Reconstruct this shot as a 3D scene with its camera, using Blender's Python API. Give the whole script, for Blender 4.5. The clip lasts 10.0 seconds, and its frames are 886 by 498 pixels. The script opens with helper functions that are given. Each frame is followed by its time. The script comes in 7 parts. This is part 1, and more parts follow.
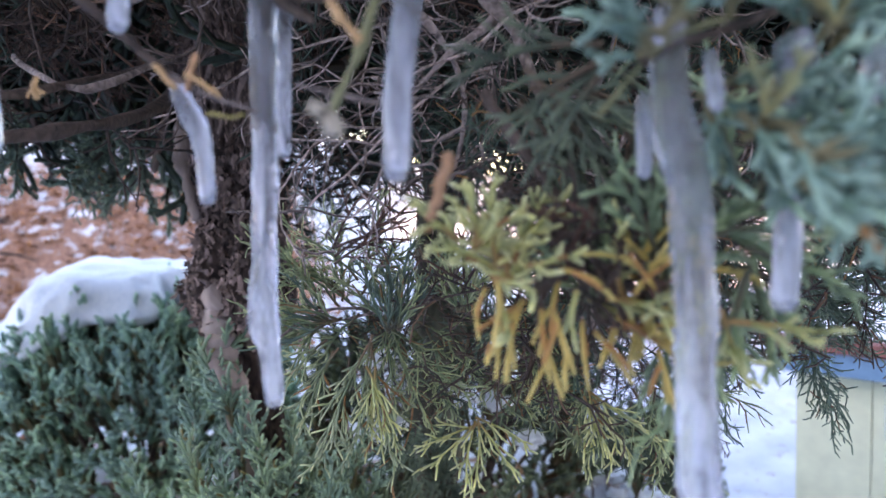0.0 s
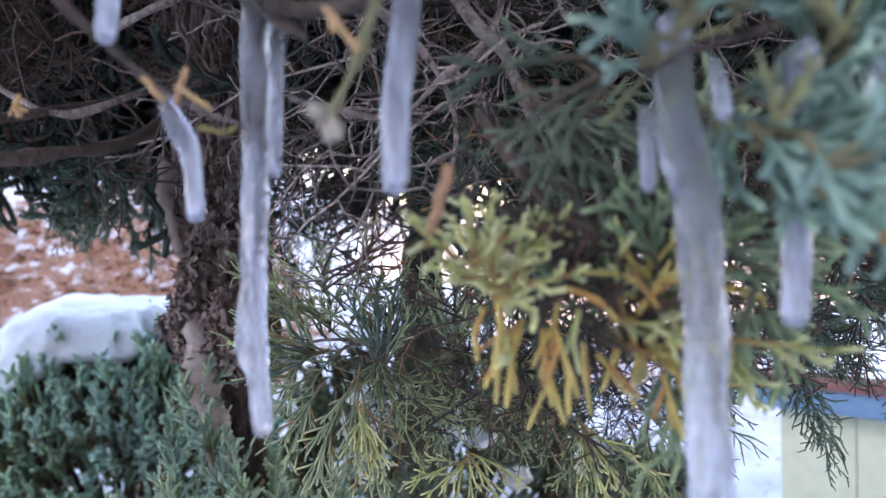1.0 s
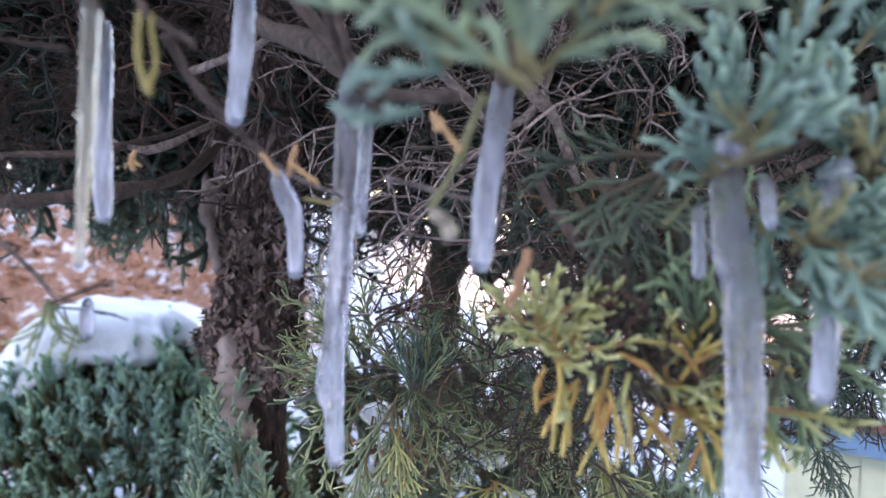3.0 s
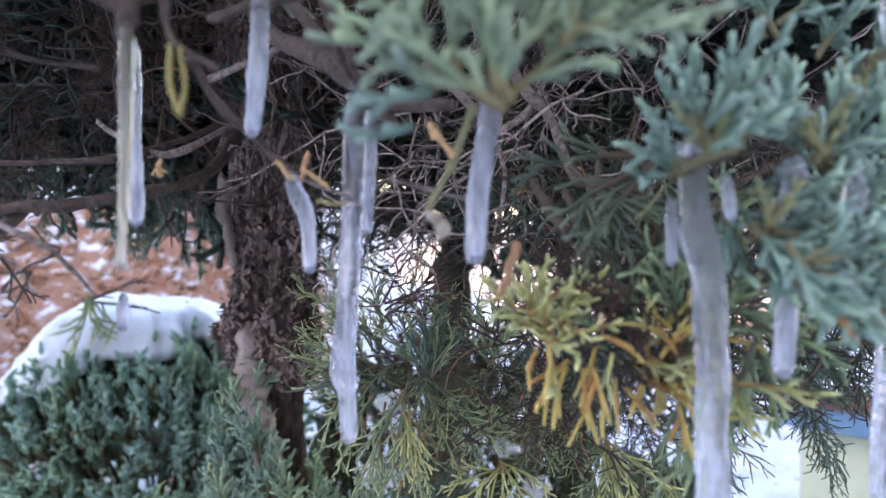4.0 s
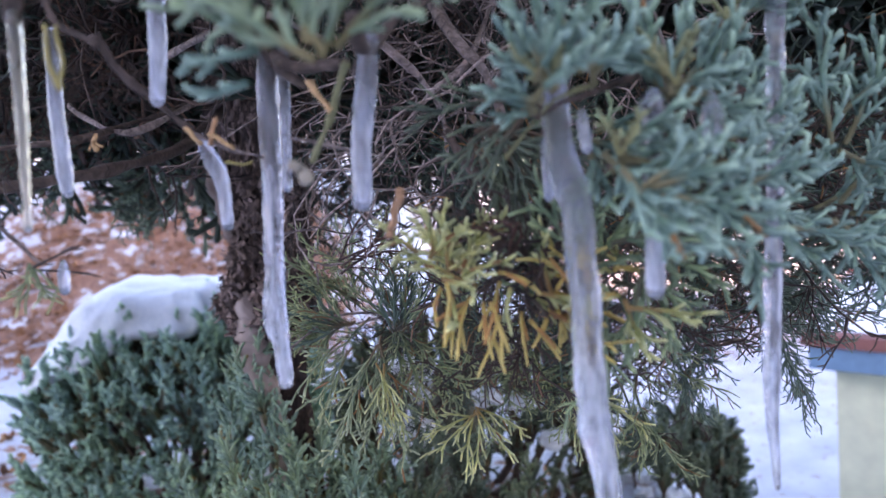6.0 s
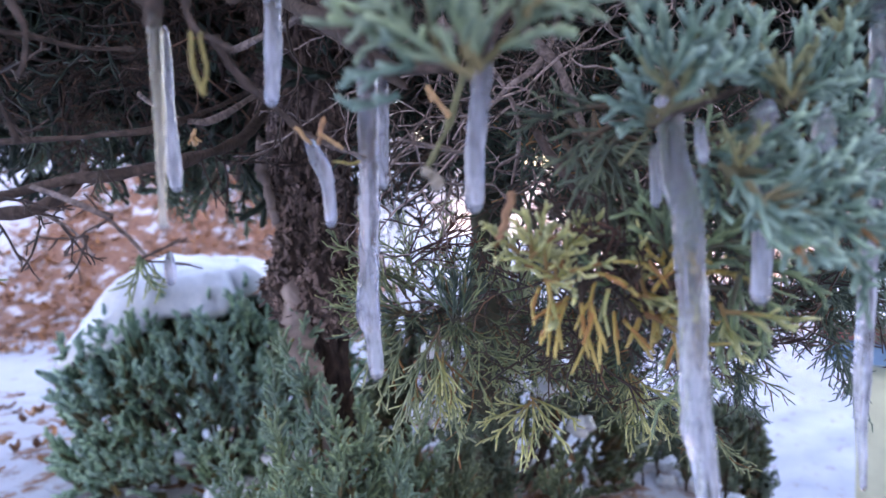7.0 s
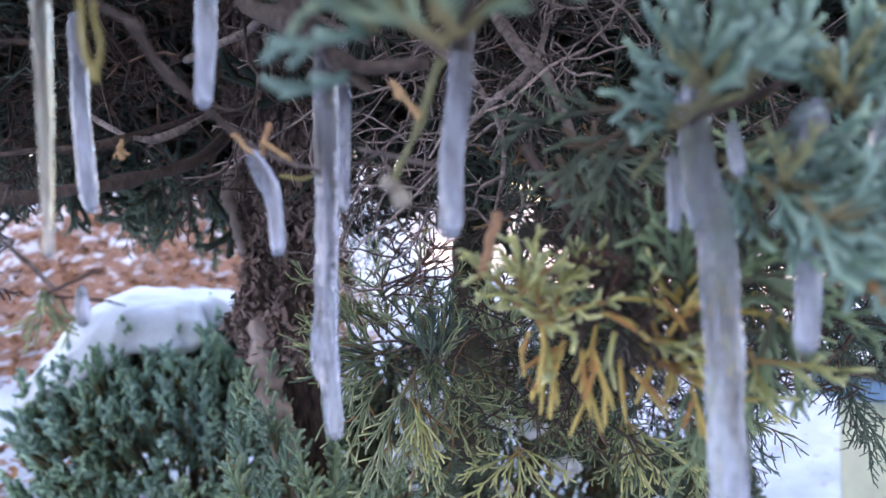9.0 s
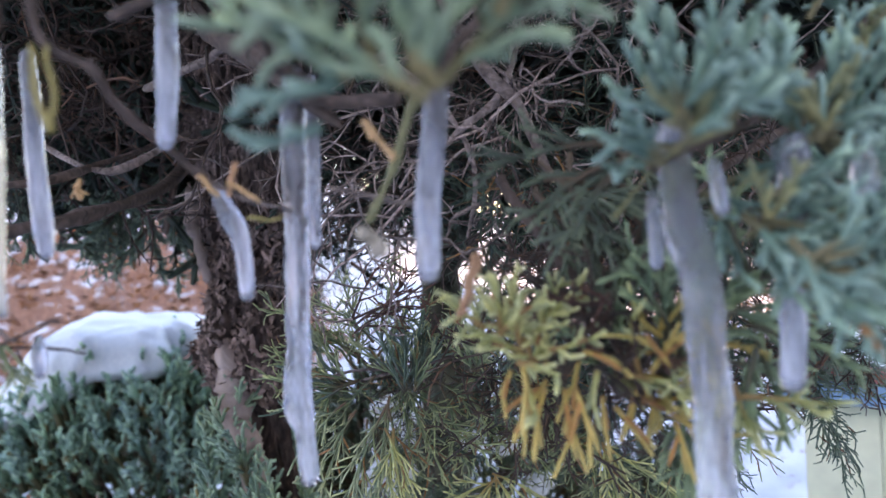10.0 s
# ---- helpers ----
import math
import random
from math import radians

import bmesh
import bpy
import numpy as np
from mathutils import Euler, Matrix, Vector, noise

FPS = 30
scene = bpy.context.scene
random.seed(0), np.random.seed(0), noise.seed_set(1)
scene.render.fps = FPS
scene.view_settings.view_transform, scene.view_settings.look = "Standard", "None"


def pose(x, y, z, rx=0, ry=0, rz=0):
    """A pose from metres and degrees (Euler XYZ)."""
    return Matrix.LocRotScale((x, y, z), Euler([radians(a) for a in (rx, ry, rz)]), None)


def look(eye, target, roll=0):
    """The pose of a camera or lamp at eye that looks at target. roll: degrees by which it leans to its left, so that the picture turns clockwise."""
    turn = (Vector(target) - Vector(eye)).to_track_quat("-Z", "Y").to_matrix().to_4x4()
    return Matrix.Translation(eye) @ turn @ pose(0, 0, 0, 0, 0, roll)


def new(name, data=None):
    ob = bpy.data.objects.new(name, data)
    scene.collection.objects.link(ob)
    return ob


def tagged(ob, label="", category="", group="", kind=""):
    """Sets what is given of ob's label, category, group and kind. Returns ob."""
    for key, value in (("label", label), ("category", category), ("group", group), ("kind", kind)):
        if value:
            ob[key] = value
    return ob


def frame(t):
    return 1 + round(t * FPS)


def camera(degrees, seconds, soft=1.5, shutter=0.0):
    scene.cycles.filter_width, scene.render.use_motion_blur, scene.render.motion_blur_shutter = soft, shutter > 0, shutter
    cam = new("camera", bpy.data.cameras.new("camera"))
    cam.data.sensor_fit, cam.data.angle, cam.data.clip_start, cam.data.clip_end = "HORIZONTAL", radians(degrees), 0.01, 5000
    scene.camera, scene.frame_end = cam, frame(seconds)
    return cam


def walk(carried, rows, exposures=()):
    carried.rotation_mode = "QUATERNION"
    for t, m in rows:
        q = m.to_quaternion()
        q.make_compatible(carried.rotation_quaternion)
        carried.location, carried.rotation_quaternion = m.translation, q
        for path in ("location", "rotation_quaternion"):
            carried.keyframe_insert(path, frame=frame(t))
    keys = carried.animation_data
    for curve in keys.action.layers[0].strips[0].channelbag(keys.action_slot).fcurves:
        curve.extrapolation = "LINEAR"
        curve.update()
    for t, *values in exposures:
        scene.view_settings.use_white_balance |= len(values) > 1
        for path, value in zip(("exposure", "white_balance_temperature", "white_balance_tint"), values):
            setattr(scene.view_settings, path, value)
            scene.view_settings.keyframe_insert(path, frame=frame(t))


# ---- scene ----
cam = camera(61.8, 10.0, soft=1.5)
PATH = [
    (0, (0.00719, 0.01924, 0.80493), (-0.01208, 2.00988, 0.61268), -2.094),
    (0.5, (0.02296, 0.02314, 0.79261), (0.04632, 2.01813, 0.65316), -2.134),
    (1, (0.00219, 0.02669, 0.79802), (0.03252, 2.02436, 0.70652), -2.114),
    (1.5, (-0.00999, 0.02460, 0.80143), (0.01460, 2.02309, 0.72777), -1.514),
    (2, (-0.01050, 0.02362, 0.80494), (0.00968, 2.02264, 0.74566), -0.232),
    (2.5, (-0.02383, 0.00675, 0.81078), (-0.01143, 2.00595, 0.75587), 0.438),
    (3, (-0.02108, -0.00648, 0.81796), (-0.01347, 1.99280, 0.76503), 0.725),
    (3.2, (-0.01858, -0.00868, 0.81998), (-0.00345, 1.99067, 0.77129), 0.205),
    (4.3, (-0.01400, -0.04000, 0.82000), (-0.06000, 1.95800, 0.73700), -0.300),
    (4.5, (-0.01031, -0.03755, 0.82758), (-0.06836, 1.95978, 0.74216), -0.289),
    (5, (0.02622, -0.03380, 0.81303), (-0.04335, 1.96102, 0.68706), -2.465),
    (5.2, (0.04000, -0.03900, 0.81200), (-0.03200, 1.95600, 0.68900), -3.300),
    (6.3, (0.03700, -0.05600, 0.80900), (-0.08600, 1.93100, 0.61700), -3.900),
    (6.5, (0.03091, -0.05704, 0.80816), (-0.10172, 1.92785, 0.60169), -3.622),
    (7, (0.00193, -0.06506, 0.82116), (-0.15192, 1.91834, 0.61515), -3.053),
    (7.5, (-0.01604, -0.07479, 0.83839), (-0.18054, 1.90784, 0.63309), -2.876),
    (8, (0.00219, -0.05389, 0.82337), (-0.16011, 1.92845, 0.61361), -2.811),
    (8.5, (-0.01715, -0.02319, 0.80804), (-0.17689, 1.96371, 0.64465), -3.393),
    (9, (0.00188, -0.00564, 0.81535), (-0.10082, 1.98806, 0.69454), -2.756),
    (9.5, (0.01023, -0.00374, 0.81479), (-0.02508, 1.99315, 0.70912), -2.722),
    (10, (-0.00139, 0.00309, 0.82460), (-0.01214, 2.00102, 0.73428), -3.951),
]
cam.data.dof.use_dof, cam.data.dof.focus_distance, cam.data.dof.aperture_fstop = True, 0.54, 8.0
EXPOSURE, KELVIN, TINT = 2.98, 7650, 24
walk(cam, [(t, look(eye, target, roll)) for t, eye, target, roll in PATH], [
    (0.0, EXPOSURE + 0.05, KELVIN - 100, TINT), (2.0, EXPOSURE + 0.18, KELVIN + 100, TINT), (4.5, EXPOSURE + 0.10, KELVIN + 50, TINT),
    (5.0, EXPOSURE - 0.10, KELVIN - 100, TINT + 3), (6.5, EXPOSURE - 0.06, KELVIN - 350, TINT + 7), (7.5, EXPOSURE - 0.08, KELVIN - 300, TINT + 7), (8.5, EXPOSURE + 0.04, KELVIN - 250, TINT + 4), (9.5, EXPOSURE, KELVIN, TINT), (10.0, EXPOSURE - 0.02, KELVIN, TINT)])

# ---- light ----
SUN_ELEVATION, SUN_AZIMUTH = 21.0, 188.0          # degrees; azimuth clockwise from +y
world = bpy.data.worlds.new("sky")
scene.world = world
world.use_nodes = True
wn = world.node_tree.nodes
sky = wn.new("ShaderNodeTexSky")
sky.sky_type, sky.sun_disc = "NISHITA", False
sky.sun_elevation, sky.sun_rotation = radians(SUN_ELEVATION), radians(SUN_AZIMUTH)
sky.air_density, sky.dust_density, sky.ozone_density = 1.0, 0.8, 1.0
wn["Background"].inputs["Strength"].default_value = 0.15
world.node_tree.links.new(sky.outputs[0], wn["Background"].inputs["Color"])
sun_data = bpy.data.lights.new("sun", "SUN")
sun_data.energy, sun_data.angle, sun_data.color = 4.5, radians(0.5), (1.0, 0.9, 0.76)
sun = new("sun", sun_data)
_az, _el = radians(SUN_AZIMUTH), radians(SUN_ELEVATION)
SUN_FROM = Vector((math.sin(_az) * math.cos(_el), math.cos(_az) * math.cos(_el), math.sin(_el)))
sun.matrix_world = look(SUN_FROM * 30, (0, 0, 0))


# ---- mesh helpers ----
def unit(v):
    v = np.asarray(v, float)
    return v / max(np.linalg.norm(v), 1e-9)


class Buf:
    """Triangles with a value along each shoot (0 old wood, 1 young tip)."""

    def __init__(self):
        self.v, self.f, self.t, self.n = [], [], [], 0

    def add(self, v, f, t):
        self.v.append(np.asarray(v, float))
        self.f.append(np.asarray(f, int) + self.n)
        self.t.append(np.asarray(t, float))
        self.n += len(v)

    def arrays(self):
        return np.concatenate(self.v), np.concatenate(self.f), np.concatenate(self.t)


_ring_faces = {}


def ring_faces(n, k, cap=True):
    if (n, k, cap) not in _ring_faces:
        f = []
        for i in range(n - 1):
            for j in range(k):
                a, b = i * k + j, i * k + (j + 1) % k
                f += [(a, b, b + k), (a, b + k, a + k)]
        top, tip, base = (n - 1) * k, n * k, n * k + 1
        for j in range(k):
            f.append((top + j, top + (j + 1) % k, tip))
            if cap:
                f.append(((j + 1) % k, j, base))
        _ring_faces[n, k, cap] = np.array(f)
    return _ring_faces[n, k, cap]


def tube(buf, pts, rad, k=5, t0=0.0, t1=1.0, tip=0.6, jitter=None, cap=True):
    """A tapered tube along pts, closed at the tip and, with cap, at its foot; tip: how far the end bulges, in radii."""
    pts, rad = np.asarray(pts, float), np.asarray(rad, float)
    n = len(pts)
    tan = np.gradient(pts, axis=0)
    tan /= np.linalg.norm(tan, axis=1)[:, None] + 1e-12
    ref = np.array((0.0, 0.0, 1.0)) if abs(tan[0][2]) < 0.8 else np.array((1.0, 0.0, 0.0))
    u = np.cross(tan, ref)
    u /= np.linalg.norm(u, axis=1)[:, None] + 1e-12
    w = np.cross(tan, u)
    a = np.arange(k) * 2 * math.pi / k
    r = rad[:, None] * (np.ones((n, k)) if jitter is None else jitter)
    ring = pts[:, None] + (u[:, None] * np.cos(a)[None, :, None] + w[:, None] * np.sin(a)[None, :, None]) * r[:, :, None]
    v = np.concatenate([ring.reshape(-1, 3), [pts[-1] + tan[-1] * rad[-1] * tip], [pts[0]]][:3 if cap else 2])
    t = np.concatenate([np.repeat(np.linspace(t0, t1, n), k), [t1, t0][:2 if cap else 1]])
    buf.add(v, ring_faces(n, k, cap), t)


def mesh_from(name, buf, smooth=True):
    v, f, t = buf.arrays()
    me = bpy.data.meshes.new(name)
    me.vertices.add(len(v))
    me.vertices.foreach_set("co", v.astype(np.float32).ravel())
    me.loops.add(len(f) * 3)
    me.loops.foreach_set("vertex_index", f.astype(np.int32).ravel())
    me.polygons.add(len(f))
    me.polygons.foreach_set("loop_start", np.arange(0, len(f) * 3, 3, dtype=np.int32))
    me.polygons.foreach_set("loop_total", np.full(len(f), 3, np.int32))
    me.polygons.foreach_set("use_smooth", np.full(len(f), smooth))
    at = me.attributes.new("age", "FLOAT", "POINT")
    at.data.foreach_set("value", t.astype(np.float32))
    me.update()
    me.validate()
    return me


def part(name, data, material, parent=None, label="", kind=""):
    """One mesh object, under parent if there is one. data: a Buf, a bmesh or a mesh."""
    if isinstance(data, Buf):
        me = mesh_from(name, data)
    elif isinstance(data, bmesh.types.BMesh):
        me = bpy.data.meshes.new(name)
        bmesh.ops.recalc_face_normals(data, faces=data.faces)
        data.to_mesh(me)
        data.free()
    else:
        me = data
    if material and not me.materials:
        me.materials.append(material)
    ob = new(name, me)
    ob.parent = parent
    return tagged(ob, label=label, kind=kind)


def box(bm, lo, hi, bevel=0.0):
    c = [(a + b) / 2 for a, b in zip(lo, hi)]
    s = [abs(b - a) for a, b in zip(lo, hi)]
    got = bmesh.ops.create_cube(bm, size=1, matrix=Matrix.Translation(c) @ Matrix.Diagonal((*s, 1)))
    if bevel:
        edges = list({e for v in got["verts"] for e in v.link_edges})
        bmesh.ops.bevel(bm, geom=edges, offset=bevel, segments=2, affect="EDGES")


def hill(x, y, z, octaves=4):
    return noise.fractal(Vector((x, y, z)), 1.0, 2.0, octaves)


# ---- materials ----
def material(name, rough=0.7):
    m = bpy.data.materials.new(name)
    m.use_nodes = True
    b = m.node_tree.nodes["Principled BSDF"]
    b.inputs["Roughness"].default_value = rough
    return m, m.node_tree.nodes, m.node_tree.links, b


def ramp(nodes, stops, interp="LINEAR"):
    r = nodes.new("ShaderNodeValToRGB")
    r.color_ramp.interpolation = interp
    e = r.color_ramp.elements
    while len(e) < len(stops):
        e.new(0.5)
    for el, (p, c) in zip(e, stops):
        el.position, el.color = p, (*c, 1)
    return r


def noise_tex(nodes, links, scale, detail=4, rough=0.55, coord="Object"):
    tc = nodes.new("ShaderNodeTexCoord")
    n = nodes.new("ShaderNodeTexNoise")
    n.inputs["Scale"].default_value, n.inputs["Detail"].default_value, n.inputs["Roughness"].default_value = scale, detail, rough
    links.new(tc.outputs[coord], n.inputs["Vector"])
    return n


def bump(nodes, links, b, height, strength, distance):
    n = nodes.new("ShaderNodeBump")
    n.inputs["Strength"].default_value, n.inputs["Distance"].default_value = strength, distance
    links.new(height, n.inputs["Height"])
    links.new(n.outputs[0], b.inputs["Normal"])
    return n


def mixed(nodes, links, kind, fac, a, b):
    m = nodes.new("ShaderNodeMix")
    m.data_type, m.blend_type = "RGBA", kind
    for sock, val in ((m.inputs[0], fac), (m.inputs[6], a), (m.inputs[7], b)):
        if isinstance(val, (int, float)):
            sock.default_value = val
        elif isinstance(val, tuple):
            sock.default_value = (*val, 1)
        else:
            links.new(val, sock)
    return m.outputs[2]


def foliage(name, wood, mid, young, dry=(0.30, 0.14, 0.05), dry_share=0.06, scales=900, rough=0.55, drift=None):
    """Scale-leaved juniper shoots: woody base, green length, paler tip; a few shoots dry."""
    m, nodes, links, b = material(name, rough)
    at = nodes.new("ShaderNodeAttribute")
    at.attribute_name = "age"
    col = ramp(nodes, [(0.0, wood), (0.2, wood), (0.36, mid), (1.0, young)])
    links.new(at.outputs["Fac"], col.inputs[0])
    geo = nodes.new("ShaderNodeNewGeometry")
    vary = ramp(nodes, [(0.0, (0.55, 0.6, 0.6)), (0.5, (1, 1, 1)), (1.0, (1.35, 1.3, 1.1))])
    links.new(geo.outputs["Random Per Island"], vary.inputs[0])
    c = mixed(nodes, links, "MULTIPLY", 1.0, col.outputs[0], vary.outputs[0])
    dead = ramp(nodes, [(0.0, (1, 1, 1)), (dry_share, (0, 0, 0))], "CONSTANT")
    links.new(geo.outputs["Random Per Island"], dead.inputs[0])
    c = mixed(nodes, links, "MIX", dead.outputs[0], c, dry)
    patches = noise_tex(nodes, links, 60, 3)
    pr = ramp(nodes, [(0.3, (0.7, 0.75, 0.7)), (0.7, (1.2, 1.15, 1.2))])
    links.new(patches.outputs[0], pr.inputs[0])
    c = mixed(nodes, links, "MULTIPLY", 0.8, c, pr.outputs[0])
    if drift:
        wide = noise_tex(nodes, links, drift[0], 3)
        wr = ramp(nodes, [(0.35, (1, 1, 1)), (0.68, drift[1])])
        links.new(wide.outputs[0], wr.inputs[0])
        c = mixed(nodes, links, "MULTIPLY", 1.0, c, wr.outputs[0])
    links.new(c, b.inputs["Base Color"])
    tc = nodes.new("ShaderNodeTexCoord")
    vor = nodes.new("ShaderNodeTexVoronoi")
    vor.inputs["Scale"].default_value = scales
    links.new(tc.outputs["Object"], vor.inputs["Vector"])
    bump(nodes, links, b, vor.outputs["Distance"], 0.7, 0.0006)
    return m


def bark(name, dark, light, scale, depth, stretch=(1, 1, 0.25), spread=1.0):
    m, nodes, links, b = material(name, 0.9)
    tc = nodes.new("ShaderNodeTexCoord")
    mp = nodes.new("ShaderNodeMapping")
    mp.inputs["Scale"].default_value = stretch
    links.new(tc.outputs["Object"], mp.inputs["Vector"])
    n1 = nodes.new("ShaderNodeTexNoise")
    n1.inputs["Scale"].default_value, n1.inputs["Detail"].default_value, n1.inputs["Distortion"].default_value = scale, 8, 0.8
    links.new(mp.outputs[0], n1.inputs["Vector"])
    c = ramp(nodes, [(0.25, dark), (0.5, tuple((a + b_) / 2 for a, b_ in zip(dark, light))), (0.75, light)])
    links.new(n1.outputs[0], c.inputs[0])
    n2 = noise_tex(nodes, links, scale * 0.2, 3)
    r2 = ramp(nodes, [(0.3, (0.65, 0.62, 0.6)), (0.7, (1.25, 1.25, 1.3))])
    links.new(n2.outputs[0], r2.inputs[0])
    geo = nodes.new("ShaderNodeNewGeometry")
    vary = ramp(nodes, [(0.0, (0.35, 0.33, 0.32)), (0.6, (0.9, 0.88, 0.86)), (1.0, (1.7, 1.65, 1.62))])
    links.new(geo.outputs["Random Per Island"], vary.inputs[0])
    col = mixed(nodes, links, "MULTIPLY", 1.0, c.outputs[0], r2.outputs[0])
    col = mixed(nodes, links, "MULTIPLY", spread, col, vary.outputs[0])
    links.new(col, b.inputs["Base Color"])
    bump(nodes, links, b, n1.outputs[0], 0.9, depth)
    return m


TEAL = foliage("teal_scale_leaves", (0.15, 0.13, 0.065), (0.095, 0.185, 0.148), (0.33, 0.48, 0.40), dry_share=0.006, scales=1100)
SAGE = foliage("sage_green_scale_leaves", (0.17, 0.14, 0.06), (0.165, 0.235, 0.145), (0.34, 0.44, 0.30), dry_share=0.008, scales=1100)
GREEN = foliage("green_scale_leaves", (0.09, 0.085, 0.05), (0.135, 0.205, 0.115), (0.33, 0.42, 0.24), dry_share=0.04)
GOLD = foliage("golden_scale_leaves", (0.26, 0.12, 0.045), (0.50, 0.345, 0.088), (0.66, 0.50, 0.17), dry=(0.48, 0.23, 0.07), dry_share=0.06)
HEART = foliage("olive_brown_spray_heart", (0.24, 0.16, 0.06), (0.22, 0.20, 0.085), (0.34, 0.36, 0.19), dry_share=0.05, scales=1100)
PALE = foliage("pale_yellow_green_leaves", (0.28, 0.17, 0.06), (0.36, 0.36, 0.12), (0.70, 0.69, 0.36), dry_share=0.03, scales=1100)
FINE = foliage("fine_green_shoots", (0.14, 0.09, 0.05), (0.12, 0.165, 0.085), (0.44, 0.47, 0.28), dry_share=0.08)
# darker copy of the green leaves, with the shade behind the sprays in its colour
SHADEGREEN = foliage("shade_painted_green_shoots", (0.07, 0.05, 0.03), (0.030, 0.055, 0.038), (0.075, 0.125, 0.085), dry_share=0.08)
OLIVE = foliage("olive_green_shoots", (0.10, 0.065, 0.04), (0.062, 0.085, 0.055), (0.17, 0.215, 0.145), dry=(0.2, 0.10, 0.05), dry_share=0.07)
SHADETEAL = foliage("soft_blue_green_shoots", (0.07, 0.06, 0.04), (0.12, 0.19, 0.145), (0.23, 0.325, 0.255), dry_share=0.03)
# near-black greens put the shade inside the crown into the colour
INNERSHADE = foliage("inner_foliage_painted_shade", (0.036, 0.026, 0.020), (0.018, 0.034, 0.025), (0.036, 0.066, 0.048), dry=(0.10, 0.06, 0.045), dry_share=0.08)
SHRUB = foliage("shrub_foliage", (0.11, 0.10, 0.06), (0.20, 0.37, 0.34), (0.40, 0.61, 0.58), dry=(0.2, 0.16, 0.06), dry_share=0.02, drift=(3.5, (0.95, 0.92, 0.55)))
SHRUBDARK = foliage("dark_shrub_foliage", (0.08, 0.06, 0.035), (0.07, 0.11, 0.085), (0.15, 0.21, 0.17), dry=(0.12, 0.08, 0.04), dry_share=0.03, drift=(4.0, (1.2, 1.05, 0.6)))
SHRUBLIGHT = foliage("young_shoot_foliage", (0.15, 0.12, 0.06), (0.148, 0.24, 0.188), (0.29, 0.43, 0.36), dry=(0.25, 0.2, 0.08), dry_share=0.03, drift=(9.0, (1.1, 1.0, 0.72)))
# dead brown shoots, toned near black for the shade inside the crown
DRY = foliage("dry_shoots_shade_toned", (0.030, 0.019, 0.016), (0.052, 0.030, 0.024), (0.085, 0.048, 0.036), dry=(0.20, 0.10, 0.06), dry_share=0.07)
DEEP = foliage("deep_green_shoots", (0.13, 0.08, 0.045), (0.095, 0.145, 0.075), (0.42, 0.46, 0.24), dry=(0.26, 0.14, 0.06), dry_share=0.08)
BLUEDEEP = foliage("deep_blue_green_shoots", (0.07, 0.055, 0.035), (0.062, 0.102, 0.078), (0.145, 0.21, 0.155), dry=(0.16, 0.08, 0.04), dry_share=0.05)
DEADBROWN = foliage("dead_red_brown_shoots", (0.05, 0.022, 0.016), (0.085, 0.034, 0.023), (0.125, 0.050, 0.030), dry=(0.24, 0.11, 0.05), dry_share=0.08)
TWIG = bark("grey_brown_twig", (0.06, 0.045, 0.041), (0.40, 0.315, 0.29), 220, 0.0012, (1, 1, 1))
BRANCH = bark("brown_branch", (0.032, 0.022, 0.018), (0.165, 0.115, 0.097), 140, 0.002, (1, 1, 1))
BARK = bark("flaking_juniper_bark", (0.010, 0.006, 0.005), (0.105, 0.066, 0.055), 70, 0.012, (1, 1, 0.6), 0.0)
FLAKE = bark("loose_bark_strip", (0.05, 0.032, 0.027), (0.44, 0.32, 0.285), 120, 0.003, (1, 1, 0.5))
MOSSBARK = bark("mossy_dark_bark", (0.02, 0.02, 0.014), (0.11, 0.11, 0.07), 40, 0.006, spread=0.0)
INNERBARK = bark("pale_peeled_stem", (0.24, 0.175, 0.155), (0.48, 0.38, 0.34), 60, 0.003, spread=0.0)


def plain(name, colour, rough=0.6, scale=30.0, amount=0.25, depth=0.0005):
    m, nodes, links, b = material(name, rough)
    n = noise_tex(nodes, links, scale, 6)
    lo, hi = tuple(c * (1 - amount) for c in colour), tuple(min(1, c * (1 + amount)) for c in colour)
    r = ramp(nodes, [(0.25, lo), (0.75, hi)])
    links.new(n.outputs[0], r.inputs[0])
    links.new(r.outputs[0], b.inputs["Base Color"])
    bump(nodes, links, b, n.outputs[0], 0.5, depth)
    return m


ORANGE = plain("orange_dry_shoot", (0.52, 0.30, 0.14), 0.6, 400, 0.3)
YELLOWSHOOT = plain("yellow_shoot", (0.26, 0.205, 0.065), 0.6, 400, 0.3)
CREAM = plain("cream_dry_bud", (0.42, 0.35, 0.28), 0.7, 300, 0.25)
TAN = plain("tan_dead_leaf", (0.42, 0.22, 0.12), 0.7, 300, 0.3)
STICK = plain("olive_green_stick", (0.19, 0.18, 0.085), 0.6, 250, 0.3)


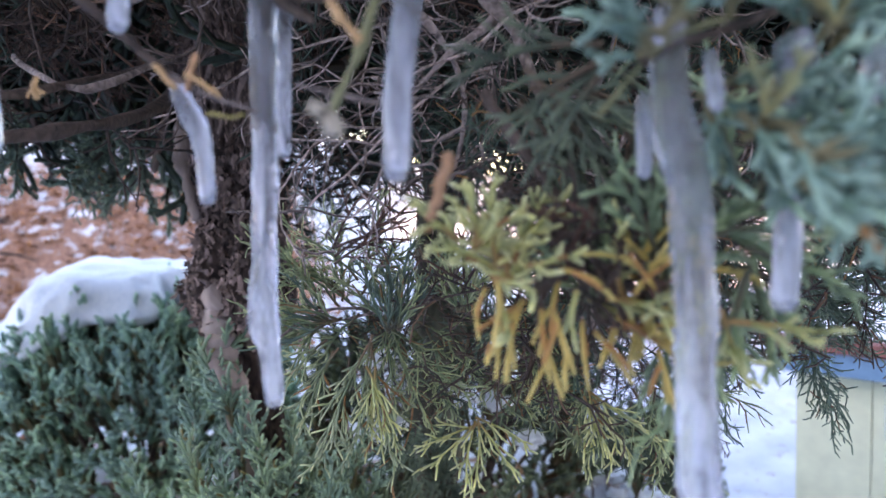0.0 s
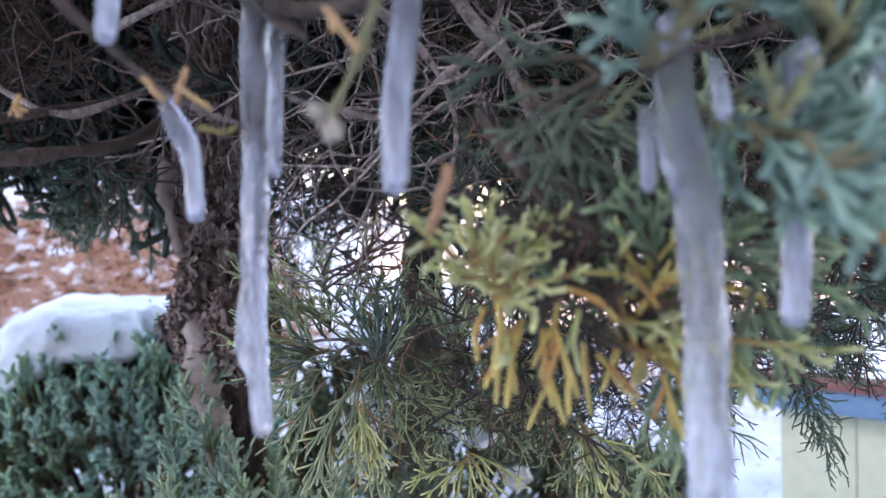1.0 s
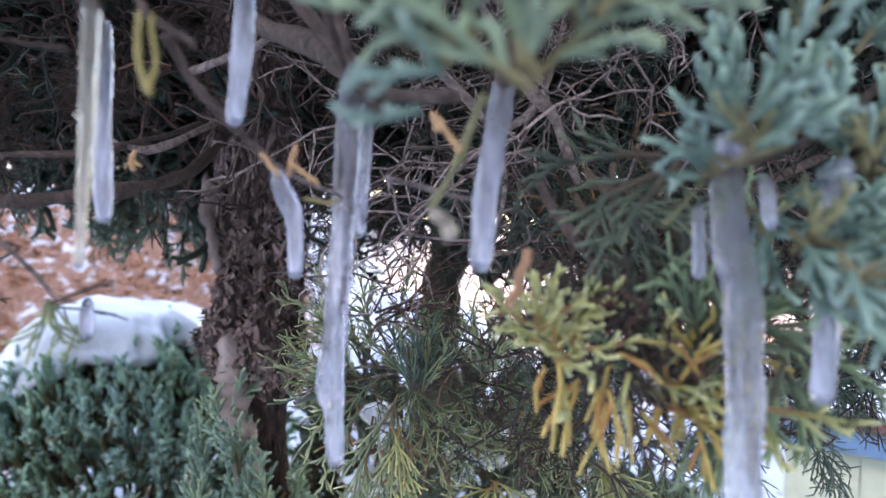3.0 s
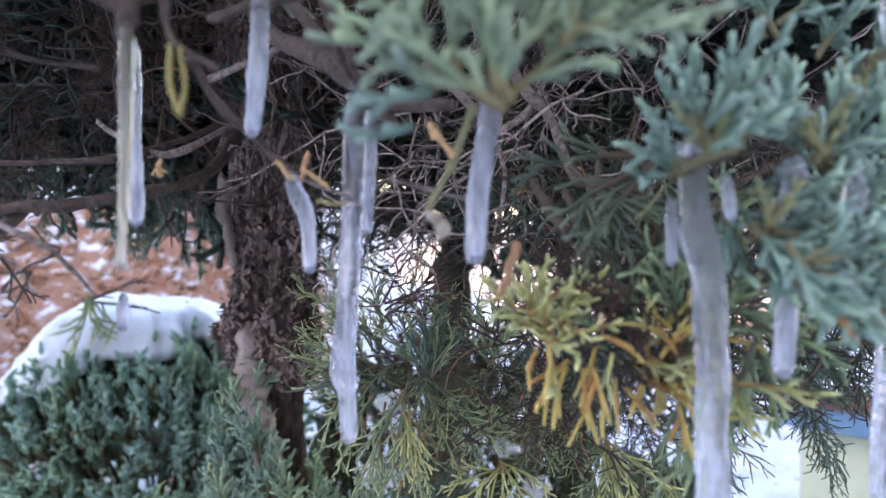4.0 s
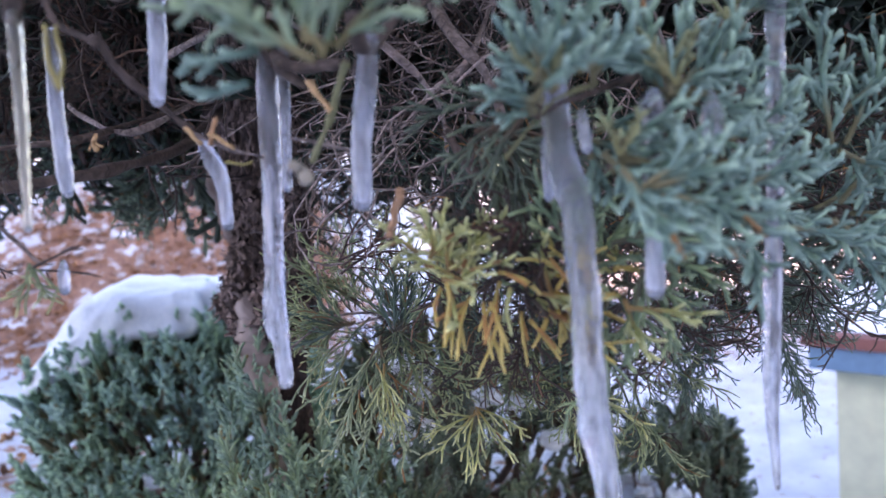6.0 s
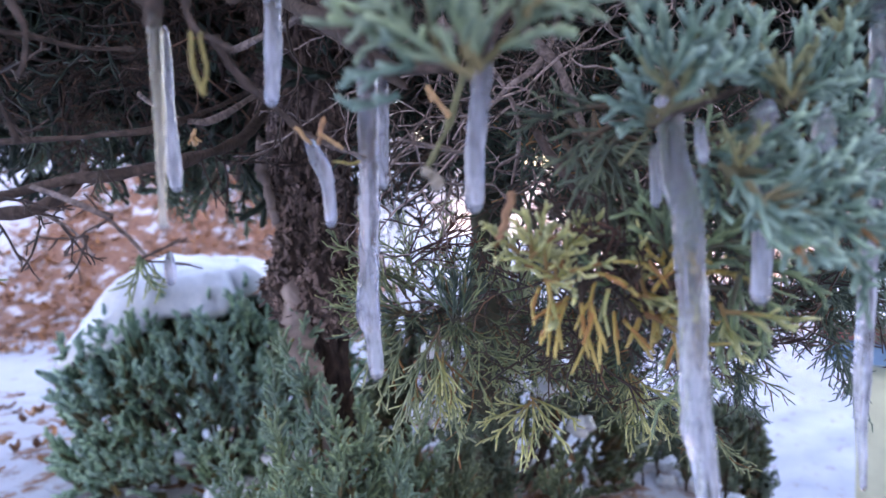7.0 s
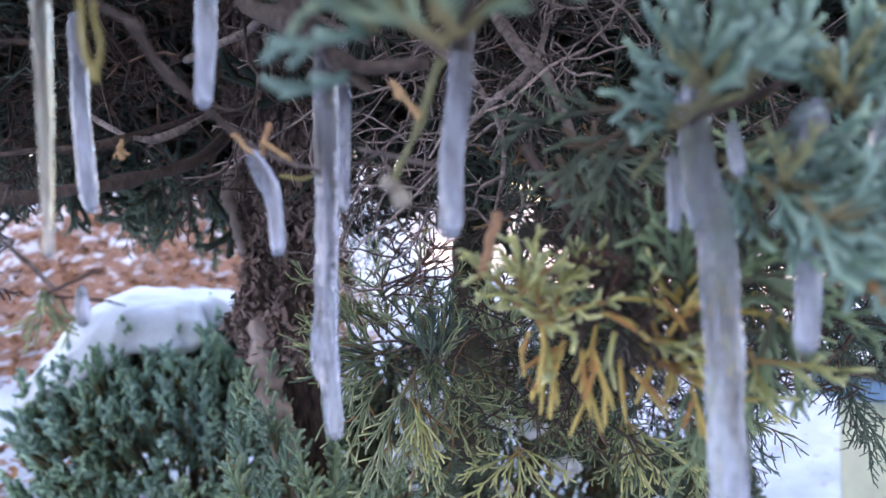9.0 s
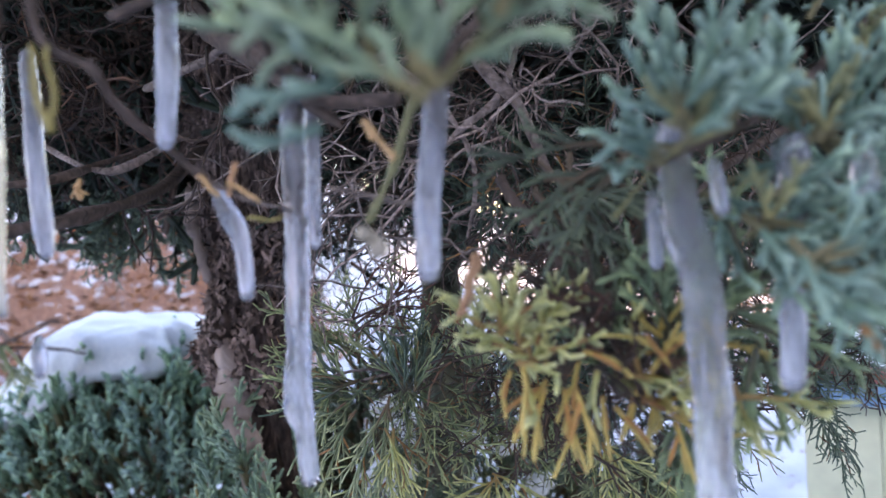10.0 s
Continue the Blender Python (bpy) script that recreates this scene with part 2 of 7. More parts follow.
def ice_material(name, cloud, tint, milky=(0.79, 0.82, 0.93)):
    """Ice: clear, with milky clouds of air inside it."""
    m, nodes, links, b = material(name, 0.08)
    b.inputs["IOR"].default_value = 1.31
    b.inputs["Transmission Weight"].default_value = 1.0
    b.inputs["Base Color"].default_value = (*tint, 1)
    milk = nodes.new("ShaderNodeBsdfPrincipled")
    milk.inputs["Base Color"].default_value = (*milky, 1)
    milk.inputs["Roughness"].default_value = 0.30
    milk.inputs["Transmission Weight"].default_value = 0.42
    milk.inputs["Coat Weight"].default_value, milk.inputs["Coat Roughness"].default_value = 0.8, 0.06
    milk.inputs["IOR"].default_value = 1.31
    tc = nodes.new("ShaderNodeTexCoord")
    mp = nodes.new("ShaderNodeMapping")
    mp.inputs["Scale"].default_value = (1, 1, 0.20)
    links.new(tc.outputs["Object"], mp.inputs["Vector"])
    n = nodes.new("ShaderNodeTexNoise")
    n.inputs["Scale"].default_value, n.inputs["Detail"].default_value = 210, 4
    links.new(mp.outputs[0], n.inputs["Vector"])
    r = ramp(nodes, [(0.36, (cloud[0],) * 3), (0.64, (cloud[1],) * 3)])
    links.new(n.outputs[0], r.inputs[0])
    at = nodes.new("ShaderNodeAttribute")
    at.attribute_name = "age"
    along = nodes.new("ShaderNodeMapRange")
    along.inputs[3].default_value, along.inputs[4].default_value = 0.12, 1.30
    links.new(at.outputs["Fac"], along.inputs[0])
    share = nodes.new("ShaderNodeMath")
    share.operation = "MULTIPLY"
    links.new(r.outputs[0], share.inputs[0])
    links.new(along.outputs[0], share.inputs[1])
    mix = nodes.new("ShaderNodeMixShader")
    links.new(share.outputs[0], mix.inputs[0])
    links.new(b.outputs[0], mix.inputs[1])
    links.new(milk.outputs[0], mix.inputs[2])
    links.new(mix.outputs[0], nodes["Material Output"].inputs["Surface"])
    fine = noise_tex(nodes, links, 330, 3)
    bump(nodes, links, b, fine.outputs[0], 0.5, 0.0018)
    bump(nodes, links, milk, fine.outputs[0], 0.5, 0.0018)
    return m


ICE = ice_material("cloudy_ice", (0.38, 0.92), (0.90, 0.92, 1.0))
CLEARICE = ice_material("clear_ice", (0.02, 0.92), (0.92, 0.94, 1.0))
WATER = ice_material("clear_water_drop", (1.6, 4.0), (0.97, 0.98, 1.0))
WARMICE = ice_material("amber_tinged_ice", (0.1, 0.75), (1.0, 0.95, 0.86), (0.80, 0.75, 0.66))


def snow_material(name):
    m, nodes, links, b = material(name, 0.55)
    b.inputs["Base Color"].default_value = (0.84, 0.86, 0.90, 1)
    n = noise_tex(nodes, links, 90, 6, 0.7)
    r = ramp(nodes, [(0.3, (0.62, 0.65, 0.71)), (0.7, (0.78, 0.79, 0.82))])
    links.new(n.outputs[0], r.inputs[0])
    links.new(r.outputs[0], b.inputs["Base Color"])
    bump(nodes, links, b, n.outputs[0], 0.5, 0.004)
    return m


SNOW = snow_material("granular_snow")


def ground_material():
    """Snow over leaf litter; the share of litter is the mesh's own 'age' value."""
    m, nodes, links, b = material("snowy_ground", 0.75)
    at = nodes.new("ShaderNodeAttribute")
    at.attribute_name = "age"
    n1, n2, n3 = noise_tex(nodes, links, 7.5, 4), noise_tex(nodes, links, 38, 6, 0.65), noise_tex(nodes, links, 1.6, 3)
    add = nodes.new("ShaderNodeMath")
    add.operation = "ADD"
    links.new(at.outputs["Fac"], add.inputs[0])
    links.new(n1.outputs[0], add.inputs[1])
    add2 = nodes.new("ShaderNodeMath")
    add2.operation = "MULTIPLY_ADD"
    add2.inputs[1].default_value = 0.35
    links.new(n2.outputs[0], add2.inputs[0])
    links.new(add.outputs[0], add2.inputs[2])
    mask = ramp(nodes, [(0.0, (0, 0, 0)), (0.90, (0, 0, 0)), (1.0, (1, 1, 1))])
    links.new(add2.outputs[0], mask.inputs[0])
    litter = ramp(nodes, [(0.3, (0.07, 0.03, 0.02)), (0.5, (0.22, 0.10, 0.06)), (0.72, (0.44, 0.235, 0.145))])
    links.new(n2.outputs[0], litter.inputs[0])
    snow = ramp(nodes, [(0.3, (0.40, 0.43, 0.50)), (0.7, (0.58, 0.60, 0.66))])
    links.new(n3.outputs[0], snow.inputs[0])
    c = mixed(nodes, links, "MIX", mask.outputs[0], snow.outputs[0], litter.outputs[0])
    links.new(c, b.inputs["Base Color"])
    bump(nodes, links, b, n2.outputs[0], 0.8, 0.03)
    return m


GROUND = ground_material()


# ---- ground ----
def smooth(a):
    a = min(1.0, max(0.0, a))
    return a * a * (3 - 2 * a)


def ground_z(x, y):
    left = smooth((0.1 - x) / 0.9)
    z = -0.28 * smooth((y - 2.2) / 2.2)
    z += 1.9 * smooth((-1.0 - x) / 0.9) * smooth((y - 4.9) / 4.2)
    z -= 2.7 * smooth((x - 0.16) / 2.2) * smooth((y - 0.9) / 2.0) * (1 - 0.85 * smooth((y - 11) / 12))
    z -= 0.25 * smooth((y - 8) / 10) * (1 - left)
    r = math.hypot(x, y)
    z += 0.05 * hill(x * 0.9, y * 0.9, 1.3) + (0.018 * hill(x * 6, y * 6, 4.1, 3) if r < 12 else 0)
    return z


def litter_share(x, y):
    """How much the leaves show through: a bank of them behind the shrub, thin patches elsewhere."""
    bank = smooth((-x - 0.75) / 0.7) * smooth((y - 4.6) / 0.5) * (1 - smooth((y - 7.3) / 0.7)) * (1 - smooth((-x - 2.5 - 0.25 * y) / 0.8))
    near = 0.20 * smooth((2.6 - abs(y - 2.4)) / 2) * smooth((0.3 - x) / 0.5)
    under = 0.37 * smooth((0.95 - math.hypot(x + 0.05, y - 1.25)) / 0.4)
    far = 0.27 * smooth((y - 12) / 3)
    slope = 0.19 * smooth((x - 0.15) / 0.3) * smooth((7.0 - y) / 1.5)
    return max(slope, 0.25 * bank + 0.12, near, under, far)


def build_ground():
    xs = sorted({round(s * (0.06 * i + 0.0000042 * i ** 4.2), 4) for i in range(0, 92) for s in (-1, 1)})
    ys = sorted({round(v, 4) for v in [-0.10 * i - 0.000006 * i ** 4.2 for i in range(0, 80)] + [0.06 * i + 0.0000022 * i ** 4.1 for i in range(0, 130)]})
    v, t = [], []
    for y in ys:
        for x in xs:
            v.append((x, y, ground_z(x, y)))
            t.append(litter_share(x, y))
    nx = len(xs)
    f = []
    for j in range(len(ys) - 1):
        for i in range(nx - 1):
            a = j * nx + i
            f += [(a, a + 1, a + nx + 1), (a, a + nx + 1, a + nx)]
    b = Buf()
    b.add(v, f, t)
    ob = part("ground", b, GROUND, label="snow-covered ground with brown leaf litter showing through", kind="structure")
    return tagged(ob, category="ground")


build_ground()


def leaf_litter():
    """Fallen leaves, curled, over the bank and in the thin patches of the snow."""
    rng = np.random.default_rng(12)
    b = Buf()
    made = 0
    while made < 4300:
        if made >= 3200:
            x, y = rng.uniform(0.1, 3.6), rng.uniform(1.7, 7.0)
        elif made < 2500:
            x, y = rng.uniform(-4.6, -0.9), rng.uniform(4.7, 7.6)
        else:
            x, y = rng.uniform(-2.6, 0.2), rng.uniform(1.2, 4.6)
        if made < 3200 and litter_share(x, y) + 0.6 * hill(x * 2.2, y * 2.2, 8.0, 3) < 0.22:
            made += 0 if made < 2500 else (rng.uniform() < 0.3)
            continue
        ln, wd, curl = rng.uniform(0.03, 0.075), rng.uniform(0.015, 0.04), rng.uniform(0.005, 0.025)
        if made >= 3200:
            ln, wd, curl = ln * 0.6, wd * 0.35, curl * 0.5
        a = rng.uniform(0, 6.283)
        ca, sa = math.cos(a), math.sin(a)
        v = []
        for i in (-1, -0.3, 0.4, 1):
            w = wd * (1 - 0.8 * i * i) * 0.5 + 0.001
            for j in (-1, 0, 1):
                u, q = i * ln * 0.5, j * w
                v.append((x + u * ca - q * sa, y + u * sa + q * ca, ground_z(x, y) + 0.012 + curl * (i * i + 0.6 * j * j)))
        f = []
        for i in range(3):
            for j in range(2):
                p0 = i * 3 + j
                f += [(p0, p0 + 1, p0 + 4), (p0, p0 + 4, p0 + 3)]
        b.add(v, f, np.full(12, rng.uniform()))
        made += 1
    m, nodes, links, bs = material("dry_oak_brown_leaf", 0.75)
    geo = nodes.new("ShaderNodeNewGeometry")
    r = ramp(nodes, [(0.0, (0.10, 0.045, 0.025)), (0.5, (0.30, 0.13, 0.06)), (1.0, (0.48, 0.25, 0.12))])
    links.new(geo.outputs["Random Per Island"], r.inputs[0])
    links.new(r.outputs[0], bs.inputs["Base Color"])
    ob = part("leaf_litter", b, m, label="scattered dry brown fallen leaves on the snow", kind="stuff")
    tagged(ob, category="leaves")


leaf_litter()

# added wall, never in view, that keeps the sun off the near garden
bm = bmesh.new()
box(bm, (-30, -9.6, -3.2), (30, -9.0, 8.2))
shade_wall = part("shade_wall_unseen", bm, plain("grey_plaster", (0.42, 0.40, 0.37), 0.9, 8, 0.12, 0.004),
                 label="tall plain grey wall added out of view to shade the garden", kind="structure")
tagged(shade_wall, category="wall")


# ---- growth ----
def wander(rng, p, d, length, n, wob, droop):
    p, d = np.asarray(p, float), unit(d)
    pts, dirs = [p], [d]
    for _ in range(n):
        d = unit(d + rng.normal(0, wob, 3) + np.array((0, 0, -droop)))
        pts.append(pts[-1] + d * length / n)
        dirs.append(d)
    return np.array(pts), np.array(dirs)


STYLES = {
    # r: radius of the last shoots; gap: spacing of side shoots per level; ratio: their length against the parent's
    "fan": dict(r=0.00118, gap=(0, 0.0036, 0.0048), ratio=(0, 0.44, 0.50), ang=(22, 46), flat=1.1, wob=0.05, droop=-0.02, least=0.0070, k=5, rings=3, scale=0.12, axis=0.1, green=0.08),
    "tuft": dict(r=0.00098, gap=(0, 0.0030, 0.0042), ratio=(0, 0.40, 0.46), ang=(22, 52), flat=1.3, wob=0.07, droop=0.0, least=0.0055, k=5, rings=3, scale=0.13, axis=0.1, green=0.06),
    "gold": dict(r=0.00095, gap=(0, 0.0046, 0.0060), ratio=(0, 0.55, 0.55), ang=(20, 44), flat=1.3, wob=0.06, droop=0.02, least=0.009, k=5, rings=4, scale=0.10, axis=0.15),
    "bunch": dict(r=0.00098, gap=(0, 0.0044, 0.0060), ratio=(0, 0.85, 0.55), ang=(6, 40), flat=1.6, wob=0.04, droop=0.06, least=0.013, k=6, rings=5, scale=0.08, axis=0.1),
    "long": dict(r=0.00072, gap=(0, 0.0058, 0.0085), ratio=(0, 0.6, 0.6), ang=(18, 42), flat=0.9, wob=0.06, droop=0.03, least=0.012, k=4, rings=3, scale=0.10),
    "fine": dict(r=0.00058, gap=(0, 0.0042, 0.0066), ratio=(0, 0.46, 0.42), ang=(20, 50), flat=1.1, wob=0.18, droop=0.02, least=0.010, k=4, rings=3, scale=0.0, green=0.18),
    "tassel": dict(r=0.00088, gap=(0, 0.0062, 0.0090), ratio=(0, 0.60, 0.45), ang=(14, 40), flat=1.0, wob=0.07, droop=0.03, least=0.010, k=5, rings=3, scale=0.08, axis=0.1, green=0.16),
    "sprig": dict(r=0.00062, gap=(0, 0.0048, 0.0075), ratio=(0, 0.42, 0.40), ang=(12, 32), flat=1.0, wob=0.06, droop=-0.03, least=0.010, k=4, rings=3, scale=0.0, green=0.2),
    "dry": dict(r=0.00050, gap=(0, 0.0070, 0.0105), ratio=(0, 0.5, 0.6), ang=(28, 55), flat=0.7, wob=0.09, droop=0.0, least=0.008, k=5, rings=4, scale=0.0),
    "inner": dict(r=0.0010, gap=(0, 0.0130, 0.0190), ratio=(0, 0.5, 0.6), ang=(28, 70), flat=0.9, wob=0.34, droop=0.02, least=0.014, k=3, rings=2, scale=0.0),
    "thick": dict(r=0.0038, gap=(0, 0.0210, 0.0250), ratio=(0, 0.5, 0.6), ang=(28, 58), flat=1.0, wob=0.12, droop=0.02, least=0.016, k=3, rings=1, scale=0.0),
    "bulk": dict(r=0.0100, gap=(0, 0.0400, 0.0360), ratio=(0, 0.5, 0.6), ang=(28, 65), flat=1.2, wob=0.12, droop=0.02, least=0.05, k=3, rings=1, scale=0.0),
    "plume": dict(r=0.0052, gap=(0, 0.0108, 0.0098), ratio=(0, 0.5, 0.36), ang=(16, 40), flat=1.6, wob=0.08, droop=-0.04, least=0.014, k=3, rings=1, scale=0.0),
    "young": dict(r=0.0018, gap=(0, 0.0050, 0.0075), ratio=(0, 0.5, 0.42), ang=(24, 46), flat=1.0, wob=0.05, droop=-0.03, least=0.009, k=4, rings=2, scale=0.0),
    "bare": dict(r=0.0006, gap=(0, 0.0200, 0.0260), ratio=(0, 0.6, 0.6), ang=(25, 70), flat=1.5, wob=0.30, droop=0.02, least=0.013, k=4, rings=4, scale=0.0),
}


def spray(buf, rng, p, d, length, st, level, normal, top=None):
    top = level if top is None else top
    rings = st["rings"] + (2 * level if st["rings"] > 2 else level)
    pts, dirs = wander(rng, p, d, length, rings, st["wob"], st["droop"])
    s = np.linspace(0, 1, rings + 1)
    r = st["r"] * (1 + st.get("axis", 0.4) * level) * (1 - 0.35 * s * (level > 0)) * (1 if level else rng.uniform(0.85, 1.12))
    r = np.broadcast_to(r, s.shape).copy()
    if level == 0:
        r *= np.interp(s, (0, 0.15, 0.7, 1), (0.8, 1, 1, 0.72))
        if st["scale"]:
            r *= 1 + st["scale"] * np.where(np.arange(rings + 1) % 2, 1, -1)
    t0, t1 = {0: (0.4, 1.0), 1: (0.26, 0.8), 2: (0.0, 0.6), 3: (0.0, 0.3)}[level]
    t0, t1 = t0 + st.get("green", 0.0) * (level > 0), t1 + st.get("green", 0.0) * (level > 0)
    tube(buf, pts, r, st["k"], t0, t1, cap=False)
    if level == 0:
        return
    n = max(2, int(length * 0.9 / st["gap"][min(level, 2)]))
    side = unit(np.cross(normal, d))
    for i in range(n):
        q = 0.10 + 0.90 * (i + rng.uniform(0.2, 0.8)) / n
        at = q * rings
        j = min(rings - 1, int(at))
        pos = pts[j] + (pts[j + 1] - pts[j]) * (at - j)
        dd = dirs[j + 1]
        ang = radians(rng.uniform(*st["ang"]))
        turn = rng.normal(0, st["flat"])
        out = unit(side * math.cos(turn) * (1 if i % 2 else -1) + normal * math.sin(turn))
        d2 = unit(dd * math.cos(ang) + out * math.sin(ang))
        l2 = max(st["least"] * rng.uniform(0.6, 1.3), length * st["ratio"][min(level, 2)] * (1 - 0.62 * q) * rng.uniform(0.7, 1.2))
        spray(buf, rng, pos, d2, l2, st, level - 1, unit(normal + rng.normal(0, 0.35, 3)), top)


def spray_buf(seed, p, d, length, style, level=2, normal=(0, -1, 0.25)):
    b = Buf()
    spray(b, np.random.default_rng(seed), p, unit(d), length, STYLES[style], level, unit(normal))
    return b


def branch_buf(pts, r0, r1, k=9, rough=0.10, seed=0, sub=6):
    """A knobbly branch through a few points."""
    rng = np.random.default_rng(seed)
    pts = np.asarray(pts, float)
    n = (len(pts) - 1) * sub + 1
    u = np.linspace(0, len(pts) - 1, n)
    q = []
    for a in u:
        i = min(len(pts) - 2, int(a))
        f = a - i
        p0, p1, p2, p3 = pts[max(0, i - 1)], pts[i], pts[i + 1], pts[min(len(pts) - 1, i + 2)]
        q.append(0.5 * (2 * p1 + (p2 - p0) * f + (2 * p0 - 5 * p1 + 4 * p2 - p3) * f * f + (3 * p1 - p0 - 3 * p2 + p3) * f ** 3))
    def soft(a):
        for _ in range(2):
            a[1:-1] = (a[:-2] + 2 * a[1:-1] + a[2:]) / 4
        return a * 1.6

    q = np.array(q) + soft(rng.normal(0, min(r0, r1) * 0.28, (n, 3)))
    r = np.linspace(r0, r1, n) * (1 + soft(rng.normal(0, rough, n)))
    b = Buf()
    tube(b, q, r, k, 0, 1, jitter=1 + soft(rng.normal(0, rough * 0.8, (n, k))))
    return b


def empty(name, at, label, category, group=""):
    ob = new(name)
    ob.location = at
    bpy.context.view_layer.update()
    return tagged(ob, label=label, category=category, group=group)


def under(ob, parent):
    """Keep the parts' world coordinates under an Empty that stands elsewhere."""
    ob.matrix_parent_inverse = Matrix.Translation(parent.location).inverted()
    return ob


# ---- the juniper tree ----
tree = empty("juniper_tree", (-0.235, 0.92, 0.0), "old juniper tree with flaking bark and blue-green sprays", "tree")


def tree_part(name, data, mat, label="", kind=""):
    return under(part(name, data, mat, tree, label, kind), tree)


def trunk_radius(z, a):
    r = 0.0455 + 0.012 * smooth((z - 0.85) / 0.3)
    r += 0.016 * math.exp(-((z - 0.67) / 0.045) ** 2) * (1 + 0.9 * math.cos(a - math.pi))
    r -= 0.024 * smooth((0.635 - z) / 0.05)
    ca, sa = math.cos(a), math.sin(a)
    rough = 0.35 + 0.65 * smooth((z - 0.60) / 0.06)
    r += rough * 0.007 * hill(ca * 1.6, sa * 1.6, z * 5, 3) + rough * 0.009 * hill(ca * 4, sa * 4, z * 16 + 3, 4)
    r += rough * (0.006 - 0.022 * abs(hill(ca * 5, sa * 5, z * 19 + 7, 3)))
    return r


def build_trunk():
    levels = np.concatenate([np.linspace(-0.05, 0.48, 16), np.linspace(0.50, 1.16, 300), np.linspace(1.18, 1.8, 24)])
    b, k, n = Buf(), 128, len(levels)
    v, t = [], []
    for z in levels:
        cx, cy = -0.243 + 0.012 * math.sin(z * 5) - 0.02 * max(0, z - 0.9), 0.935
        for j in range(k):
            a = 2 * math.pi * j / k
            r = trunk_radius(z, a) * (1 - 0.25 * max(0, z - 1.0))
            v.append((cx + r * math.cos(a), cy + r * math.sin(a), z))
            t.append(z)
    v += [(-0.26, 0.935, 1.8), (-0.248, 0.935, -0.05)]
    t += [1, 0]
    b.add(v, ring_faces(n, k), t)
    trunk = tree_part("trunk", b, BARK, "grey-brown trunk with shaggy flaking bark")
    # curled strips of loose bark
    rng = np.random.default_rng(5)
    b = Buf()
    for _ in range(2600):
        z, a = rng.uniform(0.612, 1.2), rng.uniform(math.pi * 0.95, math.pi * 2.05)
        r = trunk_radius(z, a)
        c = np.array((-0.243 + 0.012 * math.sin(z * 5) - 0.02 * max(0, z - 0.9) + r * math.cos(a), 0.935 + r * math.sin(a), z))
        out = np.array((math.cos(a), math.sin(a), 0))
        side = np.array((-math.sin(a), math.cos(a), 0))
        along = unit(np.array((0, 0, 1)) + side * rng.normal(0, 0.3 if z > 0.82 else 0.8))
        wide = unit(np.cross(along, out))
        ln, wd = rng.uniform(0.008, 0.034) * (1.7 if z > 0.84 else 0.7), rng.uniform(0.0025, 0.0095) * (0.8 if z > 0.84 else 1.15)
        curl, flip = rng.uniform(0.001, 0.017) * rng.uniform(0.3, 1.0), rng.choice((-1, 1, 1))
        rows = []
        for q in (-1, -0.45, 0.3, 1):
            lift = 0.0015 + curl * max(0.0, -q * flip) ** 1.4
            o = c + along * ln * q * 0.5 + out * lift
            w = wd * (1 - 0.45 * q * q) * 0.5 * rng.uniform(0.7, 1.2)
            o = o + wide * rng.normal(0, wd * 0.16) + along * rng.normal(0, ln * 0.05)
            rows += [o - wide * w * rng.uniform(0.6, 1.3) - out * 0.0012, o + out * rng.uniform(0.0004, 0.0016), o + wide * w * rng.uniform(0.6, 1.3) - out * 0.0012]
        f = []
        for i in range(3):
            for j in range(2):
                p0 = i * 3 + j
                f += [(p0, p0 + 1, p0 + 4), (p0, p0 + 4, p0 + 3)]
        b.add(rows, f, np.full(12, 0.5))
    ob = part("loose_bark", b, FLAKE, trunk, kind="stuff")
    ob.matrix_parent_inverse = Matrix.Identity(4)
    return trunk


build_trunk()
# the paler stem that forks off below the swelling
tree_part("stem", branch_buf([(-0.272, 0.890, 0.675), (-0.264, 0.876, 0.63), (-0.256, 0.872, 0.57), (-0.250, 0.88, 0.48), (-0.248, 0.90, -0.05)], 0.0190, 0.016, 20, 0.010, 3, 12), INNERBARK, "pale peeled stem below the swelling")
tree_part("trunk", branch_buf([(-0.03, 1.42, -0.1), (-0.034, 1.4, 0.4), (-0.022, 1.4, 0.64), (-0.006, 1.4, 0.85), (0.01, 1.42, 1.3)], 0.042, 0.034, 20, 0.02, 8, 14), MOSSBARK, "second darker trunk farther back")


def branch(points, r0, r1, mat=None, seed=0, label="", name="branch"):
    return tree_part(name, branch_buf(points, r0, r1, 9, 0.2 if name == "branch" else 0.07, seed), mat or BRANCH, label)


def foliage_spray(style, mat, at, d, length, seed, level=2, label=""):
    return tree_part("foliage_spray", spray_buf(seed, at, d, length, style, level), mat, label)


branch([(-0.2720, 0.8600, 0.9250), (-0.2240, 0.6000, 0.8630), (-0.2140, 0.4600, 0.8420), (-0.2270, 0.4000, 0.8330), (-0.2570, 0.3700, 0.8290), (-0.3150, 0.3600, 0.8180), (-0.4240, 0.3600, 0.8030)], 0.0052, 0.0032, BRANCH, 1, "crooked brown branch reaching out from the trunk")
branch([(-0.2480, 0.7000, 0.9160), (-0.2320, 0.5500, 0.8840), (-0.2430, 0.4600, 0.8630), (-0.2730, 0.4400, 0.8590), (-0.3230, 0.4200, 0.8570), (-0.4470, 0.4200, 0.8530)], 0.003, 0.0016, BRANCH, 2)
branch([(-0.1200, 0.2000, 0.9090), (-0.1190, 0.2000, 0.8920), (-0.1180, 0.2020, 0.8810)], 0.0032, 0.0028, BRANCH, 3)
branch([(-0.1480, 0.2200, 0.9120), (-0.1310, 0.2100, 0.9010), (-0.1190, 0.2000, 0.8910)], 0.0024, 0.002, BRANCH, 4)
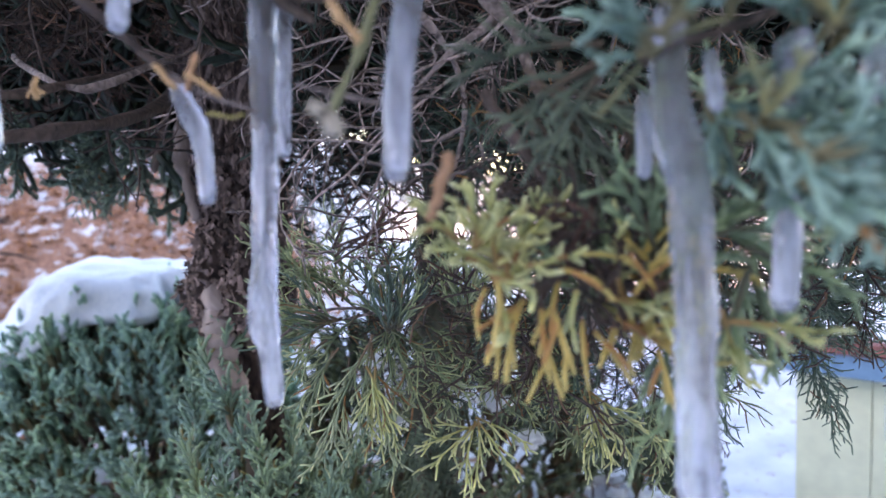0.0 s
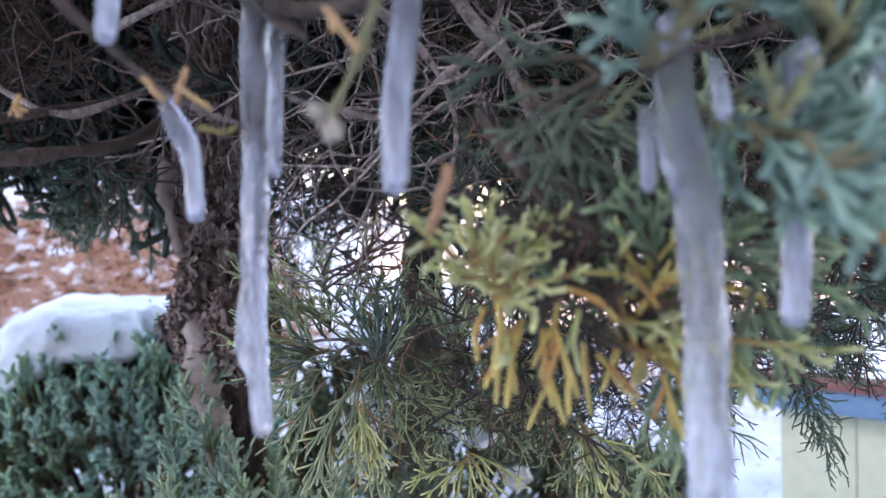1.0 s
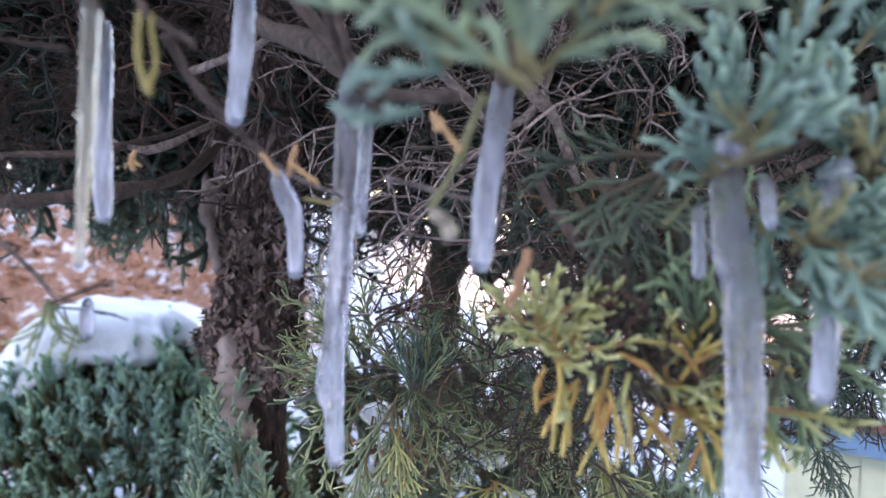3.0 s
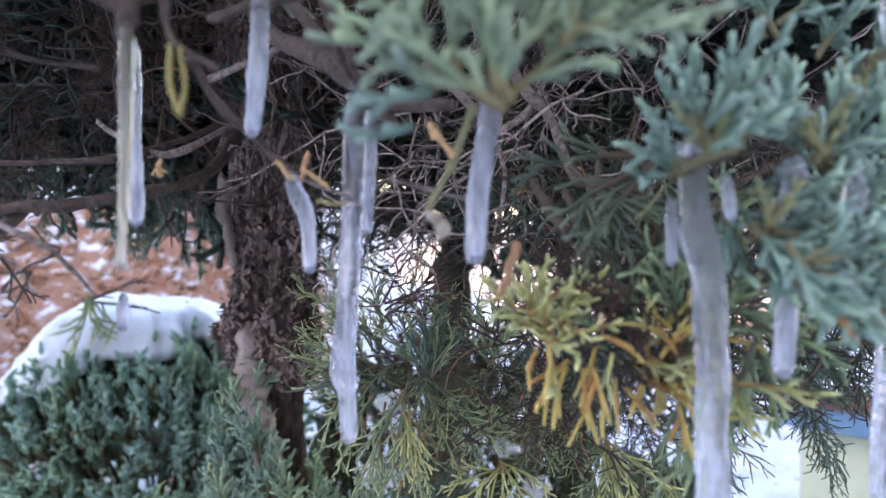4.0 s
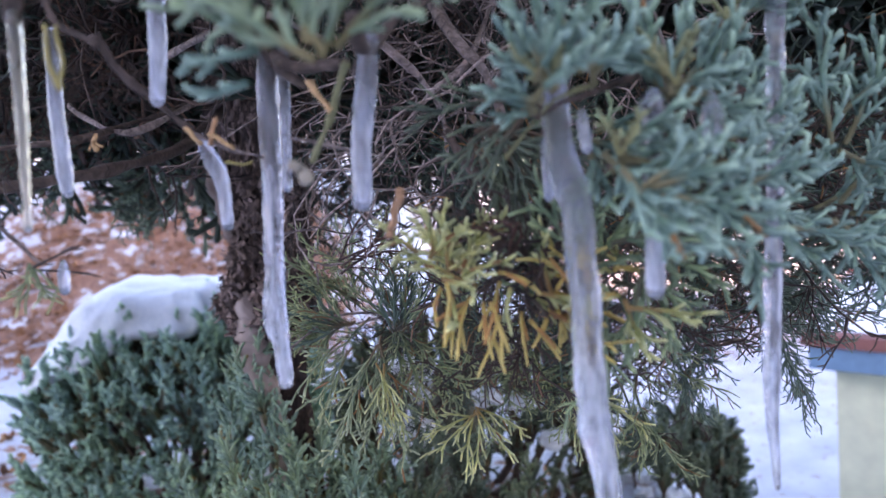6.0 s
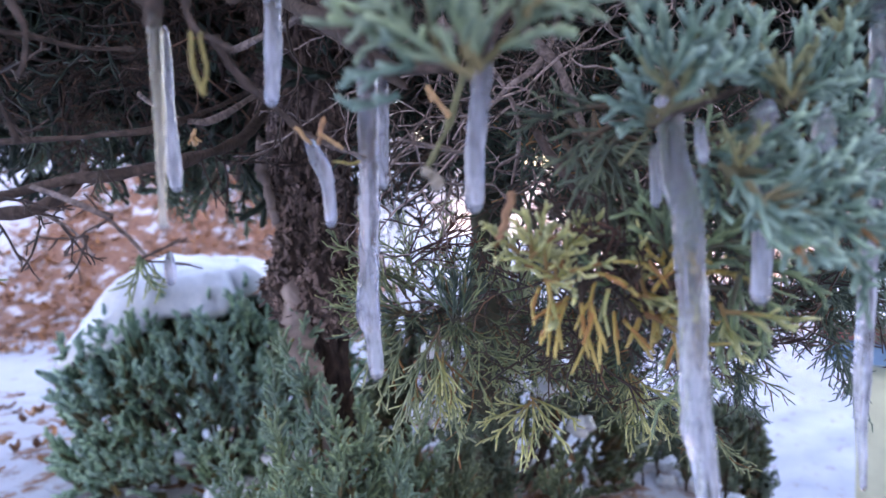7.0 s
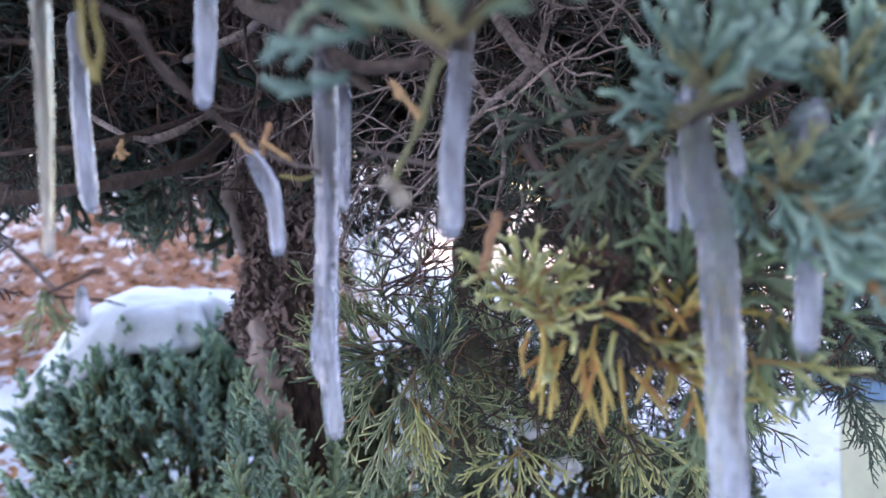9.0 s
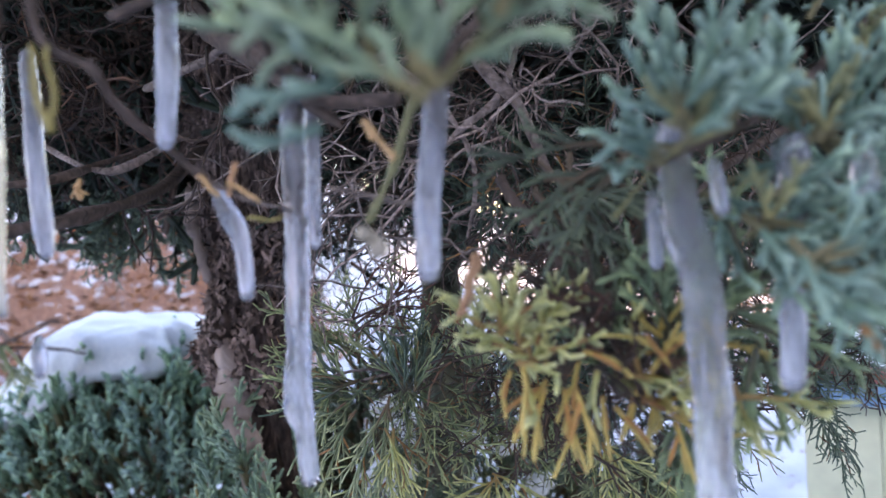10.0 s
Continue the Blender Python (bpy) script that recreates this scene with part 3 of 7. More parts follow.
branch([(-0.1060, 0.2200, 0.9130), (-0.1140, 0.2100, 0.8990), (-0.1180, 0.2000, 0.8890)], 0.0024, 0.002, BRANCH, 5)
branch([(-0.1080, 0.2000, 0.9030), (-0.1060, 0.2000, 0.8870), (-0.1030, 0.2000, 0.8760), (-0.0890, 0.2000, 0.8680)], 0.0014, 0.0012, BRANCH, 6)
branch([(-0.1160, 0.2500, 0.8840), (-0.1110, 0.2560, 0.8730), (-0.1000, 0.2620, 0.8590), (-0.0850, 0.2660, 0.8430)], 0.0022, 0.0016, BRANCH, 7)
branch([(-0.0850, 0.2660, 0.8430), (-0.0720, 0.2700, 0.8350), (-0.0600, 0.2850, 0.8310)], 0.0012, 0.0006, TWIG, 8)
branch([(-0.0710, 0.2700, 0.9240), (-0.0650, 0.2750, 0.9020), (-0.0600, 0.2900, 0.8860), (-0.0540, 0.3000, 0.8830)], 0.0028, 0.0024, BRANCH, 9)
branch([(-0.1010, 0.2900, 0.9350), (-0.0710, 0.2950, 0.9000), (-0.0560, 0.3000, 0.8770), (-0.0390, 0.2900, 0.8630)], 0.004, 0.0022, BRANCH, 10)
branch([(-0.0150, 0.2700, 0.8670), (-0.0400, 0.2850, 0.8710), (-0.0570, 0.3000, 0.8800), (-0.0870, 0.3500, 0.9060), (-0.1530, 0.5000, 0.9610), (-0.2580, 0.8000, 1.0860)], 0.0022, 0.006, BRANCH, 11)
branch([(0.0000, 0.2000, 0.8700), (-0.0010, 0.2360, 0.8660), (0.0100, 0.3000, 0.8950), (0.0550, 0.4500, 0.9610)], 0.002, 0.004, BRANCH, 12)
branch([(-0.0090, 0.2250, 0.8590), (-0.0140, 0.2250, 0.8450), (-0.0200, 0.2260, 0.8320), (-0.0250, 0.2280, 0.8240)], 0.0015, 0.0011, STICK, 13, "olive green twig")
branch([(-0.0150, 0.2250, 0.8430), (-0.0200, 0.2260, 0.8490), (-0.0240, 0.2280, 0.8550)], 0.0011, 0.0009, ORANGE, 14)
branch([(-0.0410, 0.2650, 0.8370), (-0.0270, 0.2650, 0.8330), (-0.0110, 0.2620, 0.8290)], 0.0009, 0.0007, TWIG, 15)
branch([(-0.1000, 0.1870, 0.8730), (-0.1000, 0.1870, 0.8630), (-0.0990, 0.1870, 0.8560), (-0.0970, 0.1870, 0.8520)], 0.0008, 0.0011, YELLOWSHOOT, 16, "yellowed drooping shoot", name="shoot")
branch([(-0.0970, 0.1880, 0.8730), (-0.0960, 0.1880, 0.8620), (-0.0970, 0.1870, 0.8540)], 0.0008, 0.0009, YELLOWSHOOT, 17, "yellowed drooping shoot", name="shoot")
branch([(-0.0860, 0.2620, 0.8440), (-0.0830, 0.2620, 0.8400), (-0.0800, 0.2620, 0.8370)], 0.0011, 0.0009, ORANGE, 18, "orange dead shoot", name="shoot")
branch([(-0.0760, 0.2620, 0.8410), (-0.0710, 0.2620, 0.8380), (-0.0650, 0.2620, 0.8340)], 0.001, 0.0008, ORANGE, 19, "orange dead shoot", name="shoot")
branch([(-0.0750, 0.2700, 0.8480), (-0.0760, 0.2660, 0.8420), (-0.0770, 0.2660, 0.8370)], 0.0014, 0.001, TAN, 20, name="shoot")
branch([(-0.0710, 0.2650, 0.8290), (-0.0640, 0.2650, 0.8270), (-0.0590, 0.2650, 0.8280)], 0.0008, 0.0006, YELLOWSHOOT, 21, "yellowed shoot", name="shoot")
branch([(0.0080, 0.2350, 0.8120), (0.0060, 0.2350, 0.8050), (0.0030, 0.2350, 0.7970), (0.0020, 0.2350, 0.7930)], 0.002, 0.0014, TAN, 22, "dry tan shoot", name="shoot")
branch([(-0.0240, 0.2350, 0.8560), (-0.0220, 0.2350, 0.8500)], 0.0014, 0.0011, ORANGE, 23, "orange dead shoot", name="shoot")
branch([(0.0880, 0.2350, 0.8250), (0.1040, 0.2400, 0.8340), (0.1180, 0.2400, 0.8420), (0.1400, 0.2500, 0.8560)], 0.0008, 0.0012, STICK, 24)
branch([(0.0610, 0.2250, 0.8340), (0.0710, 0.2250, 0.8390), (0.0880, 0.2350, 0.8440), (0.1190, 0.2600, 0.8570), (0.1860, 0.3200, 0.8970)], 0.0009, 0.002, BRANCH, 25)
branch([(0.0160, 0.2800, 0.7850), (0.0350, 0.3000, 0.7780), (0.0580, 0.3100, 0.7860), (0.1030, 0.3600, 0.8100), (0.1760, 0.4500, 0.8470), (0.3130, 0.6000, 0.8900)], 0.0013, 0.003, BRANCH, 26)
branch([(0.0230, 0.3300, 0.8390), (0.0470, 0.3100, 0.8020), (0.0590, 0.2900, 0.7740), (0.0690, 0.2800, 0.7530)], 0.0022, 0.0014, BRANCH, 27)
branch([(-0.0900, 0.6000, 0.6930), (-0.0410, 0.6000, 0.7030), (0.0310, 0.6600, 0.7120), (0.1670, 0.8000, 0.7530), (0.3640, 1.0000, 0.7980)], 0.0007, 0.003, TWIG, 28)
branch([(-0.1300, 0.5500, 0.6850), (-0.0910, 0.5700, 0.7080), (-0.0410, 0.6000, 0.7030)], 0.001, 0.0014, TWIG, 29)
branch([(0.2880, 0.6200, 0.6740), (0.2590, 0.6600, 0.6910), (0.2450, 0.7500, 0.7220), (0.2230, 0.9000, 0.7800)], 0.002, 0.005, BRANCH, 30)
branch([(-0.0590, 0.4400, 0.7580), (-0.0430, 0.4500, 0.7680), (-0.0190, 0.4700, 0.7810)], 0.0009, 0.0006, BRANCH, 31)
branch([(-0.1710, 0.2850, 0.7880), (-0.1820, 0.2850, 0.8000), (-0.1940, 0.2800, 0.8120), (-0.2360, 0.3000, 0.8250)], 0.0009, 0.0016, TWIG, 32)
branch([(-0.0020, 0.5000, 0.9910), (0.0190, 0.4600, 0.9270), (0.0470, 0.4400, 0.8830), (0.0600, 0.4300, 0.8470)], 0.005, 0.002, TWIG, 33)
branch([(-0.0310, 0.4200, 0.9160), (0.0040, 0.4400, 0.8840), (0.0190, 0.4500, 0.8480), (0.0120, 0.4600, 0.8100)], 0.003, 0.0012, TWIG, 34)
branch([(0.0620, 0.5000, 0.9580), (0.0370, 0.4500, 0.8950), (0.0110, 0.4400, 0.8730), (-0.0190, 0.4700, 0.8490)], 0.003, 0.001, TWIG, 35)
branch([(-0.1120, 0.2620, 0.9010), (-0.0900, 0.2560, 0.9050), (-0.0750, 0.2620, 0.9110), (-0.0570, 0.2900, 0.9270)], 0.0016, 0.0022, BRANCH, 36)
branch([(-0.0880, 0.2550, 0.9040), (-0.0900, 0.2560, 0.9120), (-0.0890, 0.2700, 0.9270)], 0.0018, 0.0022, BRANCH, 37)
branch([(-0.2960, 0.8850, 0.8680), (-0.2990, 0.8780, 0.8320), (-0.2940, 0.8800, 0.7970), (-0.2880, 0.8850, 0.7680)], 0.01, 0.007, INNERBARK, 38, "peeling grey strip of bark")
branch([(0.0490, 0.2250, 0.8200), (0.0620, 0.2250, 0.8340), (0.0690, 0.2150, 0.8400), (0.0820, 0.2200, 0.8440)], 0.0007, 0.0009, STICK, 39)
branch([(-0.2060, 0.2000, 0.9160), (-0.1990, 0.2000, 0.8990), (-0.1950, 0.2050, 0.8850), (-0.1890, 0.2100, 0.8630), (-0.1870, 0.2200, 0.8420)], 0.0016, 0.001, BRANCH, 40)
branch([(-0.2000, 0.2400, 0.9300), (-0.1990, 0.2400, 0.9060), (-0.1920, 0.2400, 0.8890), (-0.1960, 0.2400, 0.8720)], 0.0018, 0.001, BRANCH, 41)
branch([(-0.1950, 0.2050, 0.8850), (-0.1940, 0.2400, 0.8880), (-0.1870, 0.2700, 0.8870), (-0.1750, 0.3000, 0.8900)], 0.001, 0.0012, BRANCH, 42)
branch([(-0.0630, 0.2700, 0.9250), (-0.0610, 0.2700, 0.9030), (-0.0570, 0.2750, 0.8850), (-0.0530, 0.2850, 0.8720)], 0.0013, 0.0011, BRANCH, 43)
branch([(-0.3060, 0.3300, 0.8140), (-0.2820, 0.3400, 0.8100), (-0.2610, 0.3600, 0.8160), (-0.2620, 0.4000, 0.8360)], 0.0045, 0.003, BRANCH, 44)
branch([(-0.2720, 0.3600, 0.8100), (-0.2410, 0.3400, 0.8000), (-0.2240, 0.3300, 0.7850)], 0.0012, 0.0007, TWIG, 45)
branch([(-0.1200, 0.2000, 0.8900), (-0.1120, 0.2100, 0.8970), (-0.0950, 0.2200, 0.9070), (-0.0800, 0.2400, 0.9220)], 0.002, 0.0024, BRANCH, 46)
branch([(-0.1490, 0.2000, 0.9120), (-0.1310, 0.2000, 0.8960), (-0.1190, 0.2000, 0.8870)], 0.0022, 0.0026, BRANCH, 47)
branch([(-0.1950, 0.5000, 0.9220), (-0.1490, 0.4800, 0.9330), (-0.1110, 0.4600, 0.9400), (-0.0670, 0.5000, 0.9270)], 0.003, 0.002, TWIG, 48)
branch([(-0.2970, 0.5500, 0.9010), (-0.2400, 0.5000, 0.8720), (-0.2130, 0.5000, 0.8710), (-0.2020, 0.6000, 0.9050)], 0.0025, 0.0025, TWIG, 49)
branch([(-0.1550, 0.3180, 0.8500), (-0.1560, 0.3180, 0.8470), (-0.1560, 0.3180, 0.8430)], 0.001, 0.0016, ORANGE, 50, "orange dry bud", name="bud")
branch([(-0.1560, 0.3180, 0.8470), (-0.1580, 0.3180, 0.8450), (-0.1590, 0.3180, 0.8430)], 0.0006, 0.0005, ORANGE, 51, name="bud")
branch([(-0.1560, 0.3180, 0.8470), (-0.1540, 0.3180, 0.8450), (-0.1520, 0.3180, 0.8440)], 0.0006, 0.0005, ORANGE, 52, name="bud")

foliage_spray("fan", SAGE, (0.0000, 0.1620, 0.8530), (0.80, -0.18, 0.59), 0.0406, 101)
foliage_spray("fan", SAGE, (-0.0050, 0.1630, 0.8510), (0.47, -0.03, 0.88), 0.0356, 102)
foliage_spray("fan", SAGE, (-0.0050, 0.1470, 0.8520), (-0.19, 0.04, 0.98), 0.0317, 103)
foliage_spray("fan", SAGE, (-0.0010, 0.1480, 0.8490), (-0.48, -0.15, 0.87), 0.0387, 104)
foliage_spray("fan", SAGE, (-0.0030, 0.1450, 0.8470), (-0.91, -0.14, 0.42), 0.0328, 105)
foliage_spray("fan", SAGE, (0.0130, 0.1510, 0.8670), (0.99, 0.19, 0.16), 0.0285, 106)
foliage_spray("fan", SAGE, (0.0120, 0.1600, 0.8660), (0.68, -0.00, 0.73), 0.0279, 107)
foliage_spray("fan", SAGE, (0.0120, 0.1510, 0.8630), (0.27, -0.10, 0.96), 0.0279, 108)
foliage_spray("fan", SAGE, (0.0110, 0.1660, 0.8640), (-0.30, 0.04, 0.95), 0.0291, 109)
foliage_spray("fan", SAGE, (-0.0140, 0.1600, 0.8570), (-0.17, -0.10, 0.98), 0.0334, 110)
foliage_spray("fan", SAGE, (-0.0180, 0.1550, 0.8580), (-0.68, 0.11, 0.74), 0.0265, 111)
foliage_spray("fan", SAGE, (-0.0190, 0.1620, 0.8550), (-0.89, -0.17, 0.47), 0.0300, 112)
foliage_spray("fan", SAGE, (0.0210, 0.1560, 0.8700), (1.00, -0.02, -0.06), 0.0299, 113)
foliage_spray("fan", SAGE, (0.0260, 0.1630, 0.8710), (0.84, 0.04, 0.55), 0.0271, 114)
foliage_spray("fan", SAGE, (0.0260, 0.1660, 0.8690), (0.34, -0.20, 0.94), 0.0230, 115)
foliage_spray("fan", SAGE, (0.0130, 0.1810, 0.8820), (0.89, 0.10, 0.46), 0.0371, 116)
foliage_spray("fan", SAGE, (0.0180, 0.1720, 0.8870), (0.21, 0.11, 0.98), 0.0339, 117)
foliage_spray("fan", SAGE, (0.0180, 0.1650, 0.8770), (-0.71, 0.11, 0.70), 0.0310, 118)
foliage_spray("fan", SAGE, (-0.0030, 0.1780, 0.8830), (0.83, 0.20, 0.56), 0.0309, 119)
foliage_spray("fan", SAGE, (-0.0040, 0.1640, 0.8850), (-0.22, 0.13, 0.98), 0.0367, 120)
foliage_spray("fan", SAGE, (-0.0060, 0.1780, 0.8870), (-0.95, 0.14, 0.32), 0.0392, 121)
foliage_spray("fan", TEAL, (-0.0210, 0.1550, 0.8520), (-0.58, 0.13, 0.82), 0.0180, 122, level=1)
foliage_spray("fan", TEAL, (-0.0210, 0.1510, 0.8520), (-0.97, -0.13, -0.26), 0.0197, 123, level=1)
foliage_spray("fan", TEAL, (-0.0260, 0.1600, 0.8450), (-0.97, 0.06, -0.26), 0.0158, 124, level=1)
branch([(-0.0212, 0.1900, 0.8222), (-0.0202, 0.1900, 0.8205), (-0.0190, 0.1900, 0.8185), (-0.0186, 0.1900, 0.8172)], 0.0016, 0.0025, CREAM, 125, "dry cream bud on a twig", name="bud")
foliage_spray("fan", TEAL, (0.0570, 0.1900, 0.8360), (0.79, -0.25, 0.61), 0.0264, 126)
foliage_spray("fan", TEAL, (0.0590, 0.1950, 0.8430), (0.54, -0.17, 0.84), 0.0308, 127)
foliage_spray("fan", TEAL, (0.0660, 0.1980, 0.8410), (0.35, -0.27, 0.94), 0.0308, 128)
foliage_spray("fan", TEAL, (0.0660, 0.2100, 0.8440), (-0.14, 0.01, 0.99), 0.0326, 129)
foliage_spray("fan", TEAL, (0.0630, 0.1950, 0.8440), (-0.36, 0.00, 0.93), 0.0296, 130)
foliage_spray("fan", TEAL, (0.0660, 0.2010, 0.8400), (-0.61, -0.27, 0.79), 0.0234, 131)
foliage_spray("fan", TEAL, (0.0630, 0.2060, 0.8380), (-0.94, 0.03, 0.34), 0.0211, 132)
foliage_spray("fan", TEAL, (0.0600, 0.2090, 0.8350), (-0.52, -0.06, 0.86), 0.0184, 133)
foliage_spray("fan", TEAL, (0.0610, 0.2130, 0.8350), (-0.90, -0.18, 0.43), 0.0148, 134)
foliage_spray("fan", TEAL, (0.0610, 0.2220, 0.8360), (-0.99, -0.21, -0.14), 0.0123, 135)
foliage_spray("fan", TEAL, (0.0750, 0.2060, 0.8470), (0.95, 0.03, 0.31), 0.0260, 136)
foliage_spray("fan", TEAL, (0.0820, 0.2130, 0.8470), (0.62, -0.11, 0.79), 0.0258, 137)
foliage_spray("fan", TEAL, (0.0820, 0.2160, 0.8430), (0.05, 0.05, 1.00), 0.0267, 138)
foliage_spray("fan", TEAL, (0.1100, 0.2260, 0.8410), (0.97, -0.02, 0.26), 0.0263, 139)
foliage_spray("fan", TEAL, (0.1170, 0.2400, 0.8420), (0.70, -0.16, 0.71), 0.0305, 140)
foliage_spray("fan", TEAL, (0.1100, 0.2230, 0.8390), (0.29, -0.18, 0.96), 0.0309, 141)
foliage_spray("fan", TEAL, (0.1130, 0.2390, 0.8450), (-0.40, -0.09, 0.92), 0.0337, 142)
foliage_spray("fan", TEAL, (0.1140, 0.2350, 0.8390), (-0.72, -0.12, 0.69), 0.0334, 143)
foliage_spray("fan", TEAL, (0.1140, 0.2300, 0.8450), (-0.91, -0.28, 0.42), 0.0262, 144)
foliage_spray("fan", TEAL, (0.1230, 0.2470, 0.8410), (0.65, -0.05, -0.76), 0.0316, 145)
foliage_spray("fan", TEAL, (0.1200, 0.2360, 0.8400), (0.95, -0.04, -0.30), 0.0269, 146)
foliage_spray("fan", TEAL, (0.1230, 0.2410, 0.8380), (0.96, -0.09, 0.27), 0.0280, 147)
foliage_spray("fan", TEAL, (0.1220, 0.2440, 0.8390), (0.67, -0.25, 0.74), 0.0340, 148)
foliage_spray("fan", TEAL, (0.1050, 0.2310, 0.8380), (0.24, -0.22, -0.97), 0.0182, 149)
foliage_spray("fan", TEAL, (0.1100, 0.2450, 0.8360), (0.74, -0.13, -0.68), 0.0214, 150)
foliage_spray("fan", TEAL, (0.0920, 0.2300, 0.8180), (0.47, -0.11, -0.88), 0.0278, 151)
foliage_spray("fan", TEAL, (0.0830, 0.2140, 0.8190), (0.74, -0.08, -0.67), 0.0304, 152)
foliage_spray("fan", TEAL, (0.0920, 0.2160, 0.8160), (0.97, -0.15, -0.25), 0.0318, 153)
foliage_spray("fan", TEAL, (0.0890, 0.2180, 0.8150), (1.00, 0.06, -0.04), 0.0245, 154)
foliage_spray("fan", TEAL, (0.0870, 0.2220, 0.8120), (0.89, -0.20, 0.46), 0.0299, 155)
foliage_spray("fan", TEAL, (0.0850, 0.1900, 0.8130), (0.55, -0.20, -0.84), 0.0345, 156)
foliage_spray("fan", TEAL, (0.0890, 0.1970, 0.8020), (0.82, -0.17, -0.57), 0.0359, 157)
foliage_spray("fan", TEAL, (0.1000, 0.2020, 0.8030), (0.99, -0.00, -0.15), 0.0367, 158)
foliage_spray("fan", TEAL, (0.0960, 0.1970, 0.8060), (0.99, 0.10, 0.12), 0.0309, 159)
foliage_spray("fan", TEAL, (0.0930, 0.1970, 0.8060), (0.85, -0.05, 0.53), 0.0307, 160)
foliage_spray("fan", TEAL, (0.0800, 0.2290, 0.8220), (0.28, 0.04, -0.96), 0.0198, 161)
foliage_spray("fan", TEAL, (0.0800, 0.2380, 0.8260), (0.91, -0.20, -0.42), 0.0226, 162)
foliage_spray("fan", TEAL, (0.0850, 0.2370, 0.8280), (0.97, -0.10, 0.25), 0.0220, 163)
foliage_spray("fan", TEAL, (0.1250, 0.2470, 0.8180), (0.76, -0.13, -0.65), 0.0410, 164)
foliage_spray("fan", TEAL, (0.1370, 0.2570, 0.8130), (1.00, 0.14, 0.04), 0.0319, 165)
foliage_spray("fan", TEAL, (0.1400, 0.2550, 0.8210), (0.94, 0.18, 0.35), 0.0379, 166)
foliage_spray("fan", TEAL, (0.1290, 0.2520, 0.8120), (0.65, 0.12, 0.76), 0.0347, 167)
foliage_spray("fan", TEAL, (0.1050, 0.2180, 0.8120), (0.50, -0.06, -0.87), 0.0286, 168)
foliage_spray("fan", TEAL, (0.1040, 0.2090, 0.8020), (0.98, -0.22, -0.20), 0.0273, 169)
foliage_spray("fan", TEAL, (0.1140, 0.2190, 0.7980), (0.74, -0.23, 0.67), 0.0343, 170)
foliage_spray("fan", TEAL, (0.0920, 0.2210, 0.8190), (0.20, -0.07, -0.98), 0.0264, 171)
foliage_spray("fan", TEAL, (0.0930, 0.2220, 0.8170), (0.88, -0.21, -0.47), 0.0250, 172)
foliage_spray("fan", TEAL, (0.0890, 0.2150, 0.8220), (0.91, -0.26, 0.42), 0.0270, 173)
foliage_spray("fan", TEAL, (0.1370, 0.2300, 0.7920), (0.15, -0.25, -0.99), 0.0304, 174)
foliage_spray("fan", TEAL, (0.1210, 0.2100, 0.7990), (0.80, -0.26, -0.61), 0.0283, 175)
foliage_spray("fan", TEAL, (0.1370, 0.2300, 0.8030), (0.90, 0.03, 0.44), 0.0287, 176)
foliage_spray("fan", TEAL, (0.1480, 0.2720, 0.8750), (0.98, 0.13, 0.18), 0.0414, 177)
foliage_spray("fan", TEAL, (0.1480, 0.2580, 0.8790), (0.78, -0.09, 0.63), 0.0473, 178)
foliage_spray("fan", TEAL, (0.1650, 0.2810, 0.8580), (0.59, 0.09, 0.81), 0.0411, 179)
foliage_spray("fan", TEAL, (0.1510, 0.2710, 0.8650), (0.17, -0.13, 0.99), 0.0464, 180)
foliage_spray("fan", TEAL, (0.1550, 0.2690, 0.8670), (-0.37, 0.15, 0.93), 0.0466, 181)
foliage_spray("fan", TEAL, (0.1110, 0.2590, 0.8960), (0.89, 0.12, 0.45), 0.0412, 182)
foliage_spray("fan", TEAL, (0.1300, 0.2650, 0.8840), (0.55, 0.11, 0.83), 0.0472, 183)
foliage_spray("fan", TEAL, (0.1110, 0.2690, 0.8930), (-0.18, 0.12, 0.98), 0.0405, 184)
foliage_spray("fan", TEAL, (0.1110, 0.2570, 0.8910), (-0.62, -0.07, 0.79), 0.0398, 185)
foliage_spray("fan", TEAL, (0.0880, 0.2590, 0.8980), (0.72, 0.04, 0.69), 0.0455, 186)
foliage_spray("fan", TEAL, (0.0790, 0.2500, 0.9020), (0.39, 0.14, 0.92), 0.0409, 187)
foliage_spray("fan", TEAL, (0.0780, 0.2580, 0.8960), (-0.20, 0.09, 0.98), 0.0392, 188)
foliage_spray("fan", TEAL, (0.0830, 0.2490, 0.9060), (-0.71, -0.14, 0.70), 0.0343, 189)
foliage_spray("fan", TEAL, (0.1620, 0.2920, 0.7990), (0.68, 0.04, -0.74), 0.0503, 190)
foliage_spray("fan", TEAL, (0.1630, 0.2700, 0.7840), (0.98, 0.04, -0.20), 0.0475, 191)
foliage_spray("fan", TEAL, (0.1560, 0.2680, 0.7880), (0.92, 0.19, 0.40), 0.0470, 192)
foliage_spray("fan", TEAL, (0.1590, 0.2850, 0.7960), (0.44, -0.17, 0.90), 0.0456, 193)
foliage_spray("fan", TEAL, (0.2030, 0.2940, 0.8150), (0.86, -0.01, -0.50), 0.0568, 194)
foliage_spray("fan", TEAL, (0.1790, 0.3070, 0.8460), (1.00, 0.04, -0.06), 0.0451, 195)
foliage_spray("fan", TEAL, (0.2090, 0.3050, 0.8320), (0.80, -0.16, 0.60), 0.0427, 196)
foliage_spray("fan", TEAL, (0.2120, 0.3070, 0.8180), (0.48, -0.07, 0.88), 0.0558, 197)
foliage_spray("fan", TEAL, (0.1980, 0.2900, 0.8170), (-0.02, 0.11, 1.00), 0.0560, 198)
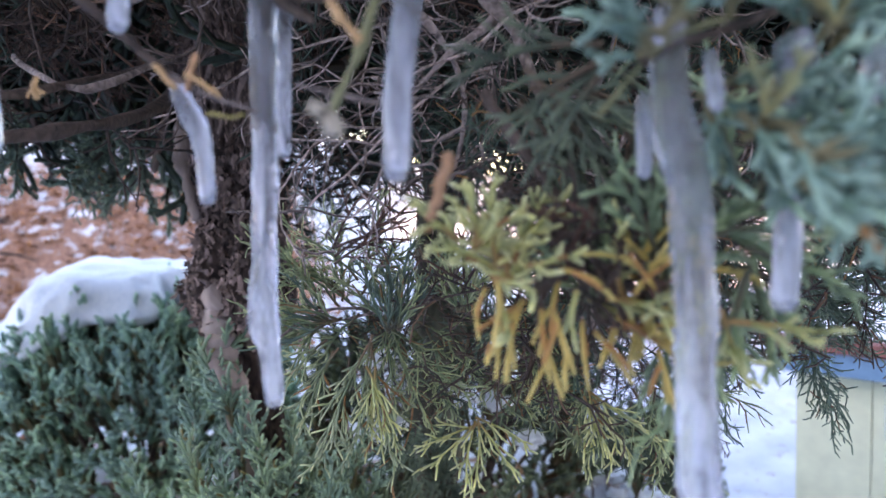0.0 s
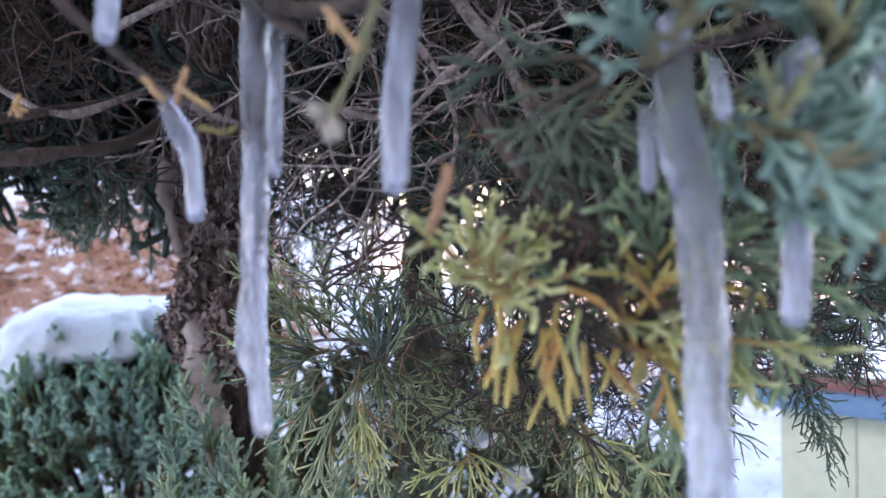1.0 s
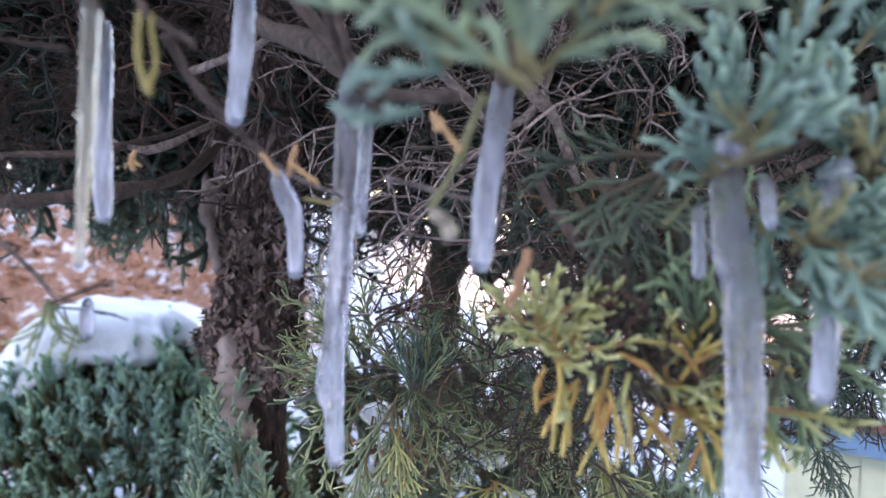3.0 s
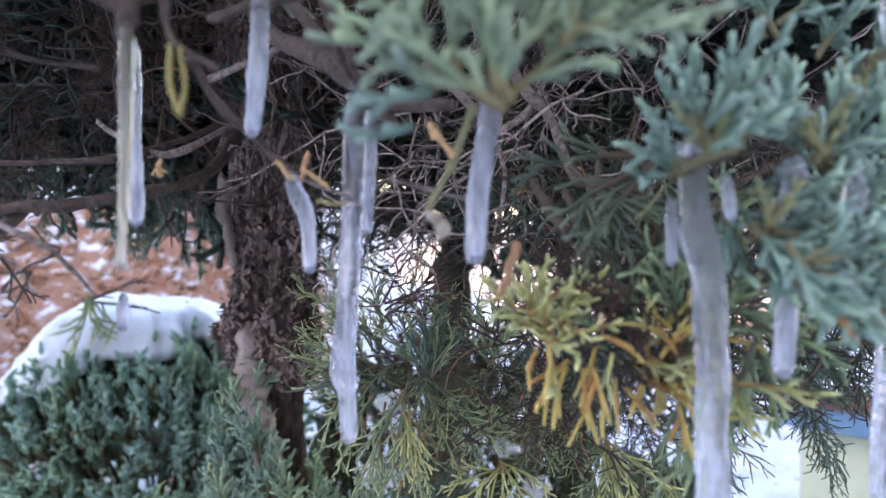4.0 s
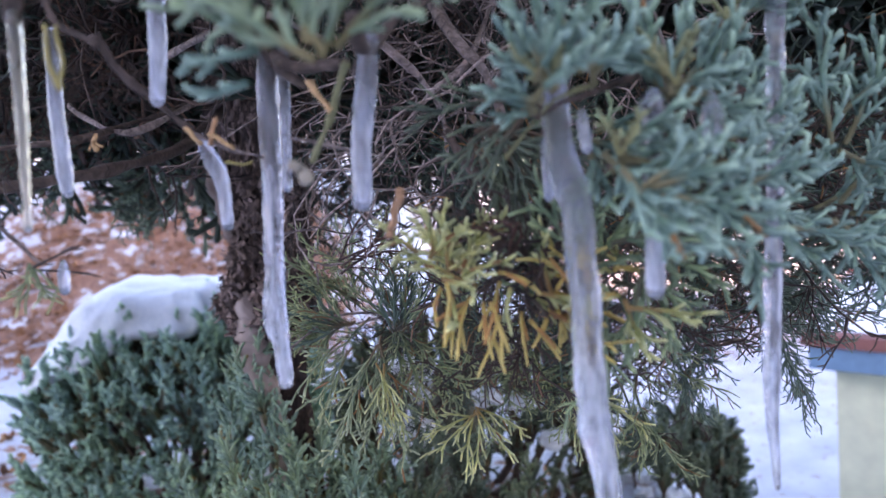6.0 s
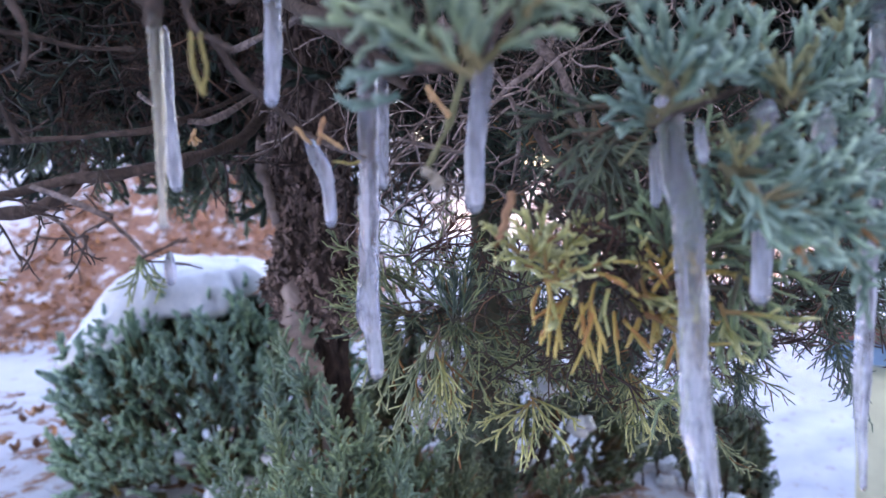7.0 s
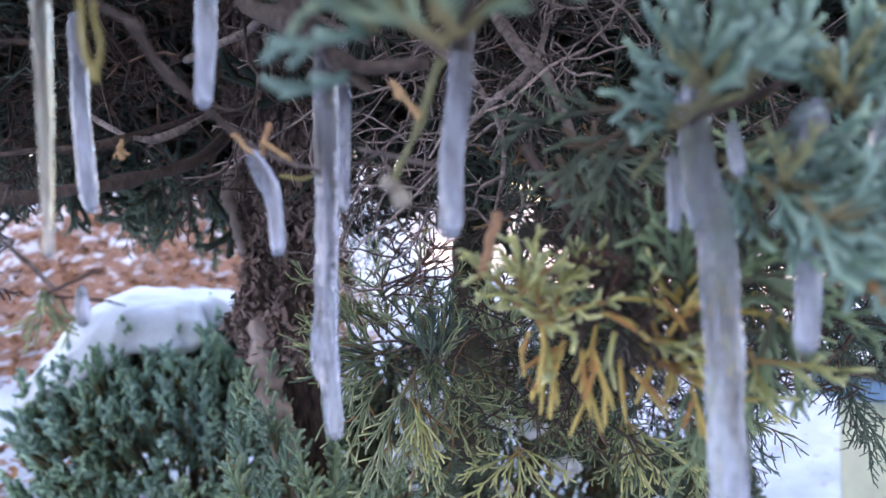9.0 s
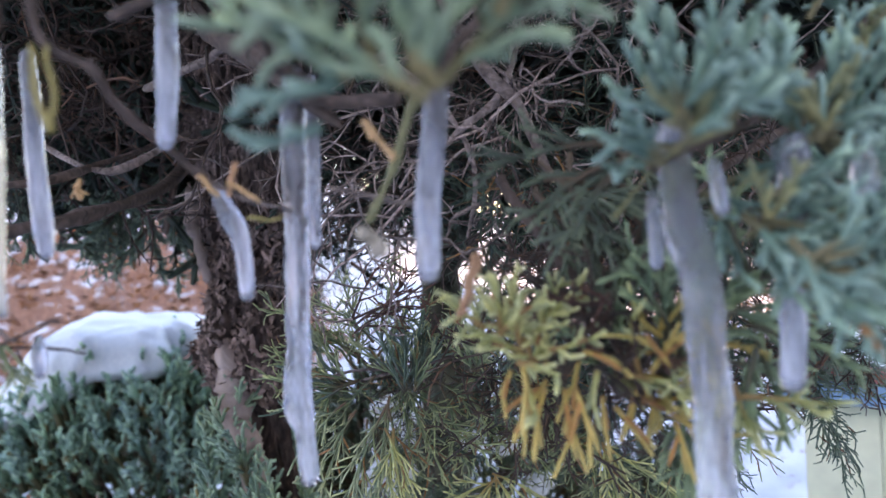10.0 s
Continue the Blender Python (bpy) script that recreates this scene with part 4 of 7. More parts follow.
foliage_spray("fan", TEAL, (0.2070, 0.3100, 0.7830), (0.56, 0.02, -0.83), 0.0529, 199)
foliage_spray("fan", TEAL, (0.2050, 0.3090, 0.7820), (0.86, 0.03, -0.50), 0.0467, 200)
foliage_spray("fan", TEAL, (0.2200, 0.3200, 0.7840), (1.00, 0.07, 0.03), 0.0463, 201)
foliage_spray("fan", TEAL, (0.2060, 0.3280, 0.7870), (0.88, -0.08, 0.47), 0.0452, 202)
foliage_spray("fan", TEAL, (0.2100, 0.3100, 0.7900), (0.70, -0.07, 0.72), 0.0510, 203)
foliage_spray("fan", TEAL, (0.1610, 0.3030, 0.8120), (0.81, -0.20, 0.58), 0.0364, 204)
foliage_spray("fan", TEAL, (0.1710, 0.3080, 0.8240), (0.09, -0.03, 1.00), 0.0356, 205)
foliage_spray("fan", TEAL, (0.1720, 0.3120, 0.8210), (-0.73, 0.16, 0.68), 0.0353, 206)
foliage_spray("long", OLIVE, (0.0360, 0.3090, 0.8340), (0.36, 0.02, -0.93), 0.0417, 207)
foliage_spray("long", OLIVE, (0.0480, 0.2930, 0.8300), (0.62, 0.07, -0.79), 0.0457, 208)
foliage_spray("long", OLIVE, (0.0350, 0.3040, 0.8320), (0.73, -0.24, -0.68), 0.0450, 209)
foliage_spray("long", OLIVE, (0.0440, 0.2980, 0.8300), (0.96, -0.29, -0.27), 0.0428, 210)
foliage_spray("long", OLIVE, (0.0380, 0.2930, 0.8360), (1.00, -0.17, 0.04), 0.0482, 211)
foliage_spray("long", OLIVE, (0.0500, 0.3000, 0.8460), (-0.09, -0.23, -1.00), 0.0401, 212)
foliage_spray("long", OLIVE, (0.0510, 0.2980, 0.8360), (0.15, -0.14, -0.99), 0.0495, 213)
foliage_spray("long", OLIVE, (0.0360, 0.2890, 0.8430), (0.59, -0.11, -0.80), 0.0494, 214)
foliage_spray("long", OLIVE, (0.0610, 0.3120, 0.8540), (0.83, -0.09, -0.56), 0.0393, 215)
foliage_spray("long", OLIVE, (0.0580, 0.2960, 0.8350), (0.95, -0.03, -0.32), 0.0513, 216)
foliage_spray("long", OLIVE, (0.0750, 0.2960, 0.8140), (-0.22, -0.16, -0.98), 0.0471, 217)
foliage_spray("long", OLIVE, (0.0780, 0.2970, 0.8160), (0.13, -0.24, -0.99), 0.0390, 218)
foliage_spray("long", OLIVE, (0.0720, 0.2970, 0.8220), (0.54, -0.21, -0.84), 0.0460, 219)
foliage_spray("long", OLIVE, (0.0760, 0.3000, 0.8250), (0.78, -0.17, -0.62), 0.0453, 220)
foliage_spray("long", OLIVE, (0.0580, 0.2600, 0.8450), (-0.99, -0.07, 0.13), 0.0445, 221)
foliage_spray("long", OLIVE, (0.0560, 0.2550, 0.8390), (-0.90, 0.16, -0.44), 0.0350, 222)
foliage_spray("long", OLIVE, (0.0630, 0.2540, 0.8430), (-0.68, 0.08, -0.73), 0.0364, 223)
foliage_spray("tuft", PALE, (0.0250, 0.2830, 0.7750), (0.78, -0.18, 0.63), 0.0291, 224)
foliage_spray("tuft", PALE, (0.0270, 0.2920, 0.7720), (0.46, -0.24, 0.89), 0.0314, 225)
foliage_spray("tuft", PALE, (0.0280, 0.2910, 0.7680), (-0.07, -0.26, 1.00), 0.0247, 226)
foliage_spray("tuft", PALE, (0.0230, 0.2720, 0.7740), (-0.32, -0.16, 0.95), 0.0267, 227)
foliage_spray("tuft", PALE, (0.0260, 0.2800, 0.7730), (-0.64, -0.20, 0.77), 0.0265, 228)
foliage_spray("tuft", PALE, (0.0280, 0.2680, 0.7700), (-0.88, -0.25, 0.47), 0.0271, 229)
foliage_spray("tuft", PALE, (0.0110, 0.2820, 0.7820), (1.00, -0.44, -0.04), 0.0225, 230)
foliage_spray("tuft", PALE, (0.0150, 0.2640, 0.7810), (0.74, -0.38, 0.67), 0.0196, 231)
foliage_spray("tuft", PALE, (0.0160, 0.2730, 0.7820), (-0.05, -0.45, 1.00), 0.0187, 232)
foliage_spray("tuft", PALE, (0.0100, 0.2630, 0.7840), (-0.86, -0.54, 0.51), 0.0214, 233)
foliage_spray("tuft", PALE, (0.0230, 0.2630, 0.7670), (0.12, -0.40, -0.99), 0.0172, 234)
foliage_spray("tuft", PALE, (0.0200, 0.2580, 0.7720), (0.96, -0.24, -0.28), 0.0153, 235)
foliage_spray("tuft", PALE, (0.0250, 0.2780, 0.7650), (0.44, -0.44, 0.90), 0.0165, 236)
foliage_spray("tuft", PALE, (0.0320, 0.2610, 0.7750), (1.00, -0.27, 0.08), 0.0140, 237)
foliage_spray("tuft", PALE, (0.0340, 0.2790, 0.7650), (-0.52, -0.26, 0.85), 0.0168, 238)
foliage_spray("bunch", GOLD, (0.0190, 0.2690, 0.7670), (-0.46, 0.06, -0.89), 0.0093, 239, level=1)
foliage_spray("bunch", GOLD, (0.0220, 0.2580, 0.7710), (0.08, -0.09, -1.00), 0.0087, 240, level=1)
foliage_spray("bunch", GOLD, (0.0320, 0.2710, 0.7620), (-0.68, -0.21, -0.73), 0.0201, 241, level=1)
foliage_spray("bunch", GOLD, (0.0300, 0.2630, 0.7610), (-0.34, -0.02, -0.94), 0.0189, 242, level=1)
foliage_spray("bunch", GOLD, (0.0440, 0.2760, 0.7520), (-0.33, -0.18, -0.94), 0.0171, 243, level=1)
foliage_spray("bunch", GOLD, (0.0370, 0.2640, 0.7600), (0.01, -0.20, -1.00), 0.0155, 244, level=1)
foliage_spray("bunch", GOLD, (0.0400, 0.2590, 0.7610), (0.27, -0.11, -0.96), 0.0180, 245, level=1)
foliage_spray("bunch", GOLD, (0.0540, 0.2820, 0.7520), (-0.10, 0.01, -1.00), 0.0146, 246, level=1)
foliage_spray("bunch", GOLD, (0.0570, 0.2770, 0.7490), (0.65, -0.13, -0.76), 0.0152, 247, level=1)
foliage_spray("bunch", PALE, (0.0490, 0.2640, 0.7660), (-0.27, -0.09, -0.96), 0.0133, 248, level=1)
foliage_spray("bunch", PALE, (0.0570, 0.2850, 0.7590), (0.95, -0.05, -0.30), 0.0157, 249, level=1)
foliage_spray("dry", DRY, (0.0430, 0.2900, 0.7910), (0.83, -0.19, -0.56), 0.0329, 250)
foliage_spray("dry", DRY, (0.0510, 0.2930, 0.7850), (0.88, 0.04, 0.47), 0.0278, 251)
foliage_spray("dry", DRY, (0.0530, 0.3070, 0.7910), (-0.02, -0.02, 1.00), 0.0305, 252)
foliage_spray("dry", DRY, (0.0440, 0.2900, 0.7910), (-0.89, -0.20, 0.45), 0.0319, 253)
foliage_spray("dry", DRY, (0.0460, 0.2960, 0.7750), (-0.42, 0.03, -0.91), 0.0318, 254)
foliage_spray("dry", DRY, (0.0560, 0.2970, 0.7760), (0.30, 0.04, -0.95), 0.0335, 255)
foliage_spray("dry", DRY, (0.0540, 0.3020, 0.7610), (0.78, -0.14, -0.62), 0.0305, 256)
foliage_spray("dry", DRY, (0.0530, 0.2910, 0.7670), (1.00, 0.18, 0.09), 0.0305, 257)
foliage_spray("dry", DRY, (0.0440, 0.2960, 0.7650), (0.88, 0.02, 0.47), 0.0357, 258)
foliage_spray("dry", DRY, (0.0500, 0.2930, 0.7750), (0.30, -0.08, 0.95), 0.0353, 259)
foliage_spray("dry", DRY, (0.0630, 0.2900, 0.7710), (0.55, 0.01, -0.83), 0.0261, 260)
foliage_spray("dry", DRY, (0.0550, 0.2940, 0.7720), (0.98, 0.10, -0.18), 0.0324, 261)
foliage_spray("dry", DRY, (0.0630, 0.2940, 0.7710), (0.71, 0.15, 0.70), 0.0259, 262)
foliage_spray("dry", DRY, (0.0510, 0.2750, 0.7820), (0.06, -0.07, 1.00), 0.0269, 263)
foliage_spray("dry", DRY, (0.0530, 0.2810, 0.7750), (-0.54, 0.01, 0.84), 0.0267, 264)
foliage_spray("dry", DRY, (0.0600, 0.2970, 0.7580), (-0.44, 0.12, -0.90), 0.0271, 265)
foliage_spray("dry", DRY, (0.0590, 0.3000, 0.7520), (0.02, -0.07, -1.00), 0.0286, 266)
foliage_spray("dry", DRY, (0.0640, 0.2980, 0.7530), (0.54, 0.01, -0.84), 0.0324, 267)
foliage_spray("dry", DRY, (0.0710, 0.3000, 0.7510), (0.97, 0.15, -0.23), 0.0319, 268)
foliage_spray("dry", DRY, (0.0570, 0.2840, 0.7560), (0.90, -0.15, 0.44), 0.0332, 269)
foliage_spray("gold", GREEN, (0.0670, 0.2900, 0.7510), (0.75, -0.25, 0.66), 0.0271, 270)
foliage_spray("gold", GREEN, (0.0740, 0.2920, 0.7500), (0.38, -0.22, 0.92), 0.0301, 271)
foliage_spray("gold", GREEN, (0.0690, 0.2940, 0.7570), (-0.20, -0.20, 0.98), 0.0341, 272)
foliage_spray("gold", GREEN, (0.0650, 0.2940, 0.7500), (-0.66, 0.09, 0.75), 0.0328, 273)
foliage_spray("gold", GREEN, (0.0850, 0.2790, 0.7720), (0.76, -0.07, 0.65), 0.0334, 274)
foliage_spray("gold", GREEN, (0.0810, 0.2690, 0.7660), (0.67, 0.05, 0.74), 0.0349, 275)
foliage_spray("gold", GREEN, (0.0820, 0.2750, 0.7750), (0.16, -0.24, 0.99), 0.0303, 276)
foliage_spray("gold", GREEN, (0.0780, 0.2790, 0.7720), (0.04, -0.06, 1.00), 0.0326, 277)
foliage_spray("gold", GREEN, (0.0800, 0.2750, 0.7740), (-0.45, -0.19, 0.90), 0.0366, 278)
foliage_spray("gold", PALE, (0.0610, 0.2750, 0.7610), (1.00, -0.22, 0.08), 0.0208, 279)
foliage_spray("gold", PALE, (0.0790, 0.2910, 0.7600), (0.43, 0.04, 0.90), 0.0215, 280)
foliage_spray("gold", PALE, (0.0680, 0.2780, 0.7600), (-0.34, -0.16, 0.94), 0.0232, 281)
foliage_spray("bunch", GOLD, (0.0690, 0.2830, 0.7570), (-0.45, -0.25, -0.89), 0.0151, 282, level=1)
foliage_spray("bunch", GOLD, (0.0690, 0.2770, 0.7570), (0.21, -0.05, -0.98), 0.0136, 283, level=1)
foliage_spray("bunch", GOLD, (0.0690, 0.2810, 0.7600), (0.97, -0.16, -0.23), 0.0144, 284, level=1)
foliage_spray("bunch", GOLD, (0.0680, 0.2890, 0.7680), (0.99, -0.17, -0.13), 0.0157, 285, level=1)
foliage_spray("bunch", GOLD, (0.0690, 0.2680, 0.7630), (0.55, -0.05, 0.84), 0.0155, 286, level=1)
foliage_spray("bunch", GOLD, (0.0760, 0.2660, 0.7650), (-0.55, 0.02, 0.83), 0.0159, 287, level=1)
foliage_spray("bunch", GOLD, (0.0450, 0.2780, 0.7670), (-0.41, -0.43, -0.91), 0.0106, 288, level=1)
foliage_spray("bunch", GOLD, (0.0440, 0.2630, 0.7730), (1.00, -0.14, -0.08), 0.0119, 289, level=1)
foliage_spray("gold", GOLD, (0.0660, 0.2710, 0.7530), (0.86, 0.03, -0.51), 0.0302, 290)
foliage_spray("gold", GOLD, (0.0680, 0.2810, 0.7490), (1.00, 0.02, -0.04), 0.0260, 291)
foliage_spray("bunch", GOLD, (0.0790, 0.2760, 0.7420), (0.29, -0.10, -0.96), 0.0167, 292, level=1)
foliage_spray("gold", GREEN, (0.1060, 0.2650, 0.7700), (-0.25, 0.17, -0.97), 0.0404, 293)
foliage_spray("gold", GREEN, (0.1080, 0.2730, 0.7750), (0.30, -0.06, -0.96), 0.0370, 294)
foliage_spray("gold", GREEN, (0.1000, 0.2810, 0.7850), (0.83, -0.12, -0.55), 0.0341, 295)
foliage_spray("gold", GREEN, (0.1050, 0.2650, 0.7780), (0.96, -0.03, -0.27), 0.0347, 296)
foliage_spray("gold", GREEN, (0.0930, 0.2650, 0.7820), (0.96, -0.14, 0.29), 0.0309, 297)
foliage_spray("gold", GREEN, (0.1090, 0.2790, 0.7920), (0.99, 0.02, 0.12), 0.0351, 298)
foliage_spray("gold", GREEN, (0.1100, 0.2690, 0.7980), (0.83, 0.05, 0.55), 0.0341, 299)
foliage_spray("gold", GREEN, (0.1120, 0.2770, 0.7930), (0.56, 0.10, 0.83), 0.0374, 300)
foliage_spray("gold", GREEN, (0.1060, 0.2760, 0.8020), (-0.12, 0.15, 0.99), 0.0364, 301)
foliage_spray("gold", GREEN, (0.1200, 0.2920, 0.7880), (-0.51, -0.12, 0.86), 0.0314, 302)
foliage_spray("gold", PALE, (0.0980, 0.2670, 0.7570), (0.36, 0.13, -0.93), 0.0247, 303)
foliage_spray("gold", PALE, (0.0970, 0.2570, 0.7550), (1.00, -0.12, -0.05), 0.0304, 304)
foliage_spray("long", GREEN, (0.0950, 0.2890, 0.7600), (-0.33, -0.17, -0.94), 0.0518, 305)
foliage_spray("long", GREEN, (0.0800, 0.2820, 0.7690), (0.33, 0.19, -0.95), 0.0552, 306)
foliage_spray("long", GREEN, (0.0950, 0.2940, 0.7590), (0.80, -0.11, -0.60), 0.0443, 307)
foliage_spray("long", GREEN, (0.0980, 0.2980, 0.7610), (0.98, -0.10, -0.17), 0.0436, 308)
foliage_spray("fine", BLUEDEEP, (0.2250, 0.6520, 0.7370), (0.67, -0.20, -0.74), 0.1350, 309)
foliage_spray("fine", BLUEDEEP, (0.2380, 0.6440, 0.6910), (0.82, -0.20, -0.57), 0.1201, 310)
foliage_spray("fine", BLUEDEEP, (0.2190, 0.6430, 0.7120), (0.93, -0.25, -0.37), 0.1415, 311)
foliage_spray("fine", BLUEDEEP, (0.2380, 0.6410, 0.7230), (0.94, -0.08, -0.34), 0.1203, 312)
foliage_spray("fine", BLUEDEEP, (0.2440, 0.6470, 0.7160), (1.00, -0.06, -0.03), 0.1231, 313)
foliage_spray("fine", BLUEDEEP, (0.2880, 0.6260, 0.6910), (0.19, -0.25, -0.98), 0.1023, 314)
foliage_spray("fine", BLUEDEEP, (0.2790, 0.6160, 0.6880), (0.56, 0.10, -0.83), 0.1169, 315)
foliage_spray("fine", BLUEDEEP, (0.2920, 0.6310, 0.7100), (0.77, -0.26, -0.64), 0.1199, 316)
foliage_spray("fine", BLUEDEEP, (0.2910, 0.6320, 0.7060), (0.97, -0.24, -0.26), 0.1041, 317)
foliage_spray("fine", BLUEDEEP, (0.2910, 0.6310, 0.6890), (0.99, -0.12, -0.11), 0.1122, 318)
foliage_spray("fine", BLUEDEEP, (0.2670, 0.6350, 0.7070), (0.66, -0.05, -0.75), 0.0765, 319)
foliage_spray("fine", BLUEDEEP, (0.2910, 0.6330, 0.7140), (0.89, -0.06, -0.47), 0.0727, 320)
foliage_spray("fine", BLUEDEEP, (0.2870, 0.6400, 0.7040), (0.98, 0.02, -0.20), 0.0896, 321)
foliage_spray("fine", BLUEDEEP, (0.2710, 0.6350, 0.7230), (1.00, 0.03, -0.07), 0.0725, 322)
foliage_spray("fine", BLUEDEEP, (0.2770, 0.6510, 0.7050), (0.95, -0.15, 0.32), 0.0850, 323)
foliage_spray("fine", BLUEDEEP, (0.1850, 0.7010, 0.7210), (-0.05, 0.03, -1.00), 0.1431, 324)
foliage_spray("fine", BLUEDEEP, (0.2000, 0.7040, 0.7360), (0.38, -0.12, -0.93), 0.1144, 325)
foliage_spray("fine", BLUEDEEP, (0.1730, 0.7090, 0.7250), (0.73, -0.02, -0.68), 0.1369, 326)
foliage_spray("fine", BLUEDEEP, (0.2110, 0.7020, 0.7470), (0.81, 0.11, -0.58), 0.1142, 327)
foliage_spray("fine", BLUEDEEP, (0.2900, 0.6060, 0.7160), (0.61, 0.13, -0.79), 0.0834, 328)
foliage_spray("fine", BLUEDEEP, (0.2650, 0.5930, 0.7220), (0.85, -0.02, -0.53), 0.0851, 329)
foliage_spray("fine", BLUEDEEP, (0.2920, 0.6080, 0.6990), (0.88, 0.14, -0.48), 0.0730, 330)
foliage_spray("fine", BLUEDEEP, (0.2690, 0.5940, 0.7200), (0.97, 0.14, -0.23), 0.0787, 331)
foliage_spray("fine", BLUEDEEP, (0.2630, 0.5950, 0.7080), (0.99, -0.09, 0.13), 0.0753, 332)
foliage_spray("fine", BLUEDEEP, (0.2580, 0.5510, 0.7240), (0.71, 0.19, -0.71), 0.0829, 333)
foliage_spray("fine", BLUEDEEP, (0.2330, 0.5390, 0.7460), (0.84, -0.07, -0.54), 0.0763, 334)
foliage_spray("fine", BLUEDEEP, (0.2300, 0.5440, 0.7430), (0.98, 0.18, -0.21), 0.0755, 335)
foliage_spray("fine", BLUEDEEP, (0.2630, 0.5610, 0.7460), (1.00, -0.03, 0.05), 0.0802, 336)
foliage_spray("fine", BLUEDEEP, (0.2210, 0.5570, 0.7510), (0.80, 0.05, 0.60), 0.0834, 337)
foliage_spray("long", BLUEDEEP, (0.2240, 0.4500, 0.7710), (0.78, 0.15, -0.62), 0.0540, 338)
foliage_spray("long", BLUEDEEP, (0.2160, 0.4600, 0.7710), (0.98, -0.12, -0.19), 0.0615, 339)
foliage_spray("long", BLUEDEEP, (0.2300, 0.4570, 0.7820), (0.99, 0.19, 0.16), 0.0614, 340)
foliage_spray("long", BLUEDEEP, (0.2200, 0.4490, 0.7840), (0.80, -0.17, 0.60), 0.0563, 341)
foliage_spray("tassel", FINE, (-0.0550, 0.5510, 0.6850), (-0.55, -0.11, -0.84), 0.0934, 342)
foliage_spray("tassel", FINE, (-0.0520, 0.5540, 0.6920), (-0.32, -0.18, -0.95), 0.0791, 343)
foliage_spray("tassel", FINE, (-0.0550, 0.5710, 0.6820), (0.00, 0.07, -1.00), 0.0973, 344)
foliage_spray("tassel", FINE, (-0.0560, 0.5670, 0.6830), (0.21, 0.00, -0.98), 0.0973, 345)
foliage_spray("fine", DEEP, (-0.0780, 0.5600, 0.7030), (-0.81, -0.18, 0.59), 0.0600, 346)
foliage_spray("fine", DEEP, (-0.0780, 0.5760, 0.7000), (-0.95, 0.06, 0.30), 0.0684, 347)
foliage_spray("fine", DEEP, (-0.0790, 0.5680, 0.7010), (-0.99, -0.00, -0.12), 0.0539, 348)
foliage_spray("fine", DEEP, (-0.0770, 0.5770, 0.7010), (-0.95, -0.04, -0.32), 0.0606, 349)
foliage_spray("fine", DEEP, (-0.0630, 0.5710, 0.7050), (-0.74, -0.01, -0.68), 0.0661, 350)
foliage_spray("fine", DEEP, (-0.0620, 0.5710, 0.7180), (0.56, 0.03, 0.83), 0.0640, 351)
foliage_spray("fine", DEEP, (-0.0780, 0.5870, 0.7120), (0.25, 0.17, 0.97), 0.0723, 352)
foliage_spray("fine", DEEP, (-0.0580, 0.5860, 0.7320), (-0.08, 0.19, 1.00), 0.0660, 353)
foliage_spray("fine", DEEP, (-0.0630, 0.5730, 0.7300), (-0.44, 0.14, 0.90), 0.0730, 354)
foliage_spray("fine", DEEP, (-0.0800, 0.5850, 0.7080), (-0.59, -0.10, 0.81), 0.0650, 355)
foliage_spray("fine", DEEP, (-0.0770, 0.5830, 0.7190), (-0.78, -0.04, 0.63), 0.0815, 356)
foliage_spray("tassel", FINE, (-0.0850, 0.5510, 0.6900), (-0.84, -0.26, -0.54), 0.0592, 357)
foliage_spray("tassel", FINE, (-0.0780, 0.5580, 0.6820), (-0.72, -0.14, -0.70), 0.0578, 358)
foliage_spray("tassel", FINE, (-0.0820, 0.5580, 0.6800), (-0.41, 0.03, -0.91), 0.0714, 359)
foliage_spray("tassel", FINE, (-0.0720, 0.5700, 0.6710), (-0.22, -0.12, -0.97), 0.0603, 360)
foliage_spray("fine", DEEP, (-0.0360, 0.5930, 0.7050), (-0.25, 0.05, -0.97), 0.1018, 361)
foliage_spray("fine", DEEP, (-0.0450, 0.5930, 0.7000), (0.06, 0.00, -1.00), 0.0940, 362)
foliage_spray("fine", DEEP, (-0.0140, 0.6000, 0.6860), (0.41, 0.17, -0.91), 0.0837, 363)
foliage_spray("fine", DEEP, (-0.0480, 0.5880, 0.6980), (0.71, -0.14, -0.71), 0.0953, 364)
foliage_spray("fine", DEEP, (-0.0210, 0.6030, 0.6910), (0.91, 0.07, -0.42), 0.0783, 365)
foliage_spray("fine", DEEP, (-0.0050, 0.5690, 0.7190), (0.98, 0.16, 0.18), 0.0600, 366)
foliage_spray("fine", DEEP, (0.0030, 0.5860, 0.7050), (0.81, 0.20, 0.59), 0.0625, 367)
foliage_spray("fine", DEEP, (0.0020, 0.5820, 0.7170), (0.49, 0.02, 0.87), 0.0542, 368)
foliage_spray("fine", DEEP, (0.0170, 0.5760, 0.7260), (0.16, -0.04, 0.99), 0.0584, 369)
foliage_spray("fine", DEEP, (0.0180, 0.5710, 0.7120), (-0.37, -0.16, 0.93), 0.0512, 370)
foliage_spray("fine", DEEP, (0.0200, 0.6180, 0.6750), (-0.45, 0.08, -0.89), 0.0777, 371)
foliage_spray("fine", DEEP, (0.0380, 0.6130, 0.6880), (-0.01, 0.18, -1.00), 0.0855, 372)
foliage_spray("fine", DEEP, (0.0520, 0.6270, 0.6900), (0.45, 0.09, -0.89), 0.0838, 373)
foliage_spray("fine", DEEP, (0.0090, 0.6140, 0.6920), (0.92, 0.03, -0.39), 0.0887, 374)
foliage_spray("tassel", PALE, (0.0260, 0.5800, 0.6130), (-0.96, -0.13, -0.27), 0.0562, 375)
